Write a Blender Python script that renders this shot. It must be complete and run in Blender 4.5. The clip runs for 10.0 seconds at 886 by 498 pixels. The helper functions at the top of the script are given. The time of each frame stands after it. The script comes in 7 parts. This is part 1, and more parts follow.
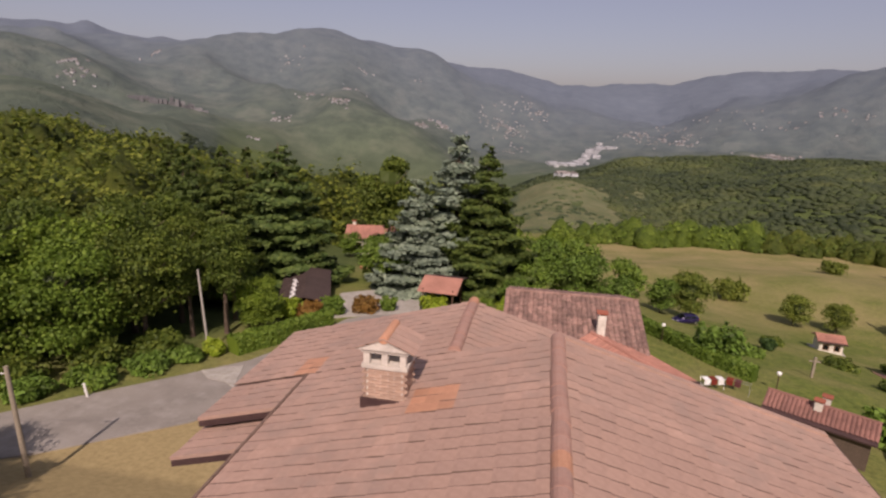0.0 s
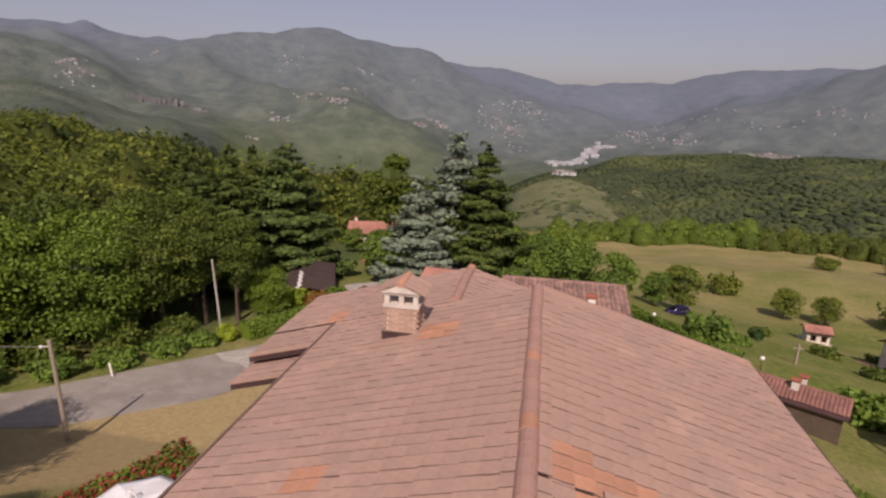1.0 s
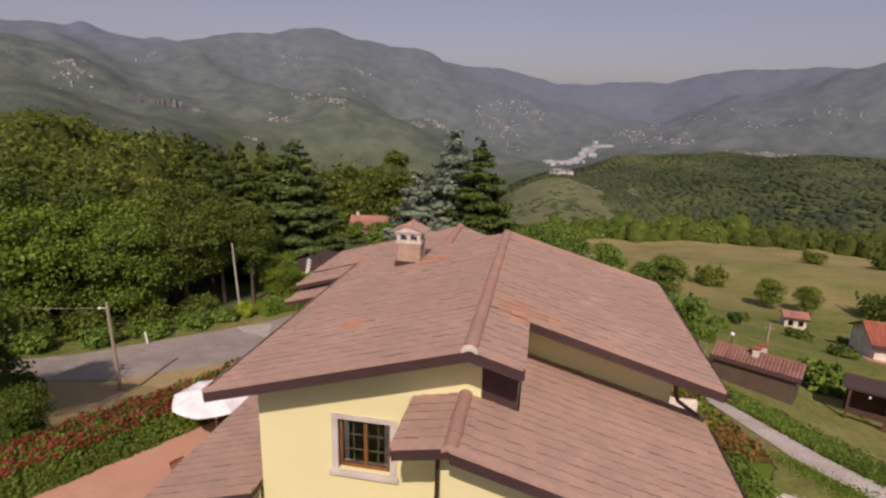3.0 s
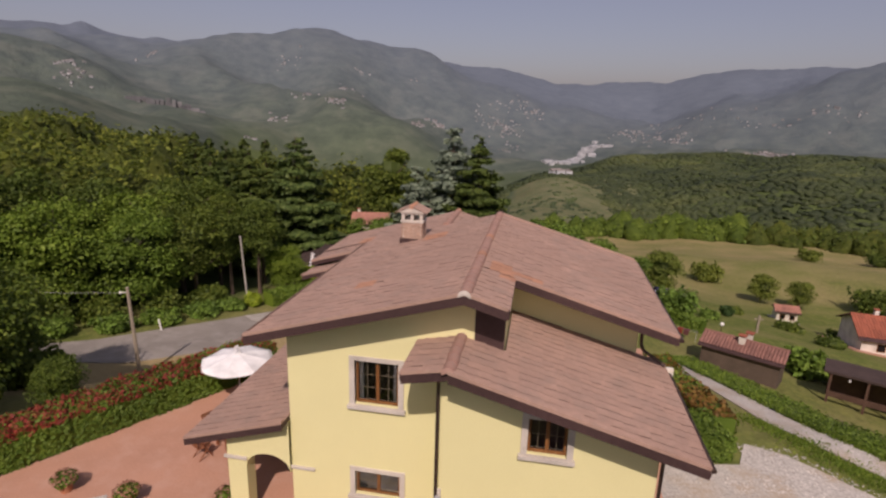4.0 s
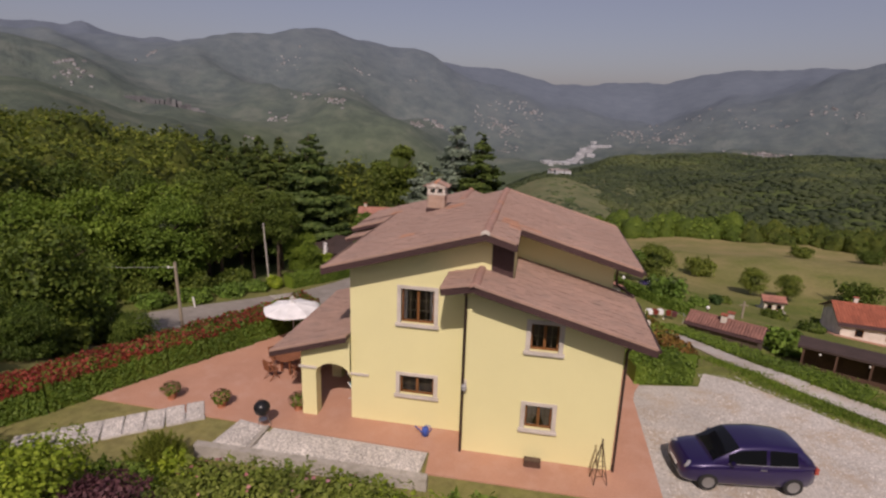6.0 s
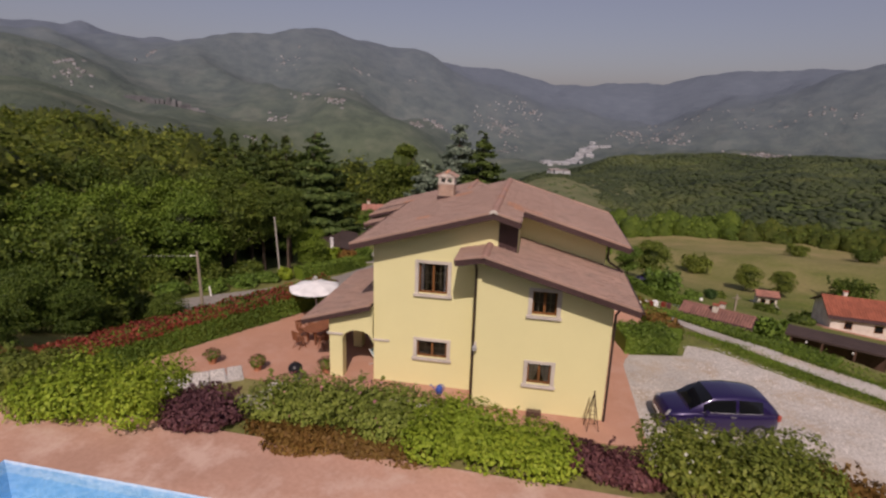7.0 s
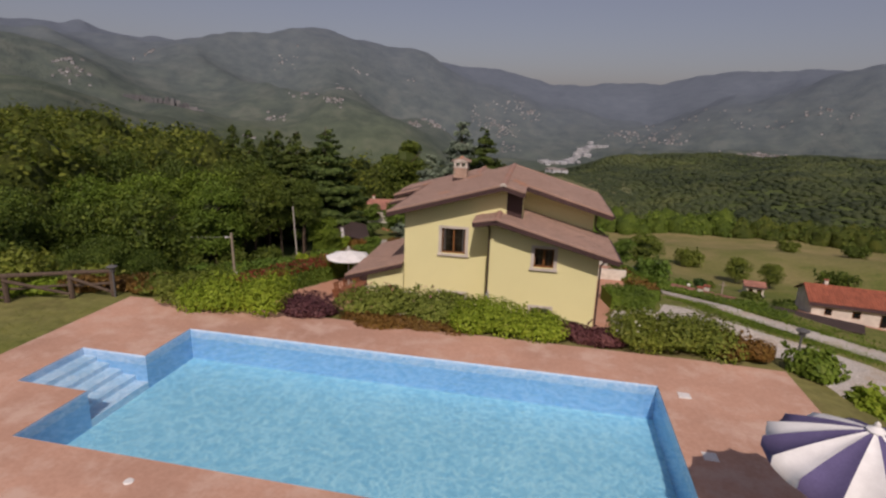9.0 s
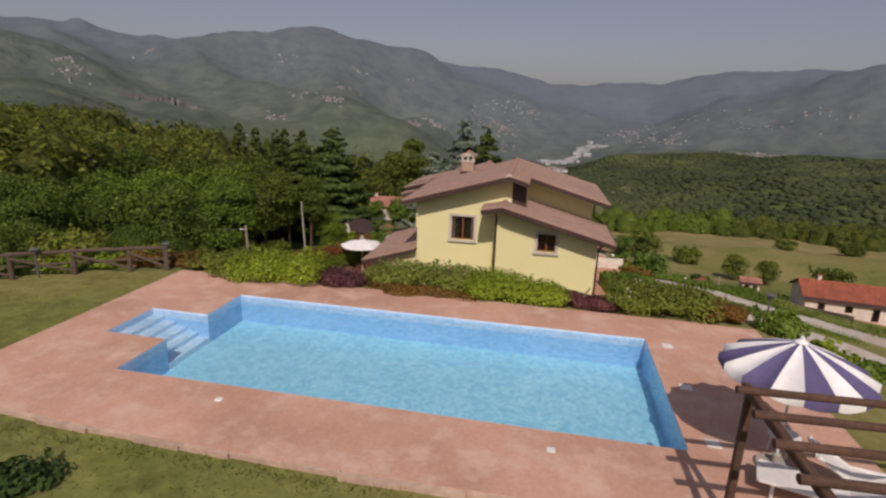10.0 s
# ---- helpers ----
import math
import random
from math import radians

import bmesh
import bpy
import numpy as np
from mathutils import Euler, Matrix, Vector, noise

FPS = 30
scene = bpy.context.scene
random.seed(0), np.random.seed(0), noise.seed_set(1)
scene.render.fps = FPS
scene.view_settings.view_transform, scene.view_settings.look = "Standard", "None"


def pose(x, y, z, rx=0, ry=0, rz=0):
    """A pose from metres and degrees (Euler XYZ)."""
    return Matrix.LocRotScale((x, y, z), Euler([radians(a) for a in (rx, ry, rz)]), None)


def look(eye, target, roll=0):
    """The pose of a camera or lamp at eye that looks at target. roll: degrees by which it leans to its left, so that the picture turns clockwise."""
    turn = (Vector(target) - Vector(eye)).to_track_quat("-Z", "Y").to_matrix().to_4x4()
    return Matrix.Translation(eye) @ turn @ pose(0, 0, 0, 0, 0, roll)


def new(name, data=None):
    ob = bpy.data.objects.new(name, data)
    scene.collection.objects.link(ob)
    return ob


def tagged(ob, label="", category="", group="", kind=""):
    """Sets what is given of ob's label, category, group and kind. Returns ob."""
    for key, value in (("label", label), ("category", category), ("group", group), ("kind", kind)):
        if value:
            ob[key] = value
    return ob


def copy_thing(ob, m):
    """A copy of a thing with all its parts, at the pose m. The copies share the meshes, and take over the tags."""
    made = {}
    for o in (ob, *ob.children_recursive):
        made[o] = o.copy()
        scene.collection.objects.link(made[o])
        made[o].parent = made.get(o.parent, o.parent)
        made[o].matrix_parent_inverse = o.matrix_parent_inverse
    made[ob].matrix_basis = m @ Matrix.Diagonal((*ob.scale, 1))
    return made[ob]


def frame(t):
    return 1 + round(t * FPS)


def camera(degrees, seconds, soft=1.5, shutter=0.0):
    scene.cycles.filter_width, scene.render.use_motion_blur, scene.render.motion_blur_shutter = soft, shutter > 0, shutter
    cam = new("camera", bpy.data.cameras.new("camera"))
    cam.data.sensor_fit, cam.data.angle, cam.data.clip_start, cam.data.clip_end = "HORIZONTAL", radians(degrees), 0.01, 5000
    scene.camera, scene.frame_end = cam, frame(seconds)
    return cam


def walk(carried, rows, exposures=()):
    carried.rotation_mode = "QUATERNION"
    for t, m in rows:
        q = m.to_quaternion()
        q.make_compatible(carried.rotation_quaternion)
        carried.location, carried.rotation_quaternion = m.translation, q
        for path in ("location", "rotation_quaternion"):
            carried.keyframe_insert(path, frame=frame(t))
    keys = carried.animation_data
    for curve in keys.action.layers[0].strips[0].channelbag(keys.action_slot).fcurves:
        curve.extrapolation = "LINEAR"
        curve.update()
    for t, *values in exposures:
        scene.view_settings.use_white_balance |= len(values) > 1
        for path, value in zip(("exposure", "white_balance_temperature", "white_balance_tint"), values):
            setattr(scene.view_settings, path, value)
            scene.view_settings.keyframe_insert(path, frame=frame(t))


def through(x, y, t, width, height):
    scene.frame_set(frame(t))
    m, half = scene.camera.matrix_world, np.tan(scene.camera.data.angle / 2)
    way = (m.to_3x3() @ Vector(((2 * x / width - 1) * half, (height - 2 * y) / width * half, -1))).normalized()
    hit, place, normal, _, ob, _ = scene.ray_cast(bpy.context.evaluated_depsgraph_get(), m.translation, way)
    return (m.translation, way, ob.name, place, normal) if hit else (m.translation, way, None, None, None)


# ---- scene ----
cam = camera(78.5, 10.0, soft=2.4)
PATH = [
    (0, (2.588, -1.706, 12.396), (2.242, 0.196, 11.884), 2.0),
    (0.5, (2.813, -3.178, 12.395), (2.467, -1.276, 11.882), 2.0),
    (1, (3.041, -4.636, 12.34), (2.699, -2.734, 11.826), 1.9),
    (1.5, (3.329, -6.048, 12.338), (2.988, -4.145, 11.824), 1.9),
    (2, (3.666, -7.51, 12.306), (3.325, -5.607, 11.793), 1.9),
    (2.5, (3.94, -8.855, 12.274), (3.601, -6.952, 11.76), 1.8),
    (4, (4.632, -12.473, 11.986), (4.297, -10.569, 11.472), 1.7),
    (4.5, (4.761, -13.742, 11.951), (4.424, -11.839, 11.437), 1.7),
    (5, (4.759, -15.095, 11.904), (4.422, -13.191, 11.391), 1.8),
    (5.5, (4.704, -16.324, 11.814), (4.371, -14.42, 11.301), 1.8),
    (7, (4.663, -20.565, 11.592), (4.335, -18.66, 11.08), 1.9),
    (7.5, (4.662, -21.899, 11.521), (4.335, -19.994, 11.008), 1.9),
    (8, (4.66, -23.348, 11.437), (4.337, -21.443, 10.924), 1.9),
    (8.5, (4.646, -24.694, 11.387), (4.324, -22.788, 10.873), 2.0),
    (9, (4.611, -26.025, 11.334), (4.291, -24.118, 10.821), 2.0),
    (9.5, (4.565, -27.219, 11.269), (4.246, -25.313, 10.755), 2.1),
    (10, (4.466, -28.435, 11.202), (4.148, -26.528, 10.687), 2.1),
]
walk(cam, [(t, look(eye, target, roll)) for t, eye, target, roll in PATH],
     [(0, 0.35, 7000, 30), (2.5, 0.28, 7000, 30), (4.5, 0.03, 6850, 29), (5.7, -0.01, 6800, 28), (7.2, -0.11, 6850, 29), (8.2, -0.2, 6800, 26), (9.2, -0.18, 6850, 25), (10, -0.07, 6850, 23.5)])

# ---- world and sun ----
SUN_DIR = Vector((0.14, -1.0, 1.03)).normalized()
world = bpy.data.worlds.new("sky")
scene.world = world
world.use_nodes = True
wn = world.node_tree
sky = wn.nodes.new("ShaderNodeTexSky")
sky.sky_type = "NISHITA"
sky.sun_disc = False
sky.sun_elevation = math.asin(SUN_DIR.z)
sky.sun_rotation = math.atan2(SUN_DIR.x, SUN_DIR.y)
sky.altitude = 400
sky.air_density = 1.0
sky.dust_density = 3.0
sky.ozone_density = 1.0
haze = wn.nodes.new("ShaderNodeMix")
haze.data_type = "RGBA"
haze.inputs[0].default_value = 0.38
haze.inputs[7].default_value = (3.2, 3.15, 3.6, 1)
wn.links.new(sky.outputs[0], haze.inputs[6])
wn.links.new(haze.outputs[2], wn.nodes["Background"].inputs[0])
wn.nodes["Background"].inputs[1].default_value = 0.078
sun = new("sun", bpy.data.lights.new("sun", "SUN"))
sun.data.energy, sun.data.angle, sun.data.color = 3.2, radians(0.6), (1.0, 0.93, 0.82)
sun.matrix_world = look(SUN_DIR * 100, (0, 0, 0))

# ---- materials ----
MATS = {}


def node_mat(name):
    m = bpy.data.materials.new(name)
    m.use_nodes = True
    MATS[name] = m
    nt = m.node_tree
    return m, nt, nt.nodes["Principled BSDF"]


def ramp(nt, fac, *stops):
    r = nt.nodes.new("ShaderNodeValToRGB")
    els = r.color_ramp.elements
    while len(els) < len(stops):
        els.new(0.5)
    for e, (p, c) in zip(els, stops):
        e.position, e.color = p, (*c, 1)
    nt.links.new(fac, r.inputs[0])
    return r.outputs[0]


def noise_tex(nt, scale, detail=4, rough=0.6, vec=None, dist=0.0):
    n = nt.nodes.new("ShaderNodeTexNoise")
    n.inputs["Scale"].default_value, n.inputs["Detail"].default_value = scale, detail
    n.inputs["Roughness"].default_value, n.inputs["Distortion"].default_value = rough, dist
    if vec is None:
        vec = nt.nodes.new("ShaderNodeTexCoord").outputs["Object"]
    nt.links.new(vec, n.inputs["Vector"])
    return n.outputs[0]


def mixc(nt, a, b, fac, kind="MIX"):
    m = nt.nodes.new("ShaderNodeMix")
    m.data_type, m.blend_type = "RGBA", kind
    for sock, v in ((m.inputs[0], fac), (m.inputs[6], a), (m.inputs[7], b)):
        if isinstance(v, tuple):
            sock.default_value = (*v, 1)
        elif isinstance(v, (int, float)):
            sock.default_value = v
        else:
            nt.links.new(v, sock)
    return m.outputs[2]


def bump(nt, b, h, strength, dist=0.02):
    n = nt.nodes.new("ShaderNodeBump")
    n.inputs["Strength"].default_value, n.inputs["Distance"].default_value = strength, dist
    nt.links.new(h, n.inputs["Height"])
    nt.links.new(n.outputs[0], b.inputs["Normal"])


def surface(name, c1, c2, scale=8.0, rough=0.8, big=0.4, bumpy=0.3, dist=0.02, metal=0.0, stain=None, vary=0.0, island=False, spec=0.3, swing=0.2):
    """Two colours in a fine grain, light and dark patches at a larger scale, fine relief, an optional stain colour, and variation from piece to piece."""
    m, nt, b = node_mat(name)
    fine = noise_tex(nt, scale, 5, 0.65)
    col = ramp(nt, fine, (0.3, c1), (0.7, c2))
    large = noise_tex(nt, big, 4, 0.6)
    col = mixc(nt, col, ramp(nt, large, (0.3, (1 - swing,) * 3), (0.7, (1 + swing * 0.75,) * 3)), 1.0, "MULTIPLY")
    if stain:
        col = mixc(nt, col, stain, ramp(nt, noise_tex(nt, big * 2.7, 6, 0.7), (0.48, (0, 0, 0)), (0.66, (0.8, 0.8, 0.8))))
    if vary:
        src = nt.nodes.new("ShaderNodeNewGeometry").outputs["Random Per Island"] if island else nt.nodes.new("ShaderNodeObjectInfo").outputs["Random"]
        lo, hi = 1 - vary, 1 + vary * 0.6
        col = mixc(nt, col, ramp(nt, src, (0.0, (lo, lo, lo)), (1.0, (hi, hi * 0.98, hi * 0.96))), 1.0, "MULTIPLY")
    nt.links.new(col, b.inputs["Base Color"])
    b.inputs["Roughness"].default_value, b.inputs["Metallic"].default_value = rough, metal
    b.inputs["Specular IOR Level"].default_value = spec
    if bumpy:
        bump(nt, b, fine, bumpy, dist)
    return m


def leafy(name, c1, c2, c3, through=0.25, clump=0.0):
    """Leaves: a colour for each leaf between three, with light coming through."""
    m, nt, b = node_mat(name)
    rnd = noise_tex(nt, clump, 4, 0.6) if clump else nt.nodes.new("ShaderNodeNewGeometry").outputs["Random Per Island"]
    col = ramp(nt, rnd, (0.32 if clump else 0.0, c1), (0.52, c2), (0.7 if clump else 1.0, c3))
    col = mixc(nt, col, ramp(nt, noise_tex(nt, 0.011 if clump else 0.25, 3), (0.3, (0.5, 0.57, 0.62) if clump else (0.7, 0.72, 0.7)), (0.7, (1.35, 1.3, 1.1) if clump else (1.2, 1.18, 1.0))), 1.0, "MULTIPLY")
    who = nt.nodes.new("ShaderNodeObjectInfo").outputs["Random"]
    col = mixc(nt, col, ramp(nt, who, (0.0, (0.85, 0.9, 0.9)), (1.0, (1.12, 1.08, 0.95))), 1.0, "MULTIPLY")
    if clump:
        leaves = noise_tex(nt, 0.95, 6, 0.75)
        col = mixc(nt, col, ramp(nt, leaves, (0.3, (0.6, 0.65, 0.65)), (0.52, (1.0, 1.0, 1.0)), (0.7, (1.36, 1.32, 1.15))), 1.0, "MULTIPLY")
        bump(nt, b, leaves, 0.9 if clump > 0.05 else 0.25, 0.8)
    nt.links.new(col, b.inputs["Base Color"])
    b.inputs["Roughness"].default_value, b.inputs["Specular IOR Level"].default_value = 0.6, 0.25
    tr = nt.nodes.new("ShaderNodeBsdfTranslucent")
    nt.links.new(col, tr.inputs[0])
    mx = nt.nodes.new("ShaderNodeMixShader")
    mx.inputs[0].default_value = through
    nt.links.new(b.outputs[0], mx.inputs[1])
    nt.links.new(tr.outputs[0], mx.inputs[2])
    nt.links.new(mx.outputs[0], nt.nodes["Material Output"].inputs[0])
    return m


surface("stucco", (0.69, 0.658, 0.345), (0.755, 0.722, 0.393), 30, 0.9, 0.35, 0.25, 0.006, swing=0.035)
surface("roof_tile", (0.35, 0.23, 0.18), (0.435, 0.295, 0.232), 9, 0.85, 0.55, 0.35, 0.008, stain=(0.315, 0.228, 0.185), vary=0.065, swing=0.12)
surface("roof_tile_joined", (0.35, 0.23, 0.18), (0.435, 0.295, 0.232), 9, 0.85, 0.55, 0.35, 0.008, stain=(0.315, 0.228, 0.185), vary=0.065, island=True, swing=0.12)
surface("roof_tile_new", (0.46, 0.235, 0.145), (0.53, 0.29, 0.185), 14, 0.85, 0.8, 0.4, 0.01, vary=0.15)
surface("ridge_cap", (0.355, 0.208, 0.163), (0.43, 0.265, 0.21), 10, 0.8, 0.8, 0.3, 0.01, stain=(0.33, 0.22, 0.18), vary=0.08)
surface("tile_joint", (0.13, 0.085, 0.066), (0.2, 0.135, 0.105), 14, 0.95, 1.0, 0.3, 0.01)
surface("fascia", (0.05, 0.028, 0.027), (0.075, 0.043, 0.04), 12, 0.6, 0.6, 0.2)
surface("stone_trim", (0.5, 0.46, 0.4), (0.6, 0.56, 0.5), 25, 0.85, 1.2, 0.2, 0.005)
surface("window_wood", (0.15, 0.062, 0.02), (0.26, 0.115, 0.04), 20, 0.5, 1.5, 0.2, 0.004)
surface("pipe_metal", (0.05, 0.03, 0.025), (0.075, 0.05, 0.04), 20, 0.45, 1.0, 0.1, metal=0.4)
surface("brick", (0.38, 0.255, 0.19), (0.5, 0.36, 0.28), 18, 0.9, 2.0, 0.4, 0.006, vary=0.25)
surface("mortar", (0.5, 0.46, 0.4), (0.62, 0.57, 0.5), 30, 0.95, 2.0, 0.3, 0.005)
surface("terracotta_paving", (0.42, 0.225, 0.15), (0.51, 0.285, 0.195), 16, 0.85, 0.35, 0.2, 0.004, stain=(0.5, 0.3, 0.22), swing=0.1)
surface("deck_paving", (0.47, 0.27, 0.19), (0.55, 0.335, 0.245), 12, 0.85, 0.42, 0.25, 0.005, stain=(0.6, 0.43, 0.345), swing=0.16)
surface("gravel_mat", (0.3, 0.278, 0.242), (0.625, 0.6, 0.55), 12, 0.95, 0.2, 0.6, 0.03, stain=(0.4, 0.32, 0.23))
surface("gravel_pale", (0.3, 0.28, 0.25), (0.66, 0.64, 0.6), 14, 0.95, 0.5, 0.6, 0.03)
surface("lamp_metal", (0.09, 0.09, 0.09), (0.14, 0.14, 0.14), 20, 0.6, 1.0, 0.1)
surface("pebble", (0.44, 0.42, 0.38), (0.66, 0.64, 0.6), 20, 0.9, 1.0, 0.3, 0.01, vary=0.45, island=True)
surface("asphalt", (0.225, 0.205, 0.178), (0.295, 0.27, 0.235), 20, 0.9, 0.25, 0.3, 0.01, stain=(0.33, 0.305, 0.27))
surface("concrete", (0.34, 0.32, 0.28), (0.45, 0.42, 0.37), 12, 0.9, 0.8, 0.4, 0.01, stain=(0.26, 0.25, 0.2))
surface("edge_concrete", (0.44, 0.3, 0.225), (0.55, 0.41, 0.32), 9, 0.9, 0.7, 0.4, 0.01, stain=(0.3, 0.24, 0.18), vary=0.12)
surface("bark", (0.07, 0.05, 0.035), (0.15, 0.11, 0.08), 9, 0.95, 0.6, 0.9, 0.05)
surface("pole_wood", (0.24, 0.2, 0.15), (0.36, 0.31, 0.24), 10, 0.9, 0.8, 0.4, 0.01)
surface("rustic_wood", (0.065, 0.036, 0.025), (0.12, 0.068, 0.046), 14, 0.85, 1.0, 0.5, 0.01)
surface("fence_wood", (0.07, 0.05, 0.037), (0.135, 0.1, 0.075), 14, 0.9, 1.0, 0.5, 0.01)
surface("white_cloth", (0.75, 0.76, 0.75), (0.81, 0.82, 0.81), 40, 0.9, 1.5, 0.1, 0.003)
surface("blue_cloth", (0.1, 0.085, 0.185), (0.125, 0.108, 0.225), 40, 0.9, 1.5, 0.1, 0.003)
surface("white_plaster", (0.62, 0.58, 0.5), (0.72, 0.68, 0.6), 20, 0.9, 0.5, 0.2, 0.006, stain=(0.5, 0.45, 0.38))
surface("grey_plaster", (0.33, 0.33, 0.33), (0.42, 0.42, 0.42), 20, 0.9, 0.5, 0.2, 0.006)
surface("old_tile", (0.22, 0.13, 0.105), (0.39, 0.25, 0.205), 3.2, 0.9, 0.8, 0.5, 0.03, stain=(0.14, 0.1, 0.08), vary=0.35, island=True)
surface("red_tile", (0.28, 0.085, 0.05), (0.37, 0.125, 0.075), 6, 0.85, 0.5, 0.3, 0.02, vary=0.15, island=True)
surface("salmon_tile", (0.36, 0.17, 0.125), (0.44, 0.22, 0.165), 8, 0.85, 0.4, 0.3, 0.02, vary=0.15, island=True)
surface("brown_sheet", (0.05, 0.034, 0.03), (0.078, 0.054, 0.047), 8, 0.88, 0.5, 0.2, 0.01)
surface("plastic_white", (0.72, 0.71, 0.68), (0.78, 0.77, 0.74), 20, 0.45, 1.0, 0.05)
surface("plastic_blue", (0.04, 0.09, 0.36), (0.06, 0.12, 0.44), 20, 0.4, 1.0, 0.05)
surface("black_enamel", (0.012, 0.012, 0.014), (0.02, 0.02, 0.022), 20, 0.3, 1.0, 0.05)
surface("steel", (0.4, 0.4, 0.4), (0.5, 0.5, 0.5), 30, 0.35, 1.0, 0.1, metal=0.9)
surface("iron", (0.05, 0.03, 0.025), (0.11, 0.06, 0.045), 20, 0.7, 1.0, 0.2, metal=0.3)
surface("chair_wood", (0.2, 0.075, 0.035), (0.3, 0.125, 0.06), 14, 0.55, 1.0, 0.2, 0.004)
surface("clay_pot", (0.4, 0.17, 0.09), (0.48, 0.23, 0.13), 14, 0.85, 1.0, 0.2, 0.005)
surface("curtain", (0.66, 0.64, 0.58), (0.76, 0.74, 0.68), 30, 0.9, 3.0, 0.3, 0.01)
surface("room_dark", (0.1, 0.085, 0.068), (0.15, 0.125, 0.1), 6, 0.9, 1.0, 0.0)
surface("rubber", (0.018, 0.018, 0.018), (0.03, 0.03, 0.03), 30, 0.8, 1.0, 0.2)
surface("soil", (0.09, 0.06, 0.04), (0.16, 0.11, 0.075), 10, 0.95, 0.8, 0.6, 0.03)

leafy("leaf_oak", (0.058, 0.093, 0.017), (0.105, 0.156, 0.028), (0.172, 0.22, 0.044), 0.35)
leafy("leaf_light", (0.078, 0.12, 0.023), (0.130, 0.227, 0.036), (0.208, 0.312, 0.058))
# crown skins of the woods, darkened as the shade behind brighter sprays
leafy("leaf_wood_shade", (0.05, 0.075, 0.014), (0.08, 0.105, 0.018), (0.13, 0.15, 0.028), 0.3, 0.13)
leafy("leaf_dark", (0.023, 0.055, 0.016), (0.042, 0.088, 0.023), (0.072, 0.130, 0.034))
leafy("needle", (0.055, 0.096, 0.03), (0.097, 0.152, 0.044), (0.155, 0.21, 0.064), 0.2)
leafy("needle_dark", (0.046, 0.077, 0.021), (0.078, 0.12, 0.029), (0.125, 0.168, 0.043), 0.2)
leafy("needle_blue", (0.14, 0.19, 0.16), (0.205, 0.262, 0.222), (0.3, 0.365, 0.31), 0.15)
leafy("leaf_chestnut", (0.052, 0.09, 0.016), (0.095, 0.152, 0.026), (0.162, 0.22, 0.042), 0.35)
leafy("leaf_spirea", (0.13, 0.175, 0.03), (0.2, 0.25, 0.045), (0.29, 0.33, 0.08))
leafy("leaf_olive", (0.105, 0.145, 0.024), (0.165, 0.21, 0.034), (0.24, 0.275, 0.058))
leafy("leaf_ivy", (0.086, 0.143, 0.019), (0.15, 0.238, 0.032), (0.228, 0.318, 0.052), 0.35)
leafy("leaf_hedge", (0.085, 0.145, 0.02), (0.135, 0.215, 0.03), (0.195, 0.275, 0.05))
leafy("leaf_bright", (0.15, 0.225, 0.018), (0.24, 0.335, 0.028), (0.34, 0.425, 0.052))
leafy("leaf_red", (0.16, 0.03, 0.024), (0.26, 0.045, 0.036), (0.34, 0.085, 0.06))
leafy("leaf_purple", (0.095, 0.036, 0.05), (0.145, 0.055, 0.07), (0.205, 0.09, 0.1))
leafy("leaf_rust", (0.15, 0.078, 0.022), (0.215, 0.112, 0.03), (0.26, 0.16, 0.045))
leafy("petal_white", (0.6, 0.58, 0.55), (0.7, 0.68, 0.65), (0.78, 0.76, 0.74))
leafy("petal_pink", (0.45, 0.16, 0.2), (0.55, 0.22, 0.28), (0.6, 0.3, 0.35))
leafy("petal_dusty", (0.3, 0.13, 0.1), (0.4, 0.2, 0.16), (0.46, 0.28, 0.22))
leafy("petal_red", (0.4, 0.05, 0.04), (0.5, 0.08, 0.07), (0.55, 0.14, 0.12))


def glass_mat():
    m, nt, b = node_mat("window_glass")
    b.inputs["Base Color"].default_value = (0.9, 0.93, 0.93, 1)
    b.inputs["Roughness"].default_value = 0.02
    tr = nt.nodes.new("ShaderNodeBsdfTransparent")
    gl = nt.nodes.new("ShaderNodeBsdfGlossy")
    gl.inputs["Roughness"].default_value = 0.03
    fr = nt.nodes.new("ShaderNodeFresnel")
    fr.inputs[0].default_value = 1.5
    mx = nt.nodes.new("ShaderNodeMixShader")
    nt.links.new(fr.outputs[0], mx.inputs[0])
    nt.links.new(tr.outputs[0], mx.inputs[1])
    nt.links.new(gl.outputs[0], mx.inputs[2])
    nt.links.new(mx.outputs[0], nt.nodes["Material Output"].inputs[0])


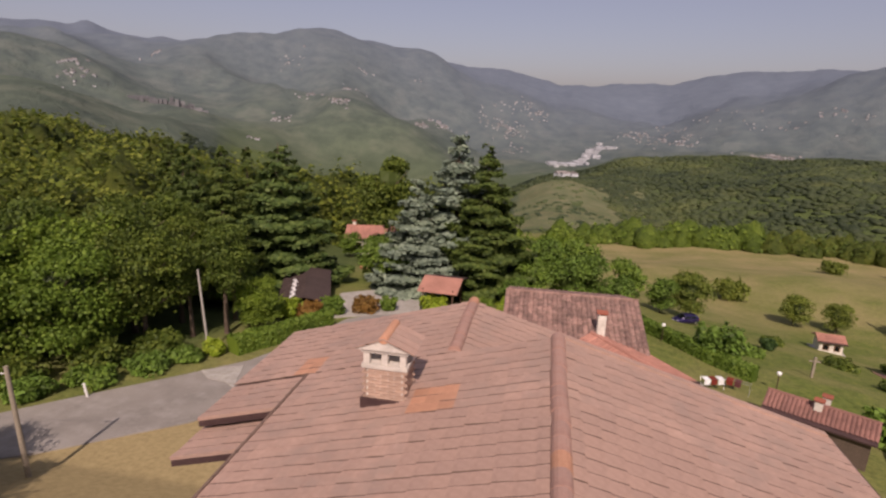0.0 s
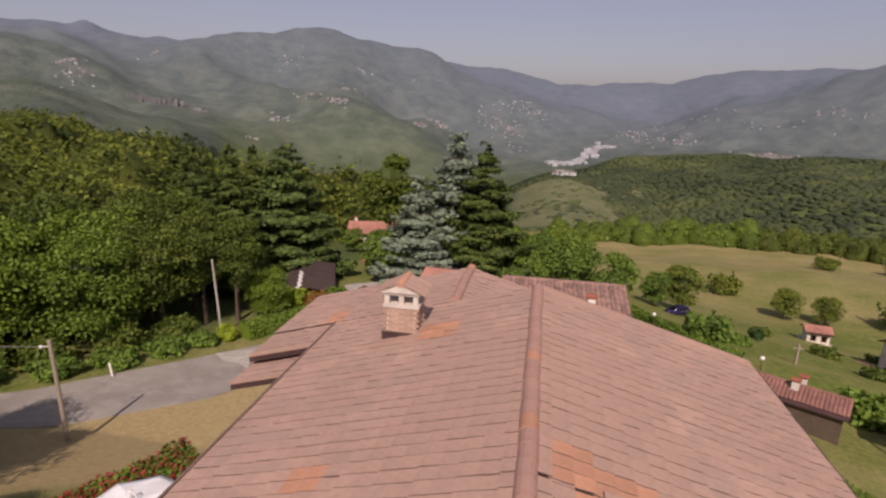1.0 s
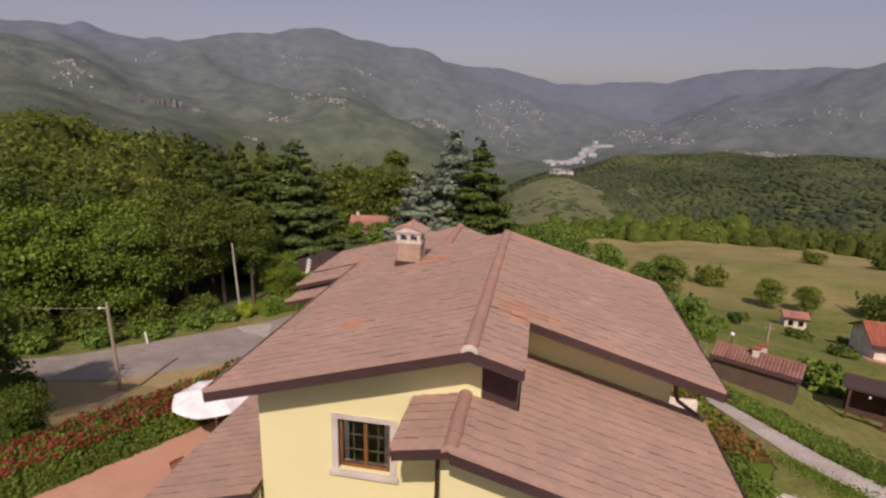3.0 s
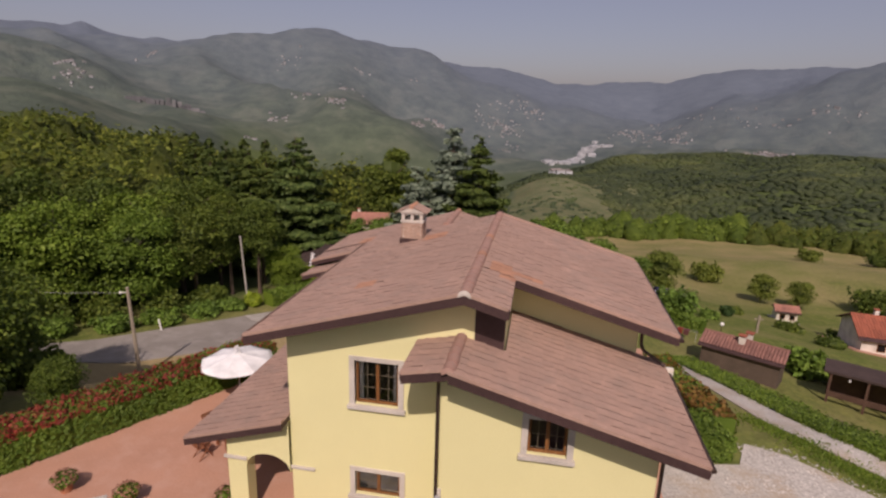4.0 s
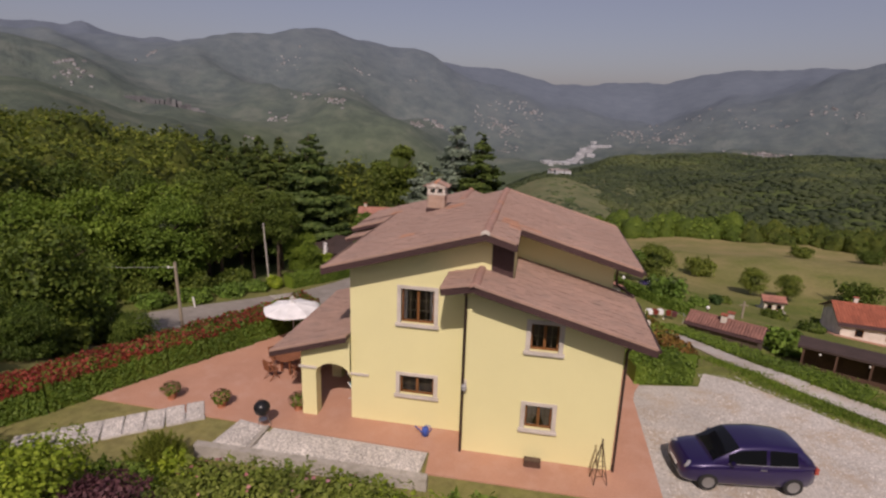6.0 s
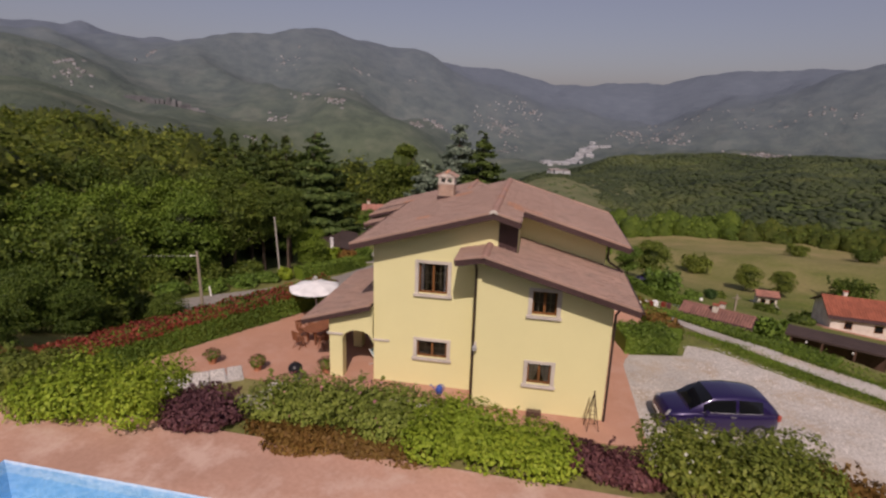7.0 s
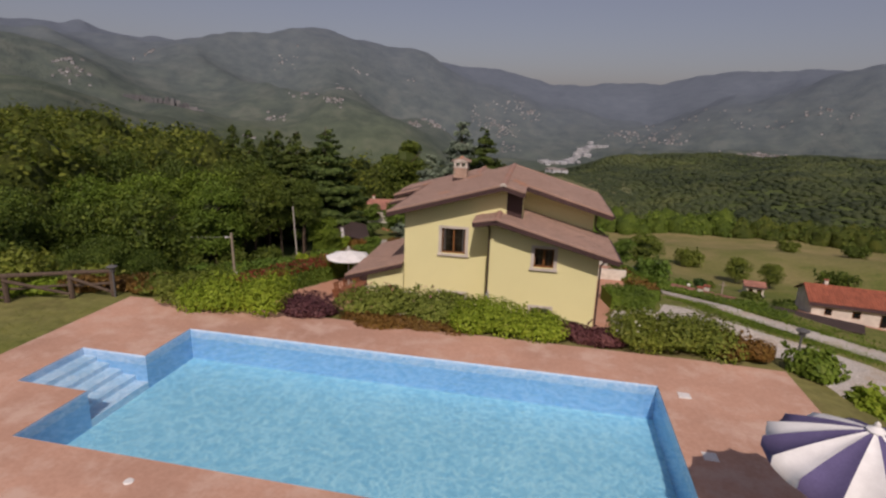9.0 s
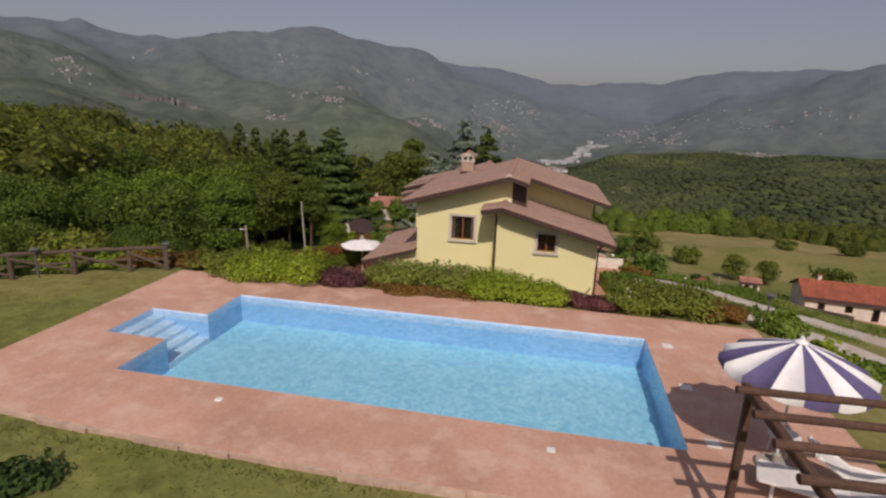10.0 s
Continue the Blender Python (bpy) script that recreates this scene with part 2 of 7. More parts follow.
def water_mat():
    """Clear water: gloss on ripples, and a net in its tint that imitates caustic light."""
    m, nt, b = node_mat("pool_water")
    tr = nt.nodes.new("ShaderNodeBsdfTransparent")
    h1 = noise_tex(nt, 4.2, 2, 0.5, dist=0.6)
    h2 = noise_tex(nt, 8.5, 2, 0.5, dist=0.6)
    # caustic light painted as a fixed noise net in the water's tint
    caustic_net = mixc(nt, ramp(nt, h1, (0.41, (0.7, 0.84, 0.91)), (0.5, (1, 1, 1)), (0.59, (0.72, 0.855, 0.92))), ramp(nt, h2, (0.41, (0.84, 0.91, 0.945)), (0.5, (1, 1, 1)), (0.59, (0.87, 0.925, 0.95))), 1.0, "MULTIPLY")
    nt.links.new(caustic_net, tr.inputs[0])
    gl = nt.nodes.new("ShaderNodeBsdfGlossy")
    gl.inputs["Roughness"].default_value = 0.04
    bm_ = nt.nodes.new("ShaderNodeBump")
    bm_.inputs["Strength"].default_value, bm_.inputs["Distance"].default_value = 0.75, 0.05
    ripple = nt.nodes.new("ShaderNodeMath")
    ripple.operation = "MULTIPLY_ADD"
    ripple.inputs[1].default_value = 0.5
    nt.links.new(h2, ripple.inputs[0])
    nt.links.new(h1, ripple.inputs[2])
    nt.links.new(ripple.outputs[0], bm_.inputs["Height"])
    nt.links.new(bm_.outputs[0], gl.inputs["Normal"])
    lw = nt.nodes.new("ShaderNodeLayerWeight")
    nt.links.new(bm_.outputs[0], lw.inputs["Normal"])
    pw5 = nt.nodes.new("ShaderNodeMath")
    pw5.operation = "POWER"
    pw5.inputs[1].default_value = 5.0
    nt.links.new(lw.outputs["Facing"], pw5.inputs[0])
    sch = nt.nodes.new("ShaderNodeMath")
    sch.operation = "MULTIPLY_ADD"
    sch.inputs[1].default_value, sch.inputs[2].default_value = 0.98, 0.02
    nt.links.new(pw5.outputs[0], sch.inputs[0])
    mx = nt.nodes.new("ShaderNodeMixShader")
    nt.links.new(sch.outputs[0], mx.inputs[0])
    nt.links.new(tr.outputs[0], mx.inputs[1])
    nt.links.new(gl.outputs[0], mx.inputs[2])
    nt.links.new(mx.outputs[0], nt.nodes["Material Output"].inputs[0])


def mosaic_mat(name, c1, c2, c3):
    """Small glass mosaic: a colour for each 25 mm tile, and pale joints."""
    m, nt, b = node_mat(name)
    co = nt.nodes.new("ShaderNodeTexCoord").outputs["Object"]
    v = nt.nodes.new("ShaderNodeTexVoronoi")
    v.distance = "CHEBYCHEV"
    v.inputs["Scale"].default_value, v.inputs["Randomness"].default_value = 14, 0.0
    nt.links.new(co, v.inputs["Vector"])
    col = ramp(nt, v.outputs["Color"], (0.1, c1), (0.5, c2), (0.9, c3))
    col = mixc(nt, col, ramp(nt, noise_tex(nt, 0.8, 4), (0.3, (0.94, 0.96, 0.97)), (0.7, (1.04, 1.03, 1.02))), 1.0, "MULTIPLY")
    nt.links.new(col, b.inputs["Base Color"])
    b.inputs["Roughness"].default_value = 0.3


def car_paint():
    m, nt, b = node_mat("car_paint")
    n = noise_tex(nt, 180, 2)
    nt.links.new(ramp(nt, n, (0.3, (0.012, 0.005, 0.05)), (0.7, (0.02, 0.009, 0.082))), b.inputs["Base Color"])
    b.inputs["Metallic"].default_value, b.inputs["Roughness"].default_value = 0.3, 0.3
    b.inputs["Coat Weight"].default_value, b.inputs["Coat Roughness"].default_value = 1.0, 0.05


def dark_glass():
    m, nt, b = node_mat("car_glass")
    b.inputs["Base Color"].default_value = (0.006, 0.007, 0.009, 1)
    b.inputs["Roughness"].default_value, b.inputs["Specular IOR Level"].default_value = 0.05, 0.35


def ground_mat():
    """Grass that is green or dry by the zones of the land, woodland floor and far wooded slopes, with distance haze put
    into their colour.
    """
    m, nt, b = node_mat("land")
    zone = nt.nodes.new("ShaderNodeAttribute")
    zone.attribute_name = "zone"
    sep = nt.nodes.new("ShaderNodeSeparateColor")
    nt.links.new(zone.outputs["Color"], sep.inputs[0])
    fine = noise_tex(nt, 3.0, 6, 0.7)
    mid = noise_tex(nt, 0.06, 6, 0.66)
    green = ramp(nt, fine, (0.3, (0.088, 0.122, 0.027)), (0.7, (0.165, 0.2, 0.05)))
    dry = ramp(nt, fine, (0.3, (0.265, 0.205, 0.1)), (0.7, (0.39, 0.308, 0.155)))
    patch = nt.nodes.new("ShaderNodeMath")
    patch.operation = "MULTIPLY_ADD"
    patch.inputs[1].default_value = 1.7
    patch.inputs[2].default_value = -0.85
    nt.links.new(mid, patch.inputs[0])
    addn = nt.nodes.new("ShaderNodeMath")
    addn.operation, addn.use_clamp = "ADD", True
    nt.links.new(patch.outputs[0], addn.inputs[0])
    nt.links.new(sep.outputs[0], addn.inputs[1])
    green = mixc(nt, green, ramp(nt, noise_tex(nt, 1.1, 5, 0.7), (0.34, (0.55, 0.58, 0.5)), (0.5, (0.92, 0.93, 0.9)), (0.66, (1.22, 1.1, 1.0))), 1.0, "MULTIPLY")
    col = mixc(nt, green, dry, addn.outputs[0])
    wood = ramp(nt, noise_tex(nt, 0.5, 5, 0.7), (0.3, (0.055, 0.08, 0.026)), (0.7, (0.1, 0.13, 0.045)))
    col = mixc(nt, col, wood, sep.outputs[2])
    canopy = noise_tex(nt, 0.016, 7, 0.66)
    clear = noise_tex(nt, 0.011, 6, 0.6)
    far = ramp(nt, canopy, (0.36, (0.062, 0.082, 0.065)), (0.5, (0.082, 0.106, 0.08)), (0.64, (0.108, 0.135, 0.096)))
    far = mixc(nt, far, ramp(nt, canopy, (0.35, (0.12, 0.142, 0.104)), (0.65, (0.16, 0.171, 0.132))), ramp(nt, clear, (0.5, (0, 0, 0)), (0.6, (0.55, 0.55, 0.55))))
    # blue-grey blended in by distance, haze painted into the slopes
    haze_tone = ramp(nt, canopy, (0.34, (0.115, 0.144, 0.18)), (0.66, (0.137, 0.167, 0.204)))
    far = mixc(nt, far, haze_tone, zone.outputs["Alpha"])
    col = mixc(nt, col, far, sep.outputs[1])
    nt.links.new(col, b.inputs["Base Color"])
    b.inputs["Roughness"].default_value, b.inputs["Specular IOR Level"].default_value = 0.95, 0.1
    bump(nt, b, fine, 0.5, 0.06)
    crowns = nt.nodes.new("ShaderNodeMath")
    crowns.operation = "MULTIPLY"
    nt.links.new(noise_tex(nt, 0.03, 6, 0.7), crowns.inputs[0])
    nt.links.new(sep.outputs[1], crowns.inputs[1])
    rough = nt.nodes.new("ShaderNodeBump")
    rough.inputs["Strength"].default_value, rough.inputs["Distance"].default_value = 0.8, 12.0
    nt.links.new(crowns.outputs[0], rough.inputs["Height"])
    nt.links.new(rough.outputs[0], b.inputs["Normal"].links[0].from_node.inputs["Normal"])


surface("cliff_rock", (0.105, 0.112, 0.118), (0.175, 0.178, 0.18), 0.06, 0.95, 0.02, 0.0, vary=0.3, island=True)
surface("village_wall", (0.3, 0.31, 0.32), (0.42, 0.43, 0.44), 0.05, 0.9, 0.01, 0.0, vary=0.3, island=True)
surface("village_roof", (0.19, 0.175, 0.165), (0.26, 0.235, 0.22), 0.05, 0.9, 0.01, 0.0, vary=0.3, island=True)
# far leaves greyed, distance haze put into their colour
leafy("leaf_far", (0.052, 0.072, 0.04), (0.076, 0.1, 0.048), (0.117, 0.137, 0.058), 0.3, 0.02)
surface("aqua_cloth", (0.3, 0.5, 0.55), (0.36, 0.56, 0.6), 30, 0.9, 1.0, 0.1)
surface("headlight_glass", (0.55, 0.56, 0.58), (0.65, 0.66, 0.68), 30, 0.12, 1.0, 0.0, metal=0.5)
# belt's crown skins with shade put in, a darker copy of belt_spray
leafy("leaf_belt_shade", (0.065, 0.105, 0.016), (0.1, 0.15, 0.021), (0.145, 0.2, 0.03), 0.3, 0.1)
leafy("leaf_spray", (0.07, 0.105, 0.018), (0.15, 0.19, 0.03), (0.26, 0.285, 0.052), 0.35)
leafy("belt_spray", (0.1, 0.165, 0.024), (0.16, 0.24, 0.034), (0.235, 0.31, 0.05), 0.3)
# dark leaf colour that paints the shade deep inside crowns
leafy("leaf_inner_shade", (0.022, 0.038, 0.01), (0.034, 0.055, 0.014), (0.05, 0.075, 0.018), 0.2)
# paler and greyer still, haze painted into the leaf colour
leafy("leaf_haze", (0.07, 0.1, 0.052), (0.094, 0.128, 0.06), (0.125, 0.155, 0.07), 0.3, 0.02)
surface("factory_wall", (0.34, 0.36, 0.37), (0.56, 0.58, 0.6), 0.05, 0.9, 0.01, 0.0, vary=0.25, island=True)
surface("shed_tile", (0.2, 0.1, 0.08), (0.3, 0.155, 0.125), 8, 0.85, 0.5, 0.3, 0.02, vary=0.15, island=True)
leafy("verge_blade", (0.12, 0.2, 0.03), (0.18, 0.28, 0.045), (0.27, 0.34, 0.07), 0.5)
leafy("grass_blade", (0.12, 0.16, 0.034), (0.18, 0.215, 0.05), (0.27, 0.27, 0.09), 0.5)
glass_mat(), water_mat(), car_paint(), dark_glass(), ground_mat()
mosaic_mat("mosaic_floor", (0.38, 0.75, 0.86), (0.41, 0.78, 0.88), (0.44, 0.81, 0.9))
mosaic_mat("mosaic_wall", (0.3, 0.545, 0.8), (0.315, 0.56, 0.81), (0.335, 0.575, 0.82))
mosaic_mat("mosaic_step", (0.66, 0.8, 0.92), (0.7, 0.83, 0.93), (0.74, 0.86, 0.95))
mosaic_mat("mosaic_line", (0.44, 0.61, 0.8), (0.52, 0.66, 0.82), (0.6, 0.71, 0.84))


# ---- mesh building ----
class Shape:
    """Collects corners and faces of one mesh."""

    def __init__(self):
        self.v, self.f = [], []

    def add(self, verts, faces):
        n = len(self.v)
        self.v += [tuple(p) for p in verts]
        self.f += [tuple(n + i for i in q) for q in faces]
        return self

    def box(self, x0, x1, y0, y1, z0, z1, m=None):
        p = [Vector((x, y, z)) for z in (z0, z1) for x, y in ((x0, y0), (x1, y0), (x1, y1), (x0, y1))]
        if m is not None:
            p = [m @ q for q in p]
        return self.add(p, [(3, 2, 1, 0), (4, 5, 6, 7), (0, 1, 5, 4), (1, 2, 6, 5), (2, 3, 7, 6), (3, 0, 4, 7)])

    def slab(self, top, down):
        """A plate: its upper corners counter-clockwise from above, and how far it goes down."""
        n = len(top)
        low = [(x, y, z - down) for x, y, z in top]
        return self.add([*top, *low], [tuple(range(n)), tuple(range(2 * n - 1, n - 1, -1)), *((i, n + i, n + (i + 1) % n, (i + 1) % n) for i in range(n))])

    def rod(self, a, b, r, r2=None, n=8, cap=True):
        a, b = Vector(a), Vector(b)
        d = (b - a).normalized()
        u = d.orthogonal().normalized()
        w = d.cross(u)
        r2 = r if r2 is None else r2
        ring = [(u * math.cos(2 * math.pi * i / n) + w * math.sin(2 * math.pi * i / n)) for i in range(n)]
        verts = [a + c * r for c in ring] + [b + c * r2 for c in ring]
        faces = [(i, (i + 1) % n, n + (i + 1) % n, n + i) for i in range(n)]
        if cap:
            faces += [tuple(range(n - 1, -1, -1)), tuple(range(n, 2 * n))]
        return self.add(verts, faces)

    def path(self, pts, r, n=8):
        for a, b in zip(pts, pts[1:]):
            self.rod(a, b, r, n=n)
        return self

    def lathe(self, profile, centre, n=16):
        """A turned form from (radius, height) pairs."""
        cx, cy, cz = centre
        k = len(profile)
        verts = [(cx + r * math.cos(2 * math.pi * i / n), cy + r * math.sin(2 * math.pi * i / n), cz + z) for i in range(n) for r, z in profile]
        faces = [(i * k + j, ((i + 1) % n) * k + j, ((i + 1) % n) * k + j + 1, i * k + j + 1) for i in range(n) for j in range(k - 1)]
        return self.add(verts, faces)


def solid(name, shape, material, parent=None, label="", bevel=0.0, smooth=False, weld=False):
    me = bpy.data.meshes.new(name)
    me.from_pydata(shape.v, [], shape.f)
    if bevel or weld:
        bm = bmesh.new()
        bm.from_mesh(me)
        bmesh.ops.remove_doubles(bm, verts=list(bm.verts), dist=0.002)
    if weld:
        bm.to_mesh(me)
        bm.free()
    if bevel:
        bmesh.ops.bevel(bm, geom=list(bm.edges), offset=bevel, segments=2, affect="EDGES", clamp_overlap=True)
        bm.to_mesh(me)
        bm.free()
    me.materials.append(MATS[material])
    if smooth:
        me.polygons.foreach_set("use_smooth", [True] * len(me.polygons))
    ob = new(name, me)
    if parent is not None:
        ob.parent = parent
    if label:
        ob["label"] = label
    return ob


def thing(name, label, category, group="", kind="", at=None):
    ob = new(name)
    if at is not None:
        ob.matrix_world = at
    return tagged(ob, label, category, group, kind)


def quads(name, verts, material, parent=None, label=""):
    """A mesh of loose quads from an array of n x 4 x 3 corners."""
    n = len(verts)
    me = bpy.data.meshes.new(name)
    me.vertices.add(4 * n)
    me.vertices.foreach_set("co", np.asarray(verts, np.float32).ravel())
    me.loops.add(4 * n)
    me.loops.foreach_set("vertex_index", np.arange(4 * n, dtype=np.int32))
    me.polygons.add(n)
    me.polygons.foreach_set("loop_start", np.arange(0, 4 * n, 4, dtype=np.int32))
    me.update()
    me.validate()
    me.materials.append(MATS[material])
    ob = new(name, me)
    if parent is not None:
        ob.parent = parent
    if label:
        ob["label"] = label
    return ob


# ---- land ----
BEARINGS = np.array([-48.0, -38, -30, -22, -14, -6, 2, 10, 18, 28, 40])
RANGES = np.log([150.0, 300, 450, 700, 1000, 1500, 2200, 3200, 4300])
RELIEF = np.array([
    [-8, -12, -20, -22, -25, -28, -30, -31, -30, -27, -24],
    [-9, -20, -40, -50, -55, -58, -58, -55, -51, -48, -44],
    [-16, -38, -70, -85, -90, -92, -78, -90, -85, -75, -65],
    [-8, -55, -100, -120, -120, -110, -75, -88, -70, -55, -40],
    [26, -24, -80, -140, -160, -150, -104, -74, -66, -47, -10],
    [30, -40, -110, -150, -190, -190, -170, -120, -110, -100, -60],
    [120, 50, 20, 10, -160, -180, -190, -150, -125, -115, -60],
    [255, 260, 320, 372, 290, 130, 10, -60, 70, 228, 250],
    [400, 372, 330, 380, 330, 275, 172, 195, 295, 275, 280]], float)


def ease(a, b, x):
    t = np.clip((np.asarray(x, float) - a) / (b - a), 0, 1)
    return t * t * (3 - 2 * t)


def waves(x, y, size, seed):
    """A cheap smooth noise of many crossing waves, about -1 to 1."""
    g = np.random.default_rng(seed)
    out = 0.0
    for k in range(9):
        a, ph, s = g.uniform(0, 2 * np.pi), g.uniform(0, 2 * np.pi), size * g.uniform(0.5, 1.6)
        bend = 0.6 * np.sin((x * np.cos(a + 1.3) + y * np.sin(a + 1.3)) / (2.1 * s) + ph)
        out = out + np.sin((x * np.cos(a) + y * np.sin(a)) / s * 2 + bend + ph)
    return out / 4.5


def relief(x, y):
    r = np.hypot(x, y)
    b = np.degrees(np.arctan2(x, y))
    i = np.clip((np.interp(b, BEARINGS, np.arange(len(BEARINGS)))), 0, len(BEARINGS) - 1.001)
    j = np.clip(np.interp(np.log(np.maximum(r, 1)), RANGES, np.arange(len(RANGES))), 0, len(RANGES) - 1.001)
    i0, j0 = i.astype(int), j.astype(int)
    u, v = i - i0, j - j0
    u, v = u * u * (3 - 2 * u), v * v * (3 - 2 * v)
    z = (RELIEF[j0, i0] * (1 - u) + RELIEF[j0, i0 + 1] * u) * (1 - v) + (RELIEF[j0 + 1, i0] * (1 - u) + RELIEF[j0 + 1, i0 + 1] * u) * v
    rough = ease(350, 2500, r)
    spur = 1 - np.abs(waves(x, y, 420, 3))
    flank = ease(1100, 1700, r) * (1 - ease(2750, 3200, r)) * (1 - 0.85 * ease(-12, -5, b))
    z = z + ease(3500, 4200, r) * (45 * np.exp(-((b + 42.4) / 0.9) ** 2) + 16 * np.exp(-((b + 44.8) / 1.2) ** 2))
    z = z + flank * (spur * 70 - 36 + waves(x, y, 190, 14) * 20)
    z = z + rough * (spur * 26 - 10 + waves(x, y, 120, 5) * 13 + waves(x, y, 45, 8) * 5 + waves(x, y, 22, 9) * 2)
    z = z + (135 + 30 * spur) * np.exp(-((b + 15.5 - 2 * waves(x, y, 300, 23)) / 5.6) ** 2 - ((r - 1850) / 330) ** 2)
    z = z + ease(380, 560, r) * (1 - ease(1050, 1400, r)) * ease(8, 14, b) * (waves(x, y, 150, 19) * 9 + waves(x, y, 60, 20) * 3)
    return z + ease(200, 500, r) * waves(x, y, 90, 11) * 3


def height(x, y):
    """The land's height: terraces of house and pool cut into a slope that falls to the valley."""
    x, y = np.asarray(x, float), np.asarray(y, float)
    z = np.where(y < 20, -7.5 + 0.37 * (20 - np.maximum(y, -14)) + 0.02 * np.maximum(0, -14 - y), -7.5 - 0.1 * (y - 20) - 0.03 * np.maximum(0, y - 60) - 0.075 * np.maximum(0, y - 60) * ease(5, 30, x))
    z = z - 0.14 * np.maximum(0, x) * ease(-8, 32, y) + 0.09 * np.maximum(0, -x - 38) + 0.12 * waves(x, y, 9, 2)
    # terrace of the house, with yard and lane
    west = -14.4 + 0.62 * (y + 2)
    east = 26.2 - 0.8 * y + 0.12 * np.maximum(0, y - 8) ** 1.5
    south = -3.4 - 4.5 * ease(8, 12, x)
    d = np.maximum(np.maximum(west - x, x - east), np.maximum(south - y, y - 15 - 8 * ease(10, 12.5, x)))
    fall = np.maximum(0, np.minimum(y, 26) - 8)
    shelf = -0.06 - (0.2 * fall + 0.004 * fall ** 2) * ease(9.5, 12.5, x)
    w = 1 - ease(0.0, 8.0, d)
    z = z * (1 - w) + shelf * w
    # terrace of the pool
    d = np.maximum(np.maximum(-17 - x, x - 11.6), np.maximum(-40 - y, y + 11.4))
    w = 1 - ease(0.0, 3.5, d)
    z = z * (1 - w) + 5.08 * w
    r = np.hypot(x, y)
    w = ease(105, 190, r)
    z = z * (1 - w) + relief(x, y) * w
    hole = (x > -6.9) & (x < 8.3) & (y > -19.6) & (y < -13.1)
    return np.where(hole, 3.2, z)


def hgt(x, y):
    return float(height(np.array([x]), np.array([y]))[0])


def build_land():
    cx, cy = 6.0, 5.0
    front = np.radians(np.arange(-72, 56, 0.5))
    back = np.radians(np.arange(56, 288, 2.5))
    ang = np.concatenate([front, back])
    rad = np.concatenate([np.arange(0.4, 46, 0.6), 46 * 1.03 ** np.arange(0, 157)])
    rad = rad[rad < 4780]
    A, R = np.meshgrid(ang, rad)
    X, Y = cx + R * np.sin(A), cy + R * np.cos(A)
    Z = height(X, Y)
    nr, na = X.shape
    verts = np.stack([X, Y, Z], -1).reshape(-1, 3)
    i, j = np.meshgrid(np.arange(nr - 1), np.arange(na), indexing="ij")
    a, b = i * na + j, i * na + (j + 1) % na
    faces = np.stack([a, a + na, b + na, b], -1).reshape(-1, 4)[:, ::-1]
    me = bpy.data.meshes.new("ground")
    me.from_pydata(verts.tolist(), [], faces.tolist() + [list(range(na))])
    me.polygons.foreach_set("use_smooth", [True] * len(me.polygons))
    x, y = verts[:, 0], verts[:, 1]
    r = np.hypot(x, y)
    bearing = np.degrees(np.arctan2(x, y))
    dry = 0.25 + 0.0 * x
    dry = np.maximum(dry, (0.36 + 0.2 * ease(135, 230, y)) * ease(100, 135, y) * ease(0, 6, x - 12) * (1 - ease(300, 330, r)))
    side = (x + 25.8) * 0.69 - (y - 19.2) * 0.72
    slope = ease(-7.5, -5.5, side) * (1 - ease(9, 13, side)) * ease(-36, -30, x) * (1 - ease(-10, -7, x)) * (1 - ease(34, 40, y))
    dry = np.maximum(dry, 1.15 * slope)
    dry = np.where((bearing > -6) & (bearing < 11) & (r > 330) & (r < 790), 0.3, dry)
    dry = np.where((y < -10) & (x < 14), 0.24, dry)
    dry = np.where((y > -9) & (y < 0.5) & (x < -5) & (x > -16), 0.5, dry)
    dry = np.where((x > 15) & (x < 62) & (y > 36) & (y < 104), 0.12, dry)
    wood = ease(0, 5, (y - 33) - 0.0 * x) * (1 - ease(-30, -24, x)) + ease(-32, -40, x)
    wood = np.maximum(np.clip(wood, 0, 1), ease(315, 345, r) * (1 - ((bearing > -4) & (bearing < 10) & (r < 760) & (r > 330))))
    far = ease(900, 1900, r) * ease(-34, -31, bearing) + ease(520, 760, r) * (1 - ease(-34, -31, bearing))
    # meadow takes half the far grey, as painted haze
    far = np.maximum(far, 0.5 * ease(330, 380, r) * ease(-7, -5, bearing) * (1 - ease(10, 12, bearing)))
    # alpha grows with distance and drives the painted haze
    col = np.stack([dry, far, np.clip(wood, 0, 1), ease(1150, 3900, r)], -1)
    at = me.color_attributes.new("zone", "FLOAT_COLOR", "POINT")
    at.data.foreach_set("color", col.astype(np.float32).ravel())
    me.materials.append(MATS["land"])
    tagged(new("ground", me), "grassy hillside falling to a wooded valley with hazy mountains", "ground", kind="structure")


build_land()

# ---- plants ----
def cards(p, n, size, g, lean=0.55, stretch=1.5):
    """Leaf quads at points p, turned roughly along the directions n."""
    k = len(p)
    d = n + lean * g.normal(size=(k, 3))
    d /= np.linalg.norm(d, axis=1, keepdims=True) + 1e-9
    u = np.cross(d, g.normal(size=(k, 3)))
    u /= np.linalg.norm(u, axis=1, keepdims=True) + 1e-9
    w = np.cross(d, u)
    s = (size * g.uniform(0.6, 1.35, k))[:, None]
    u, w = u * s * 0.5, w * s * 0.5 * stretch
    fold = d * s * 0.18
    return np.stack([p - w, p + u * 0.9 + fold, p + w, p - u * 0.9 + fold], 1)


def ball_points(k, g):
    v = g.normal(size=(k, 3))
    return v / np.linalg.norm(v, axis=1, keepdims=True)


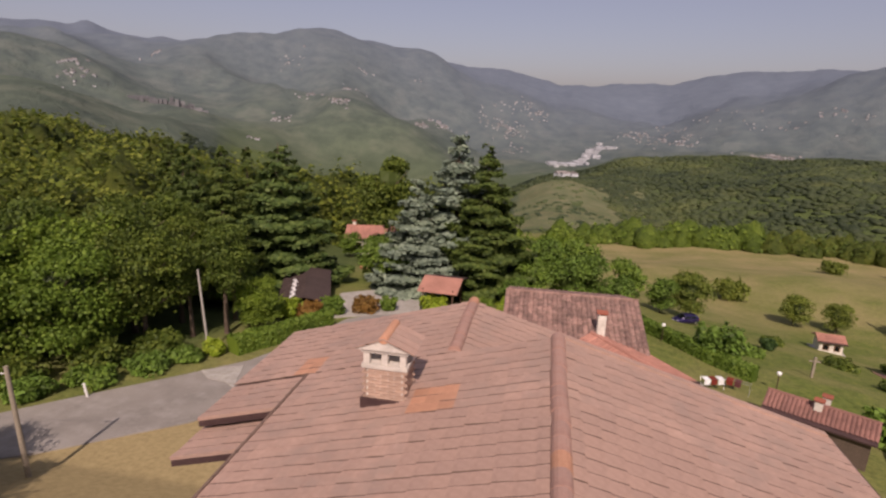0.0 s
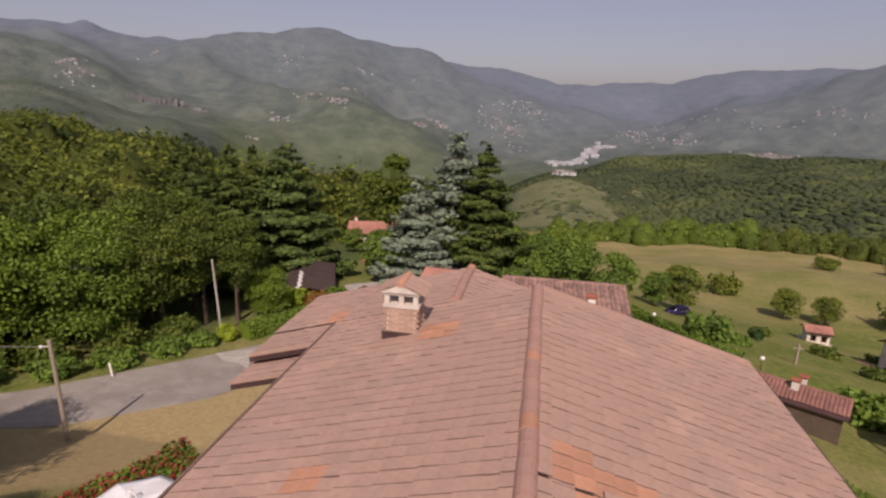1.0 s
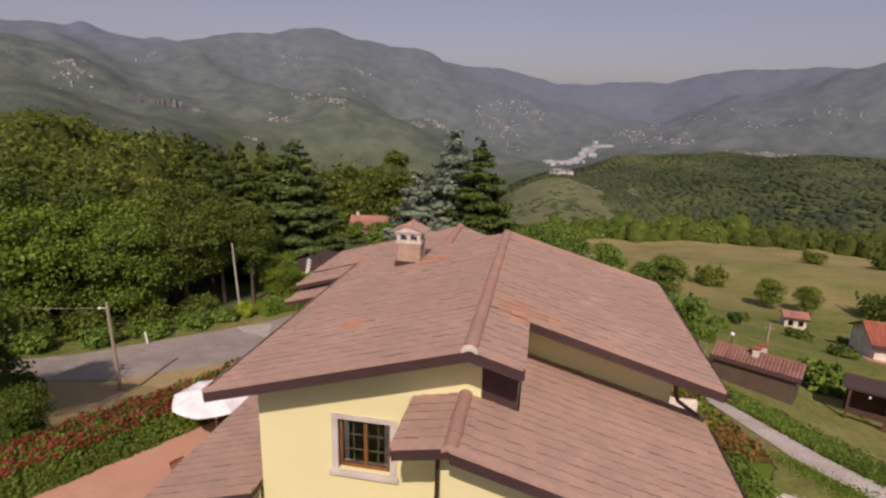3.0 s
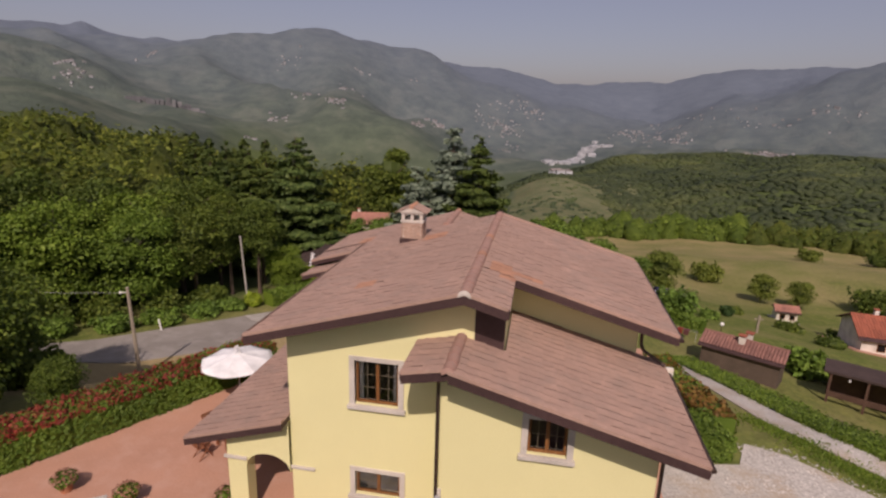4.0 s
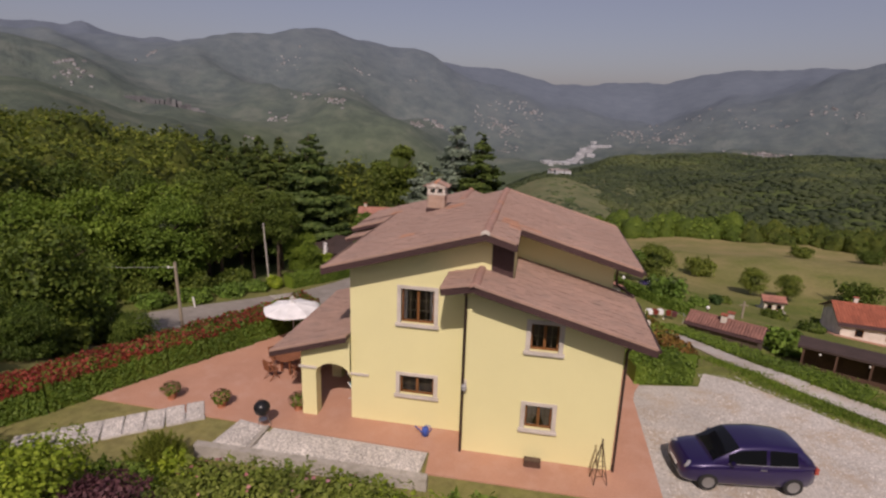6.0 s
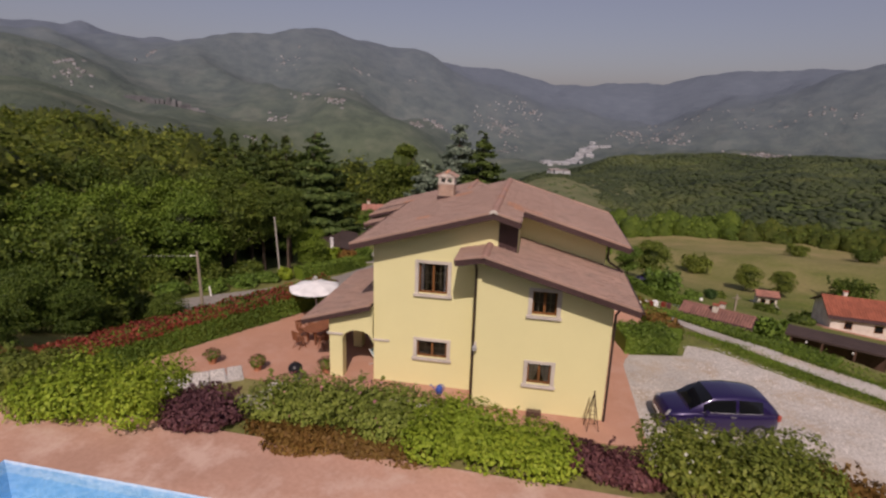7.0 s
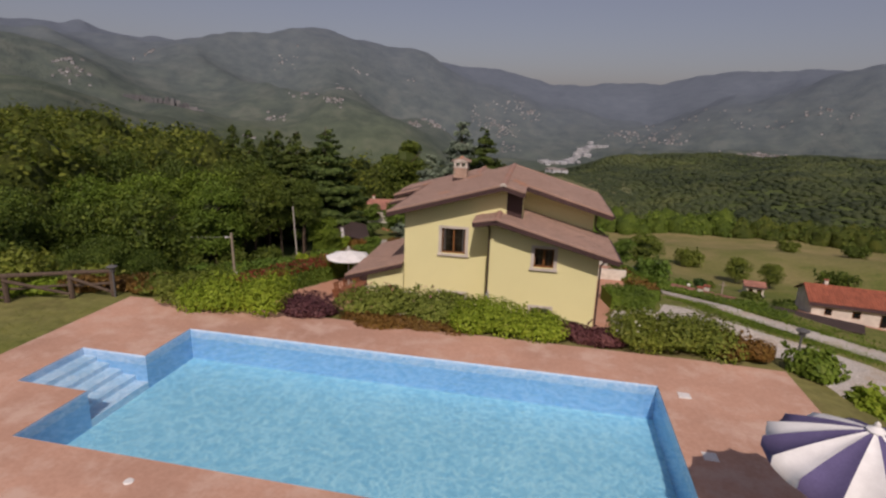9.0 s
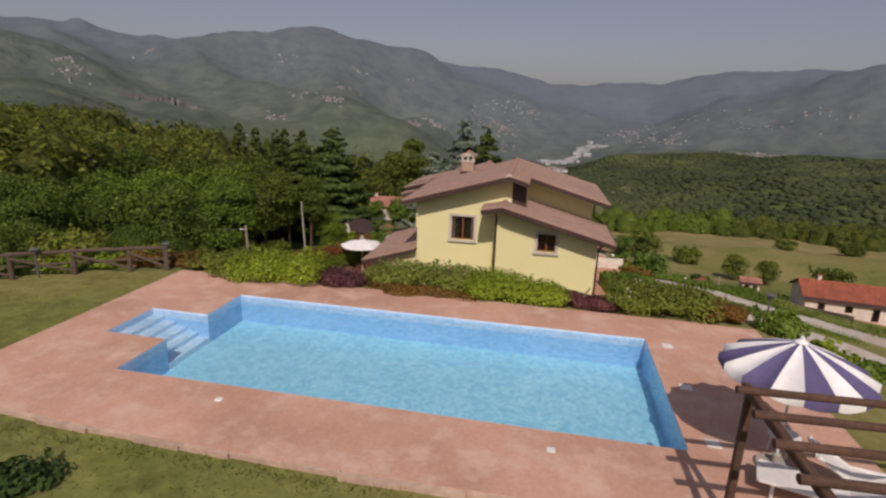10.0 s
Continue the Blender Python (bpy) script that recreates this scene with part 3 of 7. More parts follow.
def crown(g, height_m, radius, k, size, base=0.25, lobes=14, lift=0.45, lean=0.75):
    """Leaves of a broad crown: many lobes round a trunk, leaves on the outside of each."""
    out = []
    mid = height_m * (base + 1) / 2
    half = height_m * (1 - base) / 2
    per = max(6, k // lobes)
    for i in range(lobes):
        a = g.uniform(0, 2 * np.pi)
        t = g.uniform(-0.85, 0.8)
        ring = radius * np.sqrt(max(0.05, 1 - t * t)) * g.uniform(0.3, 0.72)
        c = np.array([ring * np.cos(a), ring * np.sin(a), mid + t * half * 0.78])
        rr = radius * g.uniform(0.22, 0.5)
        d = ball_points(per, g)
        d[:, 2] = np.where(d[:, 2] < -0.35, -d[:, 2] * 0.6, d[:, 2])
        p = c + d * rr * g.uniform(0.6, 1.12, (per, 1)) * np.array([1, 1, 0.78])
        n = d + np.array([0, 0, lift])
        out.append(cards(p, n, size, g, lean))
    return np.concatenate(out)


def core(g, height_m, radius, base=0.25):
    """The dense inside of a crown, an uneven body closing it, coloured dark as shade."""
    bm = bmesh.new()
    bmesh.ops.create_icosphere(bm, subdivisions=2, radius=1)
    mid, half = height_m * (base + 1) / 2, height_m * (1 - base) / 2
    for v in bm.verts:
        k = 0.46 + 0.16 * noise.noise(v.co * 2.2 + Vector((g.uniform(0, 1), height_m, 0)))
        v.co = Vector((v.co.x * radius * k, v.co.y * radius * k, mid + v.co.z * half * k))
    s = Shape().add([v.co for v in bm.verts], [[v.index for v in f.verts] for f in bm.faces])
    bm.free()
    return s


def trunk(g, height_m, r, limbs=6, reach=2.0, base=0.3):
    s = Shape()
    bend = Vector((g.uniform(-0.3, 0.3), g.uniform(-0.3, 0.3), 0))
    pts = [Vector((0, 0, -0.4)), Vector((0, 0, height_m * 0.2)) + bend * 0.4, Vector((0, 0, height_m * 0.45)) + bend, Vector((0, 0, height_m * 0.8)) + bend * 0.6]
    radii = [r * 1.25, r * 0.9, r * 0.65, r * 0.2]
    for a, b, ra, rb in zip(pts, pts[1:], radii, radii[1:]):
        s.rod(a, b, ra, rb, n=9)
    for i in range(limbs):
        a = 2 * math.pi * (i + g.uniform(0, 0.7)) / limbs
        z = height_m * g.uniform(base, 0.62)
        p = Vector((0, 0, z)) + bend * 0.8
        q = p + Vector((math.cos(a) * reach * 0.5, math.sin(a) * reach * 0.5, height_m * 0.1))
        e = p + Vector((math.cos(a + 0.2) * reach, math.sin(a + 0.2) * reach, height_m * 0.2))
        s.rod(p, q, r * 0.4, r * 0.25, n=6).rod(q, e, r * 0.25, r * 0.08, n=6)
    return s


def broad_tree(name, label, h, radius, leaf, seed, k=2600, size=0.5, base=0.22, lobes=18, group="", category="tree"):
    g = np.random.default_rng(seed)
    t = thing(name, label, category, group)
    solid("trunk", trunk(g, h, 0.03 * h * 0.55 + 0.05, 7, radius * 0.7, base + 0.08), "bark", t)
    c = quads("crown", crown(g, h, radius, k, size, base, lobes), leaf, t)
    solid("inner_foliage", core(g, h, radius * 0.9, base + 0.05), "leaf_inner_shade", c)
    return t


def fir_tree(name, label, h, radius, leaf, seed, tiers=15, droop=0.25, bare=0.12, size=0.42, group=""):
    """A conifer: whorls of drooping boughs, each a broad pad of needle sprays with gaps between, round a straight stem."""
    g = np.random.default_rng(seed)
    t = thing(name, label, "conifer", group)
    s = Shape().rod((0, 0, -0.5), (0, 0, h * 0.5), 0.018 * h, 0.011 * h, n=9).rod((0, 0, h * 0.5), (0, 0, h * 0.985), 0.011 * h, 0.02, n=7)
    out = []
    for i in range(tiers):
        f = (i + g.uniform(-0.3, 0.3)) / tiers
        z = h * (bare + (1 - bare) * max(0, f))
        reach = radius * (1 - max(0, f)) ** 0.8 * (0.75 + 0.25 * min(1, f * 7 + 0.3)) + 0.25
        nb = int(5 + 4 * (1 - f))
        for b in range(nb):
            a = 2 * np.pi * (b + g.uniform(-0.35, 0.35)) / nb + i * 0.9
            L = reach * g.uniform(0.65, 1.12)
            zb = z + g.normal(0, 0.02) * h
            s.rod((0, 0, zb), (math.cos(a) * L * 0.75, math.sin(a) * L * 0.75, zb - L * droop * 0.6), 0.05, 0.015, n=4, cap=False)
            m = int(12 + L * L * 5 / size ** 0.7)
            q = g.uniform(0.15, 1.0, m) ** 0.7
            half = 0.34 * L * np.sin(np.pi * np.clip(q * 0.86 + 0.08, 0, 1)) ** 0.8 + 0.12
            side = g.uniform(-1, 1, m) * half
            px = np.cos(a) * L * q - np.sin(a) * side
            py = np.sin(a) * L * q + np.cos(a) * side
            pz = zb - droop * L * q ** 1.3 + 0.14 * L * q ** 4 - 0.35 * side ** 2 / (half + 0.2) + g.normal(0, 0.07, m)
            p = np.stack([px, py, pz], 1)
            n = np.tile([np.cos(a) * 0.4, np.sin(a) * 0.4, 1.0], (m, 1))
            out.append(cards(p, n, size * (0.7 + 0.4 * (1 - f)), g, 0.35, 1.6))
            low = p[: m // 3] - np.array([0, 0, 0.25])
            out.append(cards(low, np.tile([np.cos(a), np.sin(a), 0.15], (len(low), 1)), size, g, 0.45, 1.4))
    solid("trunk", s, "bark", t)
    quads("needles", np.concatenate(out), leaf, t)
    return t


def put(ob, x, y, z=None, turn=0.0, scale=1.0):
    ob.matrix_world = Matrix.LocRotScale((x, y, hgt(x, y) - 0.1 if z is None else z), Euler((0, 0, radians(turn))), (scale, scale, scale))
    return ob


def shrub(name, label, w, d, h, leaf, seed, k=700, size=0.16, category="shrub", flower="", group=""):
    """A low bush: lobed mound of leaves on short stems."""
    g = np.random.default_rng(seed)
    t = thing(name, label, category, group)
    stems = Shape()
    for i in range(6):
        a = i * 1.05 + g.uniform(0, 0.5)
        stems.rod((0.08 * w * math.cos(a), 0.08 * d * math.sin(a), -0.25), (0.28 * w * math.cos(a), 0.28 * d * math.sin(a), h * 0.6), 0.025, 0.01, n=5)
    solid("stems", stems, "bark", t)
    out = []
    lobes = max(6, int(6 + 3 * (w + d)))
    for i in range(lobes):
        c = np.array([g.uniform(-0.36, 0.36) * w, g.uniform(-0.36, 0.36) * d, h * g.uniform(0.3, 0.66)])
        rr = np.array([0.2 * w + 0.1, 0.2 * d + 0.1, 0.3 * h]) * g.uniform(0.75, 1.15)
        q = ball_points(k // lobes, g)
        out.append(cards(c + q * rr * g.uniform(0.8, 1.1, (len(q), 1)), q + [0, 0, 0.55], size, g, 0.4))
    for i in range(int(5 * (w + d))):
        foot = np.array([g.uniform(-0.42, 0.42) * w, g.uniform(-0.42, 0.42) * d, h * g.uniform(0.55, 0.75)])
        q = g.uniform(0, 1, (14, 1))
        p = foot + q * np.array([g.normal(0, 0.12), g.normal(0, 0.12), h * g.uniform(0.12, 0.3)]) + g.normal(0, 0.35 * size, (14, 3))
        out.append(cards(p, g.normal(0, 0.6, (14, 3)) + [0, -0.3, 0.5], size, g, 0.4, 1.7))
    foliage = quads("foliage", np.concatenate(out), leaf, t)
    bm = bmesh.new()
    bmesh.ops.create_icosphere(bm, subdivisions=2, radius=1)
    co = [(v.co.x * w * 0.31, v.co.y * d * 0.31, h * 0.34 + v.co.z * h * 0.3) for v in bm.verts]
    solid("inner_foliage", Shape().add(co, [[v.index for v in f.verts] for f in bm.faces]), leaf, foliage)
    bm.free()
    if flower:
        q = ball_points(26, g)
        q[:, 2] = np.abs(q[:, 2])
        quads("flowers", cards(q * [w * 0.48, d * 0.48, h * 0.55] + [0, 0, h * 0.48], q, 0.07, g, 0.3, 1.0), flower, t)["kind"] = "stuff"
    return t


def hedge(name, label, pts, width, tall, leaf, seed, dens=95, size=0.14, top_leaf="", wavy=0.06, ground=None):
    """A clipped hedge along points: leaves over a closed core."""
    g = np.random.default_rng(seed)
    t = thing(name, label, "hedge")
    s, side, top = Shape(), [], []
    for part_no, (a, b) in enumerate(zip(pts, pts[1:])):
        a, b = np.array(a, float), np.array(b, float)
        red = 0.95 - 0.5 * part_no / max(1, len(pts) - 2)
        L = np.linalg.norm(b - a)
        u = (b - a) / L
        n = np.array([-u[1], u[0]])
        steps = max(1, int(L / 1.2))
        for i in range(steps):
            p, q = a + u * L * i / steps, a + u * L * (i + 1) / steps
            zp, zq = (hgt(*p), hgt(*q)) if ground is None else (ground, ground)
            hw = width / 2 - 0.08
            cs = [(*(p + n * hw), zp - 0.3), (*(p - n * hw), zp - 0.3), (*(q - n * hw), zq - 0.3), (*(q + n * hw), zq - 0.3)]
            ct = [(x, y, (zp if k < 2 else zq) + tall - 0.1) for k, (x, y, _) in enumerate(cs)]
            s.add(cs + ct, [(3, 2, 1, 0), (4, 5, 6, 7), (0, 1, 5, 4), (1, 2, 6, 5), (2, 3, 7, 6), (3, 0, 4, 7)])
            m = int(L / steps * (2 * tall + width) * dens)
            r = g.uniform(0, 1, m)
            part = g.uniform(0, 2 * tall + width, m)
            off = np.where(part < tall, width / 2, np.where(part < 2 * tall, -width / 2, part - 2 * tall - width / 2))
            zz = np.where(part < tall, part, np.where(part < 2 * tall, part - tall, tall))
            bulge = 1 + wavy * waves(p[0] + r * 2, p[1] + off, 0.8, seed)
            px = p[0] + u[0] * r * L / steps + n[0] * off * bulge
            py = p[1] + u[1] * r * L / steps + n[1] * off * bulge
            pz = zp + (zq - zp) * r + zz * bulge + g.normal(0, 0.04, m)
            nn = np.stack([np.where(zz < tall, n[0] * np.sign(off), 0), np.where(zz < tall, n[1] * np.sign(off), 0), np.where(zz >= tall, 1.0, 0.3)], 1)
            c = cards(np.stack([px, py, pz], 1), nn, size, g)
            hi = zz > tall * 0.8
            if top_leaf:
                pick = hi & (g.uniform(0, 1, m) < red)
                top.append(c[pick])
                side.append(c[~pick])
            else:
                side.append(c)
    leaves = quads("leaves", np.concatenate(side), leaf, t)
    solid("inner_foliage", s, leaf, leaves)
    if top_leaf:
        quads("young_foliage", np.concatenate(top), top_leaf, t, "glossy red young shoots")
    return t


# ---- house ----
SL = 0.287
RX, RZ = 3.126, 7.83
house = thing("house", "two-storey pale yellow stucco villa with a brown tiled roof", "house")


def lz(x):
    return RZ - SL * (RX - x)


def rz_(x):
    return RZ - SL * (x - RX)


def lowz(x):
    return 6.41 - 0.27 * (x - 2.98)


def lowlz(x):
    return 6.41 - 0.19 * (2.98 - x)


def rearz(x):
    return lz(0.95) - SL * (x - 0.95)


def porchz(x):
    return 3.57 + 0.3 * (x + 1.75)


# name, height of the tiled plane at x, x at the top, x at the foot, y from, y to
PLANES = [
    (lz, RX, -2.45, -0.9, 9.05), (lz, 0.95, -4.35, 9.05, 12.35), (lambda x: lz(x) - 0.05, -2.5, -4.35, 7.6, 9.05), (lambda x: lz(x) - 0.36, -2.5, -4.35, 6.65, 8.4),
    (rz_, RX, 8.5, 1.55, 9.05), (rz_, RX, 4.13, -0.9, 1.55), (rearz, 0.95, 4.8, 9.08, 12.35),
    (lowz, 2.98, 8.51, -2.0, 0.02), (lowz, 4.1, 8.51, 0.02, 2.92), (lowlz, 2.98, 1.9, -1.87, 0.02), (porchz, -1.75, -4.75, -0.5, 6.6)]
TL, TW = 0.3, 0.3
PATCHES = [(3.4, 4.1, 1.66, 2.4), (3.72, 4.75, 1.3, 2.02), (0.62, 1.45, 6.6, 7.5), (-2.75, -2.3, 9.1, 9.8), (-0.22, 0.3, 1.5, 1.98)]
tiles, near_tiles = [], []
g = np.random.default_rng(3)
tile_box = Shape().box(0, TL + 0.045, 0, TW - 0.006, 0, 0.022)
tile_box.v = [(x, y + (0.012 if x > TL else 0), z) for x, y, z in tile_box.v]
for fz, xa, xb, ya, yb in PLANES:
    sgn = 1 if xb > xa else -1
    k = abs(fz(xb) - fz(xa)) / abs(xb - xa)
    L = abs(xb - xa) * math.sqrt(1 + k * k)
    down = Vector((sgn, 0, -k)).normalized()
    across = Vector((0, 1, 0))
    up = down.cross(across) if sgn > 0 else across.cross(down)
    if up.z < 0:
        up = -up
    x0, x1 = sorted((xa, xb))
    deck = Shape().slab([(x0, ya, fz(x0) - 0.05), (x1, ya, fz(x1) - 0.05), (x1, yb, fz(x1) - 0.05), (x0, yb, fz(x0) - 0.05)], 0.14)
    solid("roof_deck", deck, "fascia", house)
    rows = int(math.ceil(L / TL))
    for i in range(rows):
        off = (i % 2) * 0.012
        cols = int((yb - ya + off) / TW) + 1
        for j in range(cols):
            y = max(ya, ya + j * TW - off)
            wide = min(yb, ya + (j + 1) * TW - off) - y - g.uniform(0.009, 0.022)
            if wide < 0.04:
                continue
            d0 = i * TL
            lift = -0.022 + g.normal(0, 0.003)
            o = Vector((xa, y, fz(xa))) + down * d0 + up * lift
            tilt = 0.055 + g.normal(0, 0.01)
            dn = (down + up * tilt).normalized()
            un = dn.cross(across)
            if un.z < 0:
                un = -un
            ac = across if sgn > 0 else -across
            if sgn < 0:
                o = o + across * wide
            M = Matrix(((dn.x, ac.x, un.x, o.x), (dn.y, ac.y, un.y, o.y), (dn.z, ac.z, un.z, o.z), (0, 0, 0, 1))) @ Matrix.Diagonal((min(1.0, (L + 0.05 - d0) / (TL + 0.045)), wide / TW, 1, 1))
            cx, cy = (o + down * TL / 2).x, y + wide / 2
            fresh = fz in (lz, rz_) and any(a <= cx <= b and c <= cy <= e for a, b, c, e in PATCHES)
            near = (fz in (lz, rz_)) and 0.9 < cx < 5.4 and 1.55 < cy < 6.6
            (near_tiles if near or fresh else tiles).append((M, fresh))
joined = np.array([[tuple(M @ Vector(p)) for p in tile_box.v] for M, _ in tiles])
js = Shape()
for block in joined:
    js.add(block, tile_box.f)
field = solid("roof_tiles", js, "roof_tile_joined", house, "weathered brown concrete roof tiles")
field["kind"] = "stuff"
field.data.materials.append(MATS["tile_joint"])
field.data.polygons.foreach_set("material_index", [0, 0, 1, 0, 1, 0] * len(tiles))

# raised dark strip, painted for the shadow line of the tile ends
solid("eave_edge", Shape().box(-2.49, -2.44, -0.9, 9.0, lz(-2.47) - 0.06, lz(-2.47) + 0.04), "tile_joint", house)

# boards along the roof edges
edge = Shape()


def board(a, b, tall=0.2, thick=0.035, out=(0, -1, 0)):
    a, b, o = Vector(a), Vector(b), Vector(out) * thick
    lo = Vector((0, 0, -tall))
    edge.add([a, b, b + o, a + o, a + lo, b + lo, b + o + lo, a + o + lo], [(0, 1, 2, 3), (7, 6, 5, 4), (0, 4, 5, 1), (1, 5, 6, 2), (2, 6, 7, 3), (3, 7, 4, 0)])


def rake(fz, xa, xb, y, out=(0, -1, 0), tall=0.22):
    board((xa, y, fz(xa) - 0.03), (xb, y, fz(xb) - 0.03), tall, out=out)
    o = out[1]
    y0, y1 = sorted((y + o * 0.05, y - o * 0.09))
    strip_ = Shape().slab([(xa, y0, fz(xa) + 0.062), (xb, y0, fz(xb) + 0.062), (xb, y1, fz(xb) + 0.062), (xa, y1, fz(xa) + 0.062)][::1 if xb > xa else -1], 0.085)
    solid("verge_tiles", strip_, "roof_tile", house)


def fascia(name):
    global edge
    solid(name, edge, "fascia", house)
    edge = Shape()


rake(lz, -2.45, RX, -0.9), fascia("verge_board")
rake(rz_, RX, 4.13, -0.9), fascia("verge_board")
rake(rz_, 4.13, 8.5, 1.55), fascia("verge_board")
board((4.13, -0.9, rz_(4.13) - 0.03), (4.13, 1.55, rz_(4.13) - 0.03), 0.2, out=(1, 0, 0)), fascia("eave_board")
board((-2.45, -0.9, lz(-2.45) - 0.03), (-2.45, 9.05, lz(-2.45) - 0.03), 0.17, out=(-1, 0, 0)), fascia("eave_board")
board((8.5, 1.55, rz_(8.5) - 0.03), (8.5, 9.05, rz_(8.5) - 0.03), 0.2, out=(1, 0, 0)), fascia("eave_board")
rake(lambda x: lz(x) - 0.05, -4.35, -2.5, 7.6, tall=0.15), fascia("verge_board")
rake(lambda x: lz(x) - 0.36, -4.35, -2.5, 6.65, tall=0.15), fascia("verge_board")
rake(rz_, RX, 8.5, 9.09, out=(0, 1, 0)), fascia("verge_board")
rake(lowz, 2.98, 8.51, -2.0), fascia("verge_board")
rake(lowlz, 1.9, 2.98, -1.87), fascia("verge_board")
board((1.9, -1.87, lowlz(1.9) - 0.03), (1.9, 0.0, lowlz(1.9) - 0.03), 0.16, out=(-1, 0, 0)), fascia("eave_board")
board((8.51, -2.0, lowz(8.51) - 0.03), (8.51, 2.92, lowz(8.51) - 0.03), 0.18, out=(1, 0, 0)), fascia("eave_board")
rake(porchz, -4.75, -1.75, -0.5, tall=0.2), fascia("verge_board")
board((-4.75, -0.5, porchz(-4.75) - 0.03), (-4.75, 6.6, porchz(-4.75) - 0.03), 0.16, out=(-1, 0, 0)), fascia("eave_board")


def ridge(x, z, ya, yb, new_at=()):
    n = int((yb - ya) / 0.36)
    half = Shape()
    for k in range(2):
        for i in range(9):
            a = math.pi * i / 8
            r = 0.15 if k == 0 else 0.147
            half.v.append((math.cos(a) * r, k * 0.4, math.sin(a) * r * 0.9))
    half.f += [(i, i + 1, i + 10, i + 9) for i in range(8)] + [tuple(range(8, -1, -1))]
    me = bpy.data.meshes.new("ridge_cap")
    me.from_pydata(half.v, [], half.f)
    me.materials.append(MATS["ridge_cap"])
    me2 = me.copy()
    me2.materials.clear()
    me2.materials.append(MATS["roof_tile_new"])
    for i in range(n):
        y = ya + i * (yb - ya) / n
        ob = new("ridge_cap", me2 if any(abs(y - q) < 0.19 for q in new_at) else me)
        ob.parent = house
        ob.matrix_world = pose(x + g.normal(0, 0.006), y, z - 0.035 + g.normal(0, 0.004), -0.6, 0, 0)


ridge(RX, RZ, -0.95, 9.0, (2.5, 4.7))
for x, y, z, mat_, word in ((RX, -0.96, RZ - 0.03, "mortar", "pale mortared end of the ridge"), (2.98, -2.01, 6.38, "ridge_cap", "tiled end of the ridge")):
    solid("ridge_end", Shape().add([(x, y - 0.03, z + 0.04)] + [(x + 0.155 * math.cos(a), y, z + 0.145 * math.sin(a)) for a in [math.pi * i / 10 for i in range(-1, 12)]], [(0, i, i + 1) for i in range(1, 13)]), mat_, house, word)
ridge(0.95, lz(0.95), 9.15, 12.4, (12.2,))
ridge(2.98, 6.41, -2.0, 0.0)


def strip(s, x0, x1, y0, y1, z0, za, zb):
    """An upright piece of wall whose top runs from za at x0 to zb at x1."""
    s.add([(x0, y0, z0), (x1, y0, z0), (x1, y1, z0), (x0, y1, z0), (x0, y0, za), (x1, y0, zb), (x1, y1, zb), (x0, y1, za)],
          [(3, 2, 1, 0), (4, 5, 6, 7), (0, 1, 5, 4), (1, 2, 6, 5), (2, 3, 7, 6), (3, 0, 4, 7)])


def holed(s, x0, x1, y0, y1, top, holes, z0=-0.3):
    """A wall along x with openings (xa, xb, za, zb), its top following top(x)."""
    cuts = sorted({x0, x1, *(h[0] for h in holes), *(h[1] for h in holes)})
    for a, b in zip(cuts, cuts[1:]):
        z = z0
        for h in sorted((h for h in holes if h[0] <= a + 1e-6 and h[1] >= b - 1e-6), key=lambda h: h[2]):
            strip(s, a, b, y0, y1, z, h[2], h[2])
            z = h[3]
        strip(s, a, b, y0, y1, z, top(a), top(b))


# window openings: x from, x to, z from, z to, and the wall's face
WINS = [(0.16, 1.36, 4.14, 5.42, 0.0), (0.14, 1.42, 1.3, 2.05, 0.0), (4.78, 5.7, 4.08, 5.02, -1.1), (4.78, 5.68, 1.22, 2.08, -1.1)]
s = Shape()
holed(s, -1.75, 2.98, 0.0, 0.3, lambda x: lz(x) - 0.19, [w[:4] for w in WINS[:2]])
strip(s, 2.98, 3.3, 0.0, 0.3, -0.3, lz(2.98) - 0.19, lz(3.1) - 0.19)
solid("front_wall", s, "stucco", house, weld=True)
s = Shape()
holed(s, 2.68, 7.75, -1.1, -0.8, lambda x: (lowz(x) if x > 2.98 else lowlz(x)) - 0.19, [w[:4] for w in WINS[2:]])
s.box(2.68, 2.98, -0.8, 0.0, -0.3, 6.2)
solid("wing_wall", s, "stucco", house, weld=True)
s = Shape()
strip(s, 4.05, 7.75, 2.9, 3.2, 4.0, rz_(4.05) - 0.19, rz_(7.75) - 0.19)
s.box(3.75, 4.05, 0.05, 2.9, 4.5, rz_(4.05) - 0.2)
solid("upper_wall", s, "stucco", house)
solid("recess_panel", Shape().box(3.3, 4.05, 0.0, 0.05, 5.6, rz_(4.05) - 0.2), "fascia", house, "dark brown panel in the recess")
s = Shape().box(7.45, 7.75, -0.8, 2.9, -0.3, lowz(7.75) - 0.2).box(7.45, 7.75, 3.203, 8.7, -0.3, rz_(7.75) - 0.2).box(7.45, 7.748, 2.902, 3.203, -0.3, 3.99)
solid("side_wall", s, "stucco", house)
s = Shape().box(-1.75, -1.45, 0.3, 8.2, -0.3, lz(-1.75) - 0.2)
s.box(-3.65, -1.45, 8.2, 8.5, -0.3, lz(-3.65) - 0.2).box(-3.65, -3.35, 8.5, 11.9, -0.3, lz(-3.65) - 0.2)
solid("side_wall", s, "stucco", house)
s = Shape().box(-3.35, 4.4, 11.6, 11.9, -0.3, lz(-3.65) - 0.2).box(4.1, 4.4, 8.7, 11.6, -0.3, rearz(4.4) - 0.2).box(4.4, 7.75, 8.7, 9.0, -0.3, rz_(7.75) - 0.2)
solid("back_wall", s, "stucco", house)
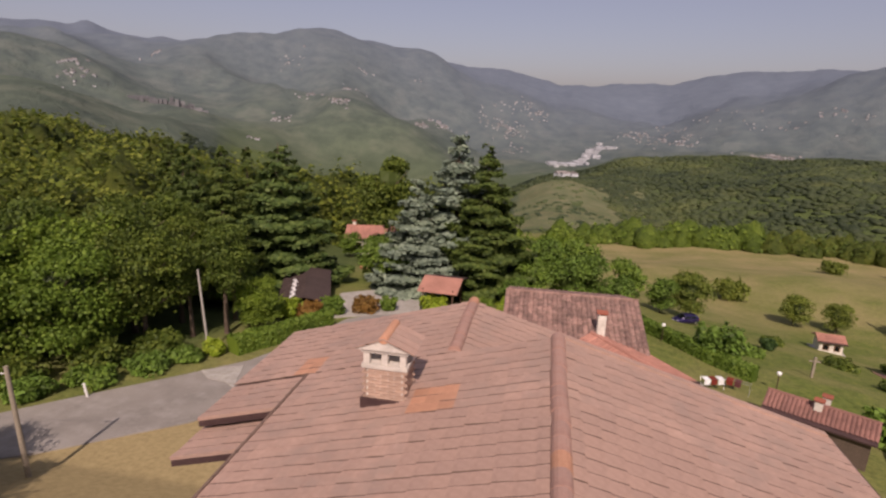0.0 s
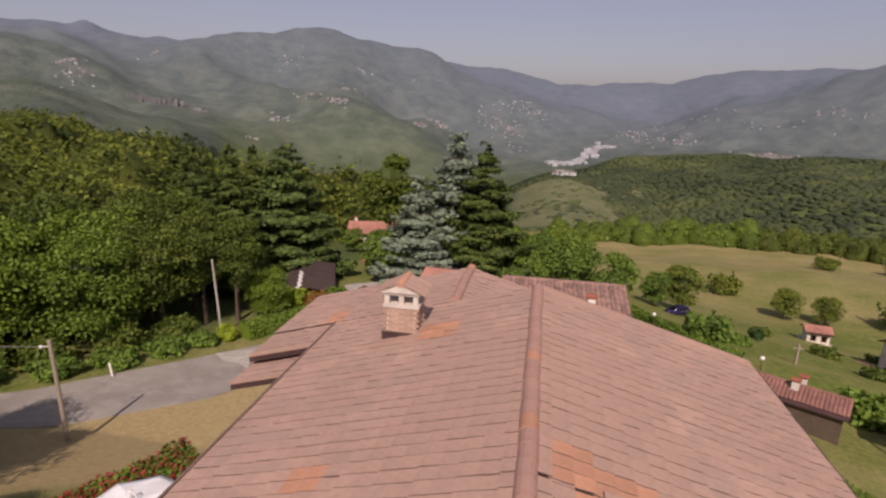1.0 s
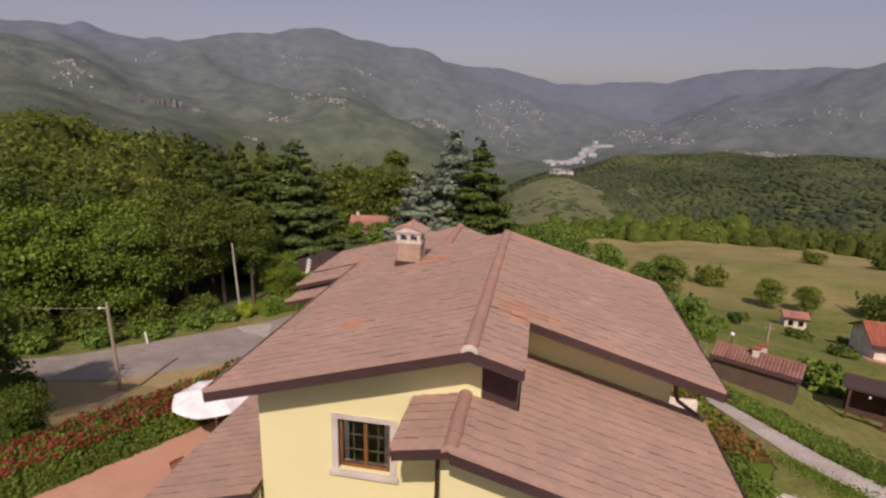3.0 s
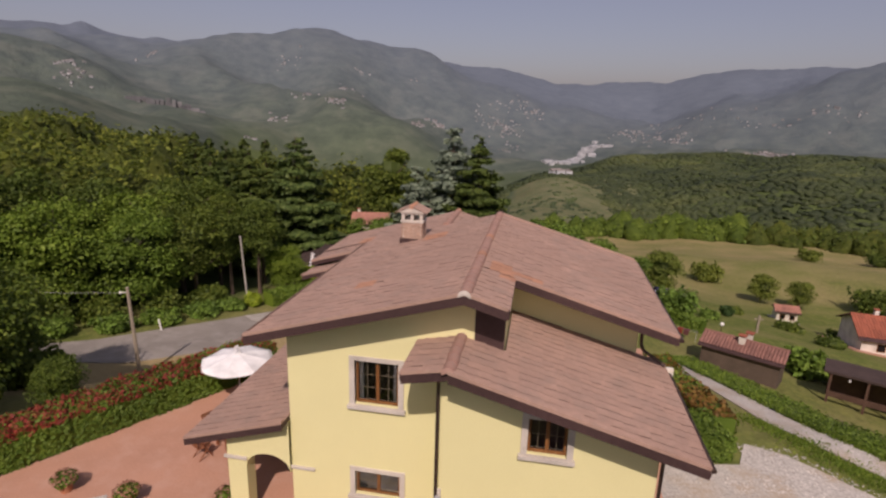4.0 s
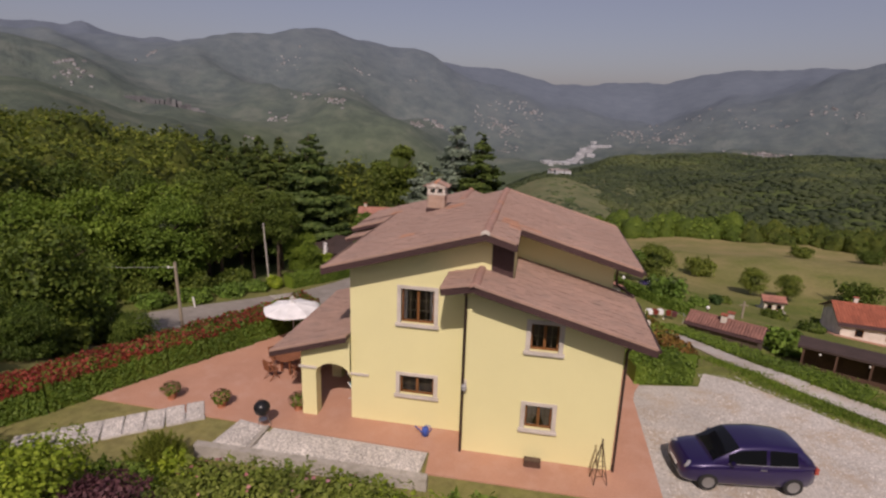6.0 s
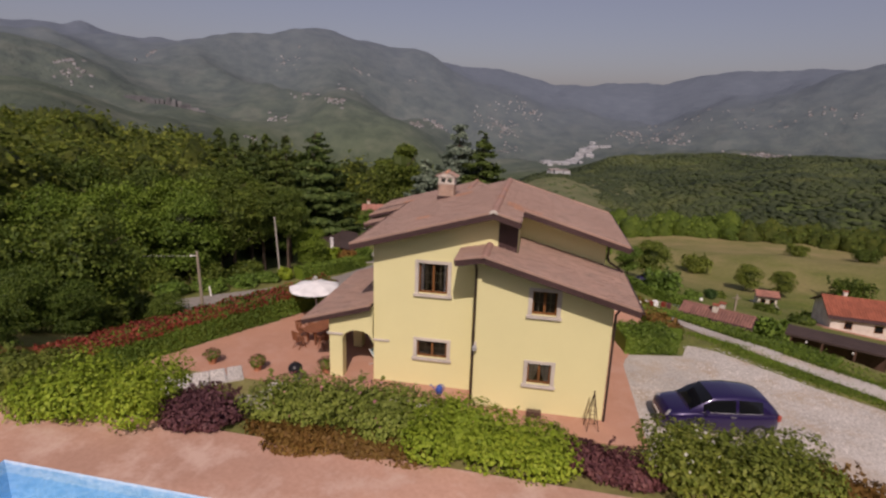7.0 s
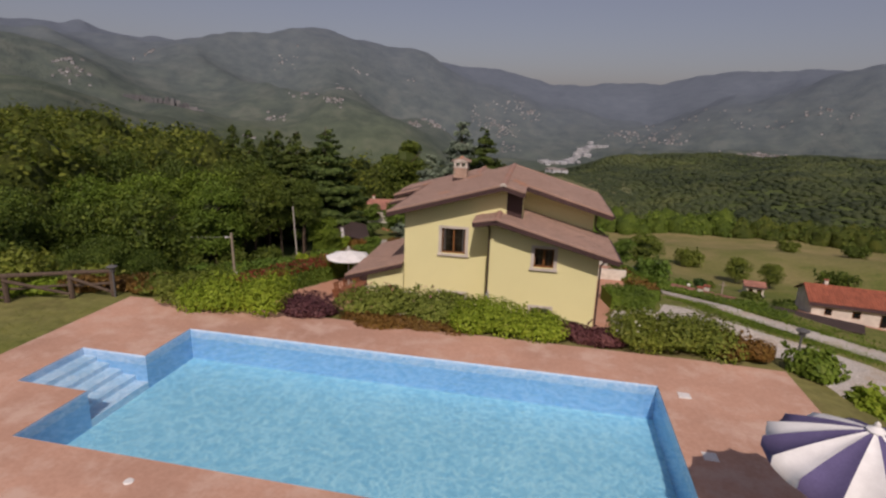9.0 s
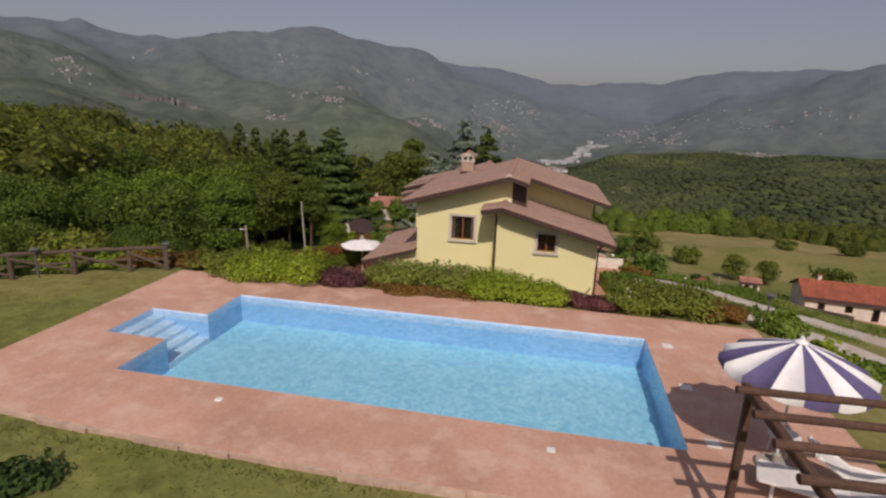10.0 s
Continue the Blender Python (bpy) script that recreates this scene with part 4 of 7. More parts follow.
solid("floor_slab", Shape().box(-1.45, 7.45, 0.3, 8.2, 2.75, 2.95), "room_dark", house)


def window(x0, x1, z0, z1, y, curtains):
    """A casement pair with glazing bars in a stone surround."""
    w = solid("window", Shape().box(x0 - 0.15, x0, y - 0.05, y + 0.1, z0 - 0.02, z1 + 0.13).box(x1, x1 + 0.15, y - 0.05, y + 0.1, z0 - 0.02, z1 + 0.13)
              .box(x0, x1, y - 0.05, y + 0.1, z1, z1 + 0.13), "stone_trim", house, "window with pale stone surround", bevel=0.008)
    solid("sill", Shape().box(x0 - 0.2, x1 + 0.2, y - 0.12, y + 0.12, z0 - 0.13, z0 - 0.015), "stone_trim", w, bevel=0.012)
    f, yy = Shape(), y + 0.1
    for a, b, c, d in ((x0, x0 + 0.07, z0, z1), (x1 - 0.07, x1, z0, z1), (x0 + 0.07, x1 - 0.07, z0, z0 + 0.08), (x0 + 0.07, x1 - 0.07, z1 - 0.07, z1)):
        f.box(a, b, yy, yy + 0.07, c, d)
    m = (x0 + x1) / 2
    f.box(m - 0.045, m + 0.045, yy - 0.015, yy + 0.06, z0 + 0.08, z1 - 0.07)
    solid("frame", f, "window_wood", w, "brown wooden frame", bevel=0.006)
    for a, b in ((x0 + 0.07, m - 0.045), (m + 0.045, x1 - 0.07)):
        solid("pane", Shape().box(a, b, yy + 0.03, yy + 0.036, z0 + 0.08, z1 - 0.07), "window_glass", w)
        bars = Shape()
        n = 3 if z1 - z0 > 1.1 else 2
        for i in range(1, n):
            z = z0 + 0.08 + (z1 - z0 - 0.15) * i / n
            bars.box(a, b, yy + 0.02, yy + 0.03, z - 0.007, z + 0.007)
        bars.box((a + b) / 2 - 0.007, (a + b) / 2 + 0.007, yy + 0.02, yy + 0.03, z0 + 0.08, z1 - 0.07)
        solid("glazing_bar", bars, "brass_bar", w)
    if curtains:
        for a, b, flip in ((x0 + 0.06, m - 0.02, 1), (m + 0.02, x1 - 0.06, -1)):
            c = Shape()
            n = 14
            for i in range(n + 1):
                t = i / n
                for k in range(7):
                    q = k / 6
                    edge_x = t * (1 - 0.55 * q ** 1.6) if curtains == 1 else t * 0.24
                    xx = a + (b - a) * edge_x if flip > 0 else b - (b - a) * edge_x
                    c.v.append((xx, y + 0.165 + 0.012 * math.sin(t * 26), z1 - 0.05 - q * (z1 - z0 - 0.1)))
            for i in range(n):
                for k in range(6):
                    c.f.append((i * 7 + k, (i + 1) * 7 + k, (i + 1) * 7 + k + 1, i * 7 + k + 1))
            solid("curtain", c, "curtain", w, smooth=True)
    solid("room", Shape().box(x0 - 0.4, x1 + 0.4, y + 1.2, y + 1.25, z0 - 0.8, z1 + 0.3), "room_dark", w, "dark room behind the panes")


surface("brass_bar", (0.28, 0.23, 0.15), (0.36, 0.3, 0.2), 30, 0.4, 1.0, 0.0, metal=0.5)
for i, wn_ in enumerate(WINS):
    window(*wn_, (2, 0, 0, 1)[i])

# porch
s = Shape()
s.box(-3.68, -3.1, -0.15, 0.3, -0.3, 2.5)
n = 12
xa, xb, zs = -3.1, -1.75, 1.75
for i in range(n):
    t0, t1 = math.pi * (1 - i / n), math.pi * (1 - (i + 1) / n)
    c, r = (xa + xb) / 2, (xb - xa) / 2
    p0, p1 = (c + r * math.cos(t0), zs + 0.5 * math.sin(t0)), (c + r * math.cos(t1), zs + 0.5 * math.sin(t1))
    s.add([(p0[0], -0.15, p0[1]), (p1[0], -0.15, p1[1]), (p1[0], 0.3, p1[1]), (p0[0], 0.3, p0[1]),
           (p0[0], -0.15, porchz(p0[0]) - 0.19), (p1[0], -0.15, porchz(p1[0]) - 0.19), (p1[0], 0.3, porchz(p1[0]) - 0.19), (p0[0], 0.3, porchz(p0[0]) - 0.19)],
          [(3, 2, 1, 0), (4, 5, 6, 7), (0, 1, 5, 4), (2, 3, 7, 6)])
strip(s, -3.68, -3.1, -0.15, 0.3, 2.5, porchz(-3.68) - 0.19, porchz(-3.1) - 0.19)
for y in (2.9, 6.0):
    s.box(-3.68, -3.25, y, y + 0.45, -0.3, 2.75)
s.box(-3.68, -3.25, 0.3, 6.4, 2.45, 2.8)
solid("porch_wall", s, "stucco", house, "yellow stucco porch with an arched opening")
solid("band", Shape().box(-1.86, -1.05, -0.07, 0.0, 1.83, 1.92), "stone_trim", house, bevel=0.01)
solid("band", Shape().box(-3.76, -3.05, -0.22, -0.15, 1.98, 2.08), "stone_trim", house, bevel=0.01)

# pipes and gutters
solid("downpipe", Shape().path([(2.55, -1.75, 6.1), (2.6, -1.3, 5.92), (2.63, -1.18, 5.7), (2.63, -1.18, 0.0)], 0.045), "pipe_metal", house)
solid("downpipe", Shape().path([(8.35, -1.2, 4.72), (7.95, -1.2, 4.6), (7.82, -1.15, 4.4), (7.82, -1.15, 0.0)], 0.045), "pipe_metal", house)
solid("downpipe", Shape().path([(8.05, 2.72, 6.22), (7.88, 2.76, 6.12), (7.83, 2.78, 5.95), (7.83, 2.78, 5.5), (7.9, 2.72, 5.32), (8.5, 2.5, 5.0)], 0.05), "pipe_metal", house)
solid("gutter", Shape().rod((8.6, -1.95, 4.83), (8.6, 2.3, 4.83), 0.06), "pipe_metal", house)
solid("gutter", Shape().rod((8.6, 1.6, 6.17), (8.6, 9.0, 6.17), 0.06), "pipe_metal", house)
lamp = solid("wall_lamp", Shape().box(2.64, 2.76, -1.16, -1.1, 2.5, 2.75).rod((2.7, -1.28, 2.62), (2.7, -1.1, 2.7), 0.02), "stone_trim", house)
solid("lamp_shade", Shape().lathe([(0.02, 0.14), (0.1, 0.05), (0.09, -0.1), (0.03, -0.14)], (2.7, -1.28, 2.55), 10), "grey_plaster", lamp)
solid("meter_box", Shape().box(2.45, 2.6, -0.12, 0.0, 1.55, 1.8), "stone_trim", house, bevel=0.01)

# chimney
chim = solid("chimney", Shape().box(-0.22, 0.44, 6.52, 7.16, 6.6, 7.62), "mortar", house, "brick chimney with a small tiled cap")
solid("flashing", Shape().box(-0.29, 0.51, 6.45, 7.24, lz(-0.25) - 0.12, lz(-0.25) + 0.1), "fascia", chim)
bme = Shape().box(-0.105, 0.105, 0, 0.03, -0.027, 0.027)
bmesh_data = bpy.data.meshes.new("brick")
bmesh_data.from_pydata(bme.v, [], bme.f)
bmesh_data.materials.append(MATS["brick"])
for row in range(12):
    z = 6.84 + row * 0.064
    for face in range(4):
        for k in range(3):
            u = -0.22 + k * 0.22 + (0.05 if row % 2 else -0.05)
            M = pose(0.11, 6.84, z) @ pose(0, 0, 0, 0, 0, 90 * face) @ pose(u, -0.335 - g.uniform(0, 0.006), 0)
            ob = new("brick", bmesh_data)
            ob.parent, ob.matrix_world = chim, M
cap = Shape().box(-0.27, 0.49, 6.47, 7.21, 7.58, 7.66)
for x0 in (-0.24, 0.06, 0.36):
    for y0 in (6.5, 7.06):
        cap.box(x0, x0 + 0.1, y0, y0 + 0.12, 7.66, 7.9)
cap.box(-0.27, 0.49, 6.47, 7.21, 7.9, 7.97)
cap.add([(-0.36, 6.42, 7.97), (0.58, 6.42, 7.97), (0.11, 6.42, 8.2), (-0.36, 7.26, 7.97), (0.58, 7.26, 7.97), (0.11, 7.26, 8.2)], [(0, 1, 2), (5, 4, 3), (0, 3, 4, 1), (1, 4, 5, 2), (2, 5, 3, 0)])
solid("cap", cap, "mortar", chim, "pale mortar vent under the cap")
for sgn in (-1, 1):
    for i in range(4):
        q = Shape()
        for k in range(2):
            y0 = 6.38 + i * 0.23
            q.box(0, 0.3, y0, y0 + 0.215, 0, 0.025, pose(0.11 + sgn * k * 0.24, 0, 8.215 - k * 0.117) @ Matrix.Scale(sgn, 4, (1, 0, 0)) @ Matrix.Rotation(radians(26), 4, "Y"))
        solid("cap_tile", q, "roof_tile", chim)
solid("cap_ridge", Shape().rod((0.11, 6.4, 8.2), (0.11, 7.3, 8.2), 0.075, n=12), "roof_tile_new", chim)
chim.matrix_world = Matrix.Translation((-0.03, 7.1, 0.06)) @ Matrix.Diagonal((1.16, 0.95, 1.0, 1.0)) @ Matrix.Translation((-0.11, -6.52, 0))

# ---- terraces, road, yard ----
def sheet(name, label, pts, material, z=None, lift=0.03, thick=0.25, step=1.0, category="pavement"):
    """A paved or gravelled area over a polygon of plan points, level at z, or following the land."""
    bm = bmesh.new()
    f = bm.faces.new([bm.verts.new((x, y, 0)) for x, y in pts])
    if z is None:
        xs, ys = [p[0] for p in pts], [p[1] for p in pts]
        for axis, lo, hi in ((0, min(xs), max(xs)), (1, min(ys), max(ys))):
            for i in range(1, int((hi - lo) / step)):
                co = [0, 0, 0]
                co[axis] = lo + i * step
                no = [0, 0, 0]
                no[axis] = 1
                bmesh.ops.bisect_plane(bm, geom=[*bm.verts, *bm.edges, *bm.faces], plane_co=co, plane_no=no)
        bmesh.ops.triangulate(bm, faces=list(bm.faces))
        for v in bm.verts:
            v.co.z = hgt(v.co.x, v.co.y) + lift
    else:
        for v in bm.verts:
            v.co.z = z
    ext = bmesh.ops.extrude_face_region(bm, geom=list(bm.faces))
    for v in ext["geom"]:
        if isinstance(v, bmesh.types.BMVert):
            v.co.z -= thick
    bmesh.ops.recalc_face_normals(bm, faces=list(bm.faces))
    me = bpy.data.meshes.new(name)
    bm.to_mesh(me)
    bm.free()
    me.materials.append(MATS[material])
    return tagged(new(name, me), label, category, kind="structure")


sheet("patio", "terracotta-coloured paved patio beside the house", [(-12.4, -1.0), (-4.6, -1.25), (1.6, -1.45), (1.7, -2.6), (9.25, -2.6), (9.25, 3.9), (9.4, 4.6), (11.5, 9.5), (10.6, 15.0), (-3.0, 15.0), (-7.9, 6.9)], "terracotta_paving", 0.0)
sheet("yard", "pale gravel parking yard with sandy patches", [(9.15, -6.0), (17.5, -7.5), (24.0, -3.8), (21.0, 0.8), (19.3, 2.5), (17.4, 3.8), (16.5, 4.7), (15.7, 5.4), (15.0, 6.1), (14.1, 6.8), (12.9, 7.2), (12.3, 5.8), (9.2, 5.2)], "gravel_mat", None, 0.04, 0.2, 2.0)
sheet("lane", "narrow gravel lane along a hedge", [(22.8, 0.7), (23.8, 1.8), (20.8, 4.4), (19.1, 5.9), (17.7, 7.2), (16.7, 8.6), (16.0, 10.4), (15.2, 13.4), (14.5, 17.0), (13.9, 23.0), (13.0, 23.0), (13.4, 17.0), (13.9, 13.2), (14.4, 10.2), (15.0, 8.7), (15.8, 7.5), (17.0, 6.2), (18.3, 5.0), (20.0, 3.3)], "gravel_mat", None, 0.05, 0.2, 2.0)
sheet("gravel_bed", "pale pebble bed along the patio", [(-4.3, -1.35), (-4.5, -3.1), (1.5, -3.1), (1.55, -1.55)], "gravel_pale", 0.02, 0, 0.2)
sheet("gravel_bed", "pale pebbles under the kettle barbecue", [(-5.75, -1.12), (-6.0, -2.9), (-4.66, -3.08), (-4.66, -1.3)], "gravel_pale", 0.02, 0, 0.2)
sheet("road", "grey asphalt country road", [(-75, -4.0), (-72, -9.0), (-45, 6.5), (-25.8, 19.2), (-18.7, 26.0), (-15.6, 33.0), (-14.2, 42.0), (-12.0, 49.5), (-8.0, 54.0), (-11.0, 58.0), (-17.5, 51.0), (-19.0, 42.0), (-20.8, 36.7), (-24.4, 32.0), (-30.8, 23.7), (-47.0, 12.0)], "asphalt", None, 0.06, 0.3, 1.5, "road")

# pool: local frame, u along the long side, v towards the lawn
POOL = pose(-4.40, -13.62, 5.19, 0, 0, -1.35)


def pw(u, v, z=0.0):
    return POOL @ Vector((u, v, z))


PL, PW, PD = 12.15, 5.12, 0.88
A0, A1, AX = -1.72, -3.45, -1.76
wall = Shape()
ring = [(0, 0), (PL, 0), (PL, -PW), (0, -PW), (0, A1), (AX, A1), (AX, A0), (0, A0)]
outer = [(-3.32, 1.7), (-1.2, 1.78), (6.0, 1.72), (13.2, 1.7), (15.47, 1.6), (15.45, -4.3), (15.4, -7.3), (12.0, -7.22), (9.4, -7.12), (5.1, -7.18), (1.2, -7.1), (-1.1, -6.98), (-3.25, -7.0)]


def flat_ring(name, label, out, inn, z, material, kind="structure"):
    """A level plate with a hole."""
    bm = bmesh.new()
    o = [bm.verts.new(pw(u, v, z)) for u, v in out]
    i = [bm.verts.new(pw(u, v, z)) for u, v in inn]
    edges = [bm.edges.new((a, b)) for ring_ in (o, i) for a, b in zip(ring_, ring_[1:] + ring_[:1])]
    bmesh.ops.triangle_fill(bm, use_beauty=True, edges=edges)
    ext = bmesh.ops.extrude_face_region(bm, geom=list(bm.faces))
    for v in ext["geom"]:
        if isinstance(v, bmesh.types.BMVert):
            v.co.z -= 0.12
    bmesh.ops.recalc_face_normals(bm, faces=list(bm.faces))
    me = bpy.data.meshes.new(name)
    bm.to_mesh(me)
    bm.free()
    me.materials.append(MATS[material])
    return tagged(new(name, me), label, "pool deck", kind=kind)


e = 0.006
hole = [(-e, e), (PL + e, e), (PL + e, -PW - e), (-e, -PW - e), (-e, A1 - e), (AX - e, A1 - e), (AX - e, A0 + e), (-e, A0 + e)]
flat_ring("pool_deck", "terracotta-coloured textured paving round the pool", outer, hole, 0.0, "deck_paving")
gk = np.random.default_rng(88)
line = [(15.4, -7.3), (12.0, -7.22), (9.4, -7.12), (5.1, -7.18), (1.2, -7.1), (-1.1, -6.98), (-3.25, -7.0)]
rim_ = thing("deck_edging", "pale chipped concrete edging along the pool deck", "edging", kind="structure")
for (ua, va), (ub, vb) in zip(line, line[1:]):
    k = max(1, int(round((ua - ub) / 1.05)))
    for i in range(k):
        q0, q1 = i / k, (i + 1) / k - 0.001
        a_, b_ = (ua + (ub - ua) * q0, va + (vb - va) * q0 - 0.004), (ua + (ub - ua) * q1, va + (vb - va) * q1 - 0.004)
        d = gk.uniform(0.05, 0.15)
        zt = gk.uniform(-0.016, -0.006)
        solid("kerbstone", Shape().slab([tuple(pw(*a_, zt)), tuple(pw(*b_, zt)), tuple(pw(b_[0], b_[1] - d * gk.uniform(0.7, 1.2), zt - 0.01)), tuple(pw(a_[0], a_[1] - d, zt - 0.01))], 0.2), "edge_concrete", rim_)
pool = thing("swimming_pool", "rectangular blue mosaic swimming pool with corner steps", "pool", kind="structure")


def basin(name, pts, z0, z1, material, closed=True):
    s = Shape()
    n = len(pts)
    for k in range(n if closed else n - 1):
        a, b = pts[k], pts[(k + 1) % n]
        s.add([pw(*a, z1), pw(*b, z1), pw(*b, z0), pw(*a, z0)], [(0, 1, 2, 3)])
    return solid(name, s, material, pool)


basin("basin_wall", ring, -PD, -0.26, "mosaic_wall")
basin("waterline_band", ring, -0.26, -0.001, "mosaic_line")
solid("basin_floor", Shape().add([pw(u, v, -PD) for u, v in ((0, 0), (0, -PW), (PL, -PW), (PL, 0))], [(0, 1, 2, 3)]), "mosaic_floor", pool)
for k in range(5):
    u0 = AX + k * 0.352
    solid("step", Shape().box(u0, u0 + 0.352, A1 + 0.003, A0 - 0.003, -PD, -0.2 - k * 0.125, POOL), "mosaic_step", pool)
water_pts = [pw(u, v, -0.06) for u, v in ring]
bm = bmesh.new()
bm.faces.new([bm.verts.new(p) for p in water_pts])
bmesh.ops.recalc_face_normals(bm, faces=list(bm.faces))
if bm.faces[:][0].normal.z < 0:
    bmesh.ops.reverse_faces(bm, faces=list(bm.faces))
me = bpy.data.meshes.new("water")
bm.to_mesh(me)
bm.free()
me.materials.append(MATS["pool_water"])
water = tagged(new("water", me), "clear rippled pool water", "water", kind="structure")
for x, y, small in ((8.26, -14.25, 1.0), (8.18, -16.52, 1.0), (8.15, -18.7, 1.0), (5.12, -19.58, 0.6)):
    lid = tagged(solid("skimmer_lid", Shape().box(-0.13, 0.13, -0.13, 0.13, 0, 0.012).box(-0.1, 0.1, -0.1, 0.1, 0.012, 0.018), "plastic_white", bevel=0.004), "white square plastic skimmer lid set in the paving", "skimmer lid", "skimmer lids")
    lid.matrix_world = pose(x, y, 5.19, 0, 0, -1.35) @ Matrix.Scale(small, 4)
lid = tagged(solid("drain_cover", Shape().lathe([(0.0, 0.015), (0.07, 0.015), (0.085, 0.0)], (0, 0, 0), 18), "plastic_white"), "round white plastic cover set in the paving", "drain cover")
lid.matrix_world = pose(-1.6, -19.38, 5.19)

# ---- trees ----
oak = broad_tree("oak_tree", "large dark green broadleaf tree beside the road", 12.5, 4.6, "leaf_oak", 21, 13000, 0.22, 0.16, 60, "roadside trees")
put(oak, -30.5, 36.6, scale=0.95)
ivy = broad_tree("ivy_clad_tree", "tree smothered in bright green creeper beside the road", 10.5, 4.0, "leaf_ivy", 22, 16000, 0.19, 0.0, 60, "roadside trees")
put(ivy, -33.0, 32.0, scale=1.12)
for x, y, s_, r in ((-38.5, 28.5, 1.1, 120), (-43.5, 24.0, 1.0, 240), (-35.5, 35.0, 1.15, 60), (-50.0, 19.0, 0.9, 10), (-24.2, 44.8, 0.55, 90)):
    copy_thing(ivy, Matrix.LocRotScale((x, y, hgt(x, y) - 0.2), Euler((0, 0, radians(r))), (s_, s_, s_)))
for x, y, s_, r in ((-34.5, 40, 1.15, 300), (-38, 47, 1.2, 45), (-41, 36, 1.15, 110), (-48, 33, 1.2, 10), (-54, 24, 0.9, 200), (-47, 44, 1.0, 150), (-56, 38, 1.0, 320)):
    c = copy_thing(oak, Matrix.LocRotScale((x, y, hgt(x, y) - 0.2), Euler((0, 0, radians(r))), (s_, s_, s_)))
light_tree = broad_tree("young_tree", "bright green young broadleaf tree", 7.0, 3.0, "leaf_light", 31, 4200, 0.25, 0.06, 34)
put(light_tree, -31.0, 51.0)
for x, y, s_, r in ((-16, 66, 1.0, 50), (-20, 70, 1.1, 90), (-13, 72, 0.9, 10), (-26.5, 90, 0.8, 15), (-31.5, 90.5, 0.75, 115), (-24, 84, 0.7, 215), (2, 68, 1.0, 200), (6.5, 72, 1.1, 20), (10, 78, 1.15, 60), (14, 74, 0.9, 100), (4, 84, 1.2, 160), (17, 86, 1.2, 220), (10, 92, 1.3, 280), (24, 92, 1.0, 30), (0, 62, 0.7, 0)):
    copy_thing(light_tree, Matrix.LocRotScale((x, y, hgt(x, y) - 0.2), Euler((0, 0, radians(r))), (s_, s_, s_)))
near_tree = broad_tree("chestnut_tree", "dense dark green tree on the grassy slope", 10.5, 4.4, "leaf_chestnut", 41, 12500, 0.215, 0.0, 64)
put(near_tree, -22.2, 6.6, scale=0.78)
for x, y, s_, r in ((-33.0, 5.5, 0.95, 120), (-35, 1, 1.0, 30), (-26.0, 4.2, 0.8, 60), (-20.6, 1.4, 0.5, 140), (-27.5, 0.5, 0.85, 190), (-22.5, -4.0, 0.6, 320), (-43, -5, 1.15, 250), (-38, -12, 1.0, 70), (-48, 3, 1.1, 160), (-18.9, 2.4, 0.42, 75), (-18.3, -2.6, 0.44, 200), (-19.8, -7.2, 0.55, 20), (-24.0, 7.6, 0.6, 280), (-25.9, 12.2, 0.92, 150), (-16.9, 6.9, 0.38, 110)):
    copy_thing(near_tree, Matrix.LocRotScale((x, y, hgt(x, y) - 0.2), Euler((0, 0, radians(r))), (s_, s_, s_)))
tall = broad_tree("poplar_tree", "tall loose-crowned green tree beyond the barn", 17.5, 4.6, "leaf_oak", 51, 9000, 0.32, 0.25, 34)
put(tall, -21.8, 81.5, scale=1.18)
fir = fir_tree("fir_tree", "large blue-green fir with drooping boughs", 20.0, 7.8, "needle", 61, 21, 0.3, 0.04, 0.4)
fir.matrix_world = Matrix.LocRotScale((-32.0, 65.0, hgt(-32.0, 65.0) - 0.2), Euler((0, 0, 0)), (1.28, 1.28, 0.99))
spruce = fir_tree("spruce_tree", "slim dark green spruce", 18.5, 4.7, "needle_dark", 62, 24, 0.25, 0.06, 0.36)
put(spruce, -43.3, 69.8)
for x, y, s_, r in ((-47.8, 67.2, 0.97, 40), (-40.6, 71.8, 1.02, 80), (-55, 74, 1.0, 170)):
    copy_thing(spruce, Matrix.LocRotScale((x, y, hgt(x, y) - 0.2), Euler((0, 0, radians(r))), (s_, s_, s_)))
blue = fir_tree("blue_spruce", "silvery blue spruce with layered boughs", 15.0, 5.2, "needle_blue", 63, 22, 0.2, 0.03, 0.36)
blue.matrix_world = Matrix.LocRotScale((-13.6, 67.5, hgt(-13.6, 67.5) - 0.1), Euler((0, 0, 0)), (1.36, 1.36, 1.02))
copy_thing(blue, Matrix.LocRotScale((-9.2, 73, hgt(-9.2, 73) - 0.2), Euler((0, 0, 1)), (1.35, 1.35, 1.42)))
dark = fir_tree("fir_tree", "tall dark green fir with bare lower trunk", 20.5, 6.4, "needle_dark", 64, 24, 0.22, 0.12, 0.38)
dark.matrix_world = Matrix.LocRotScale((-4.6, 69.5, hgt(-4.6, 69.5) - 0.2), Euler((0, 0, 0)), (1.25, 1.25, 1.0))

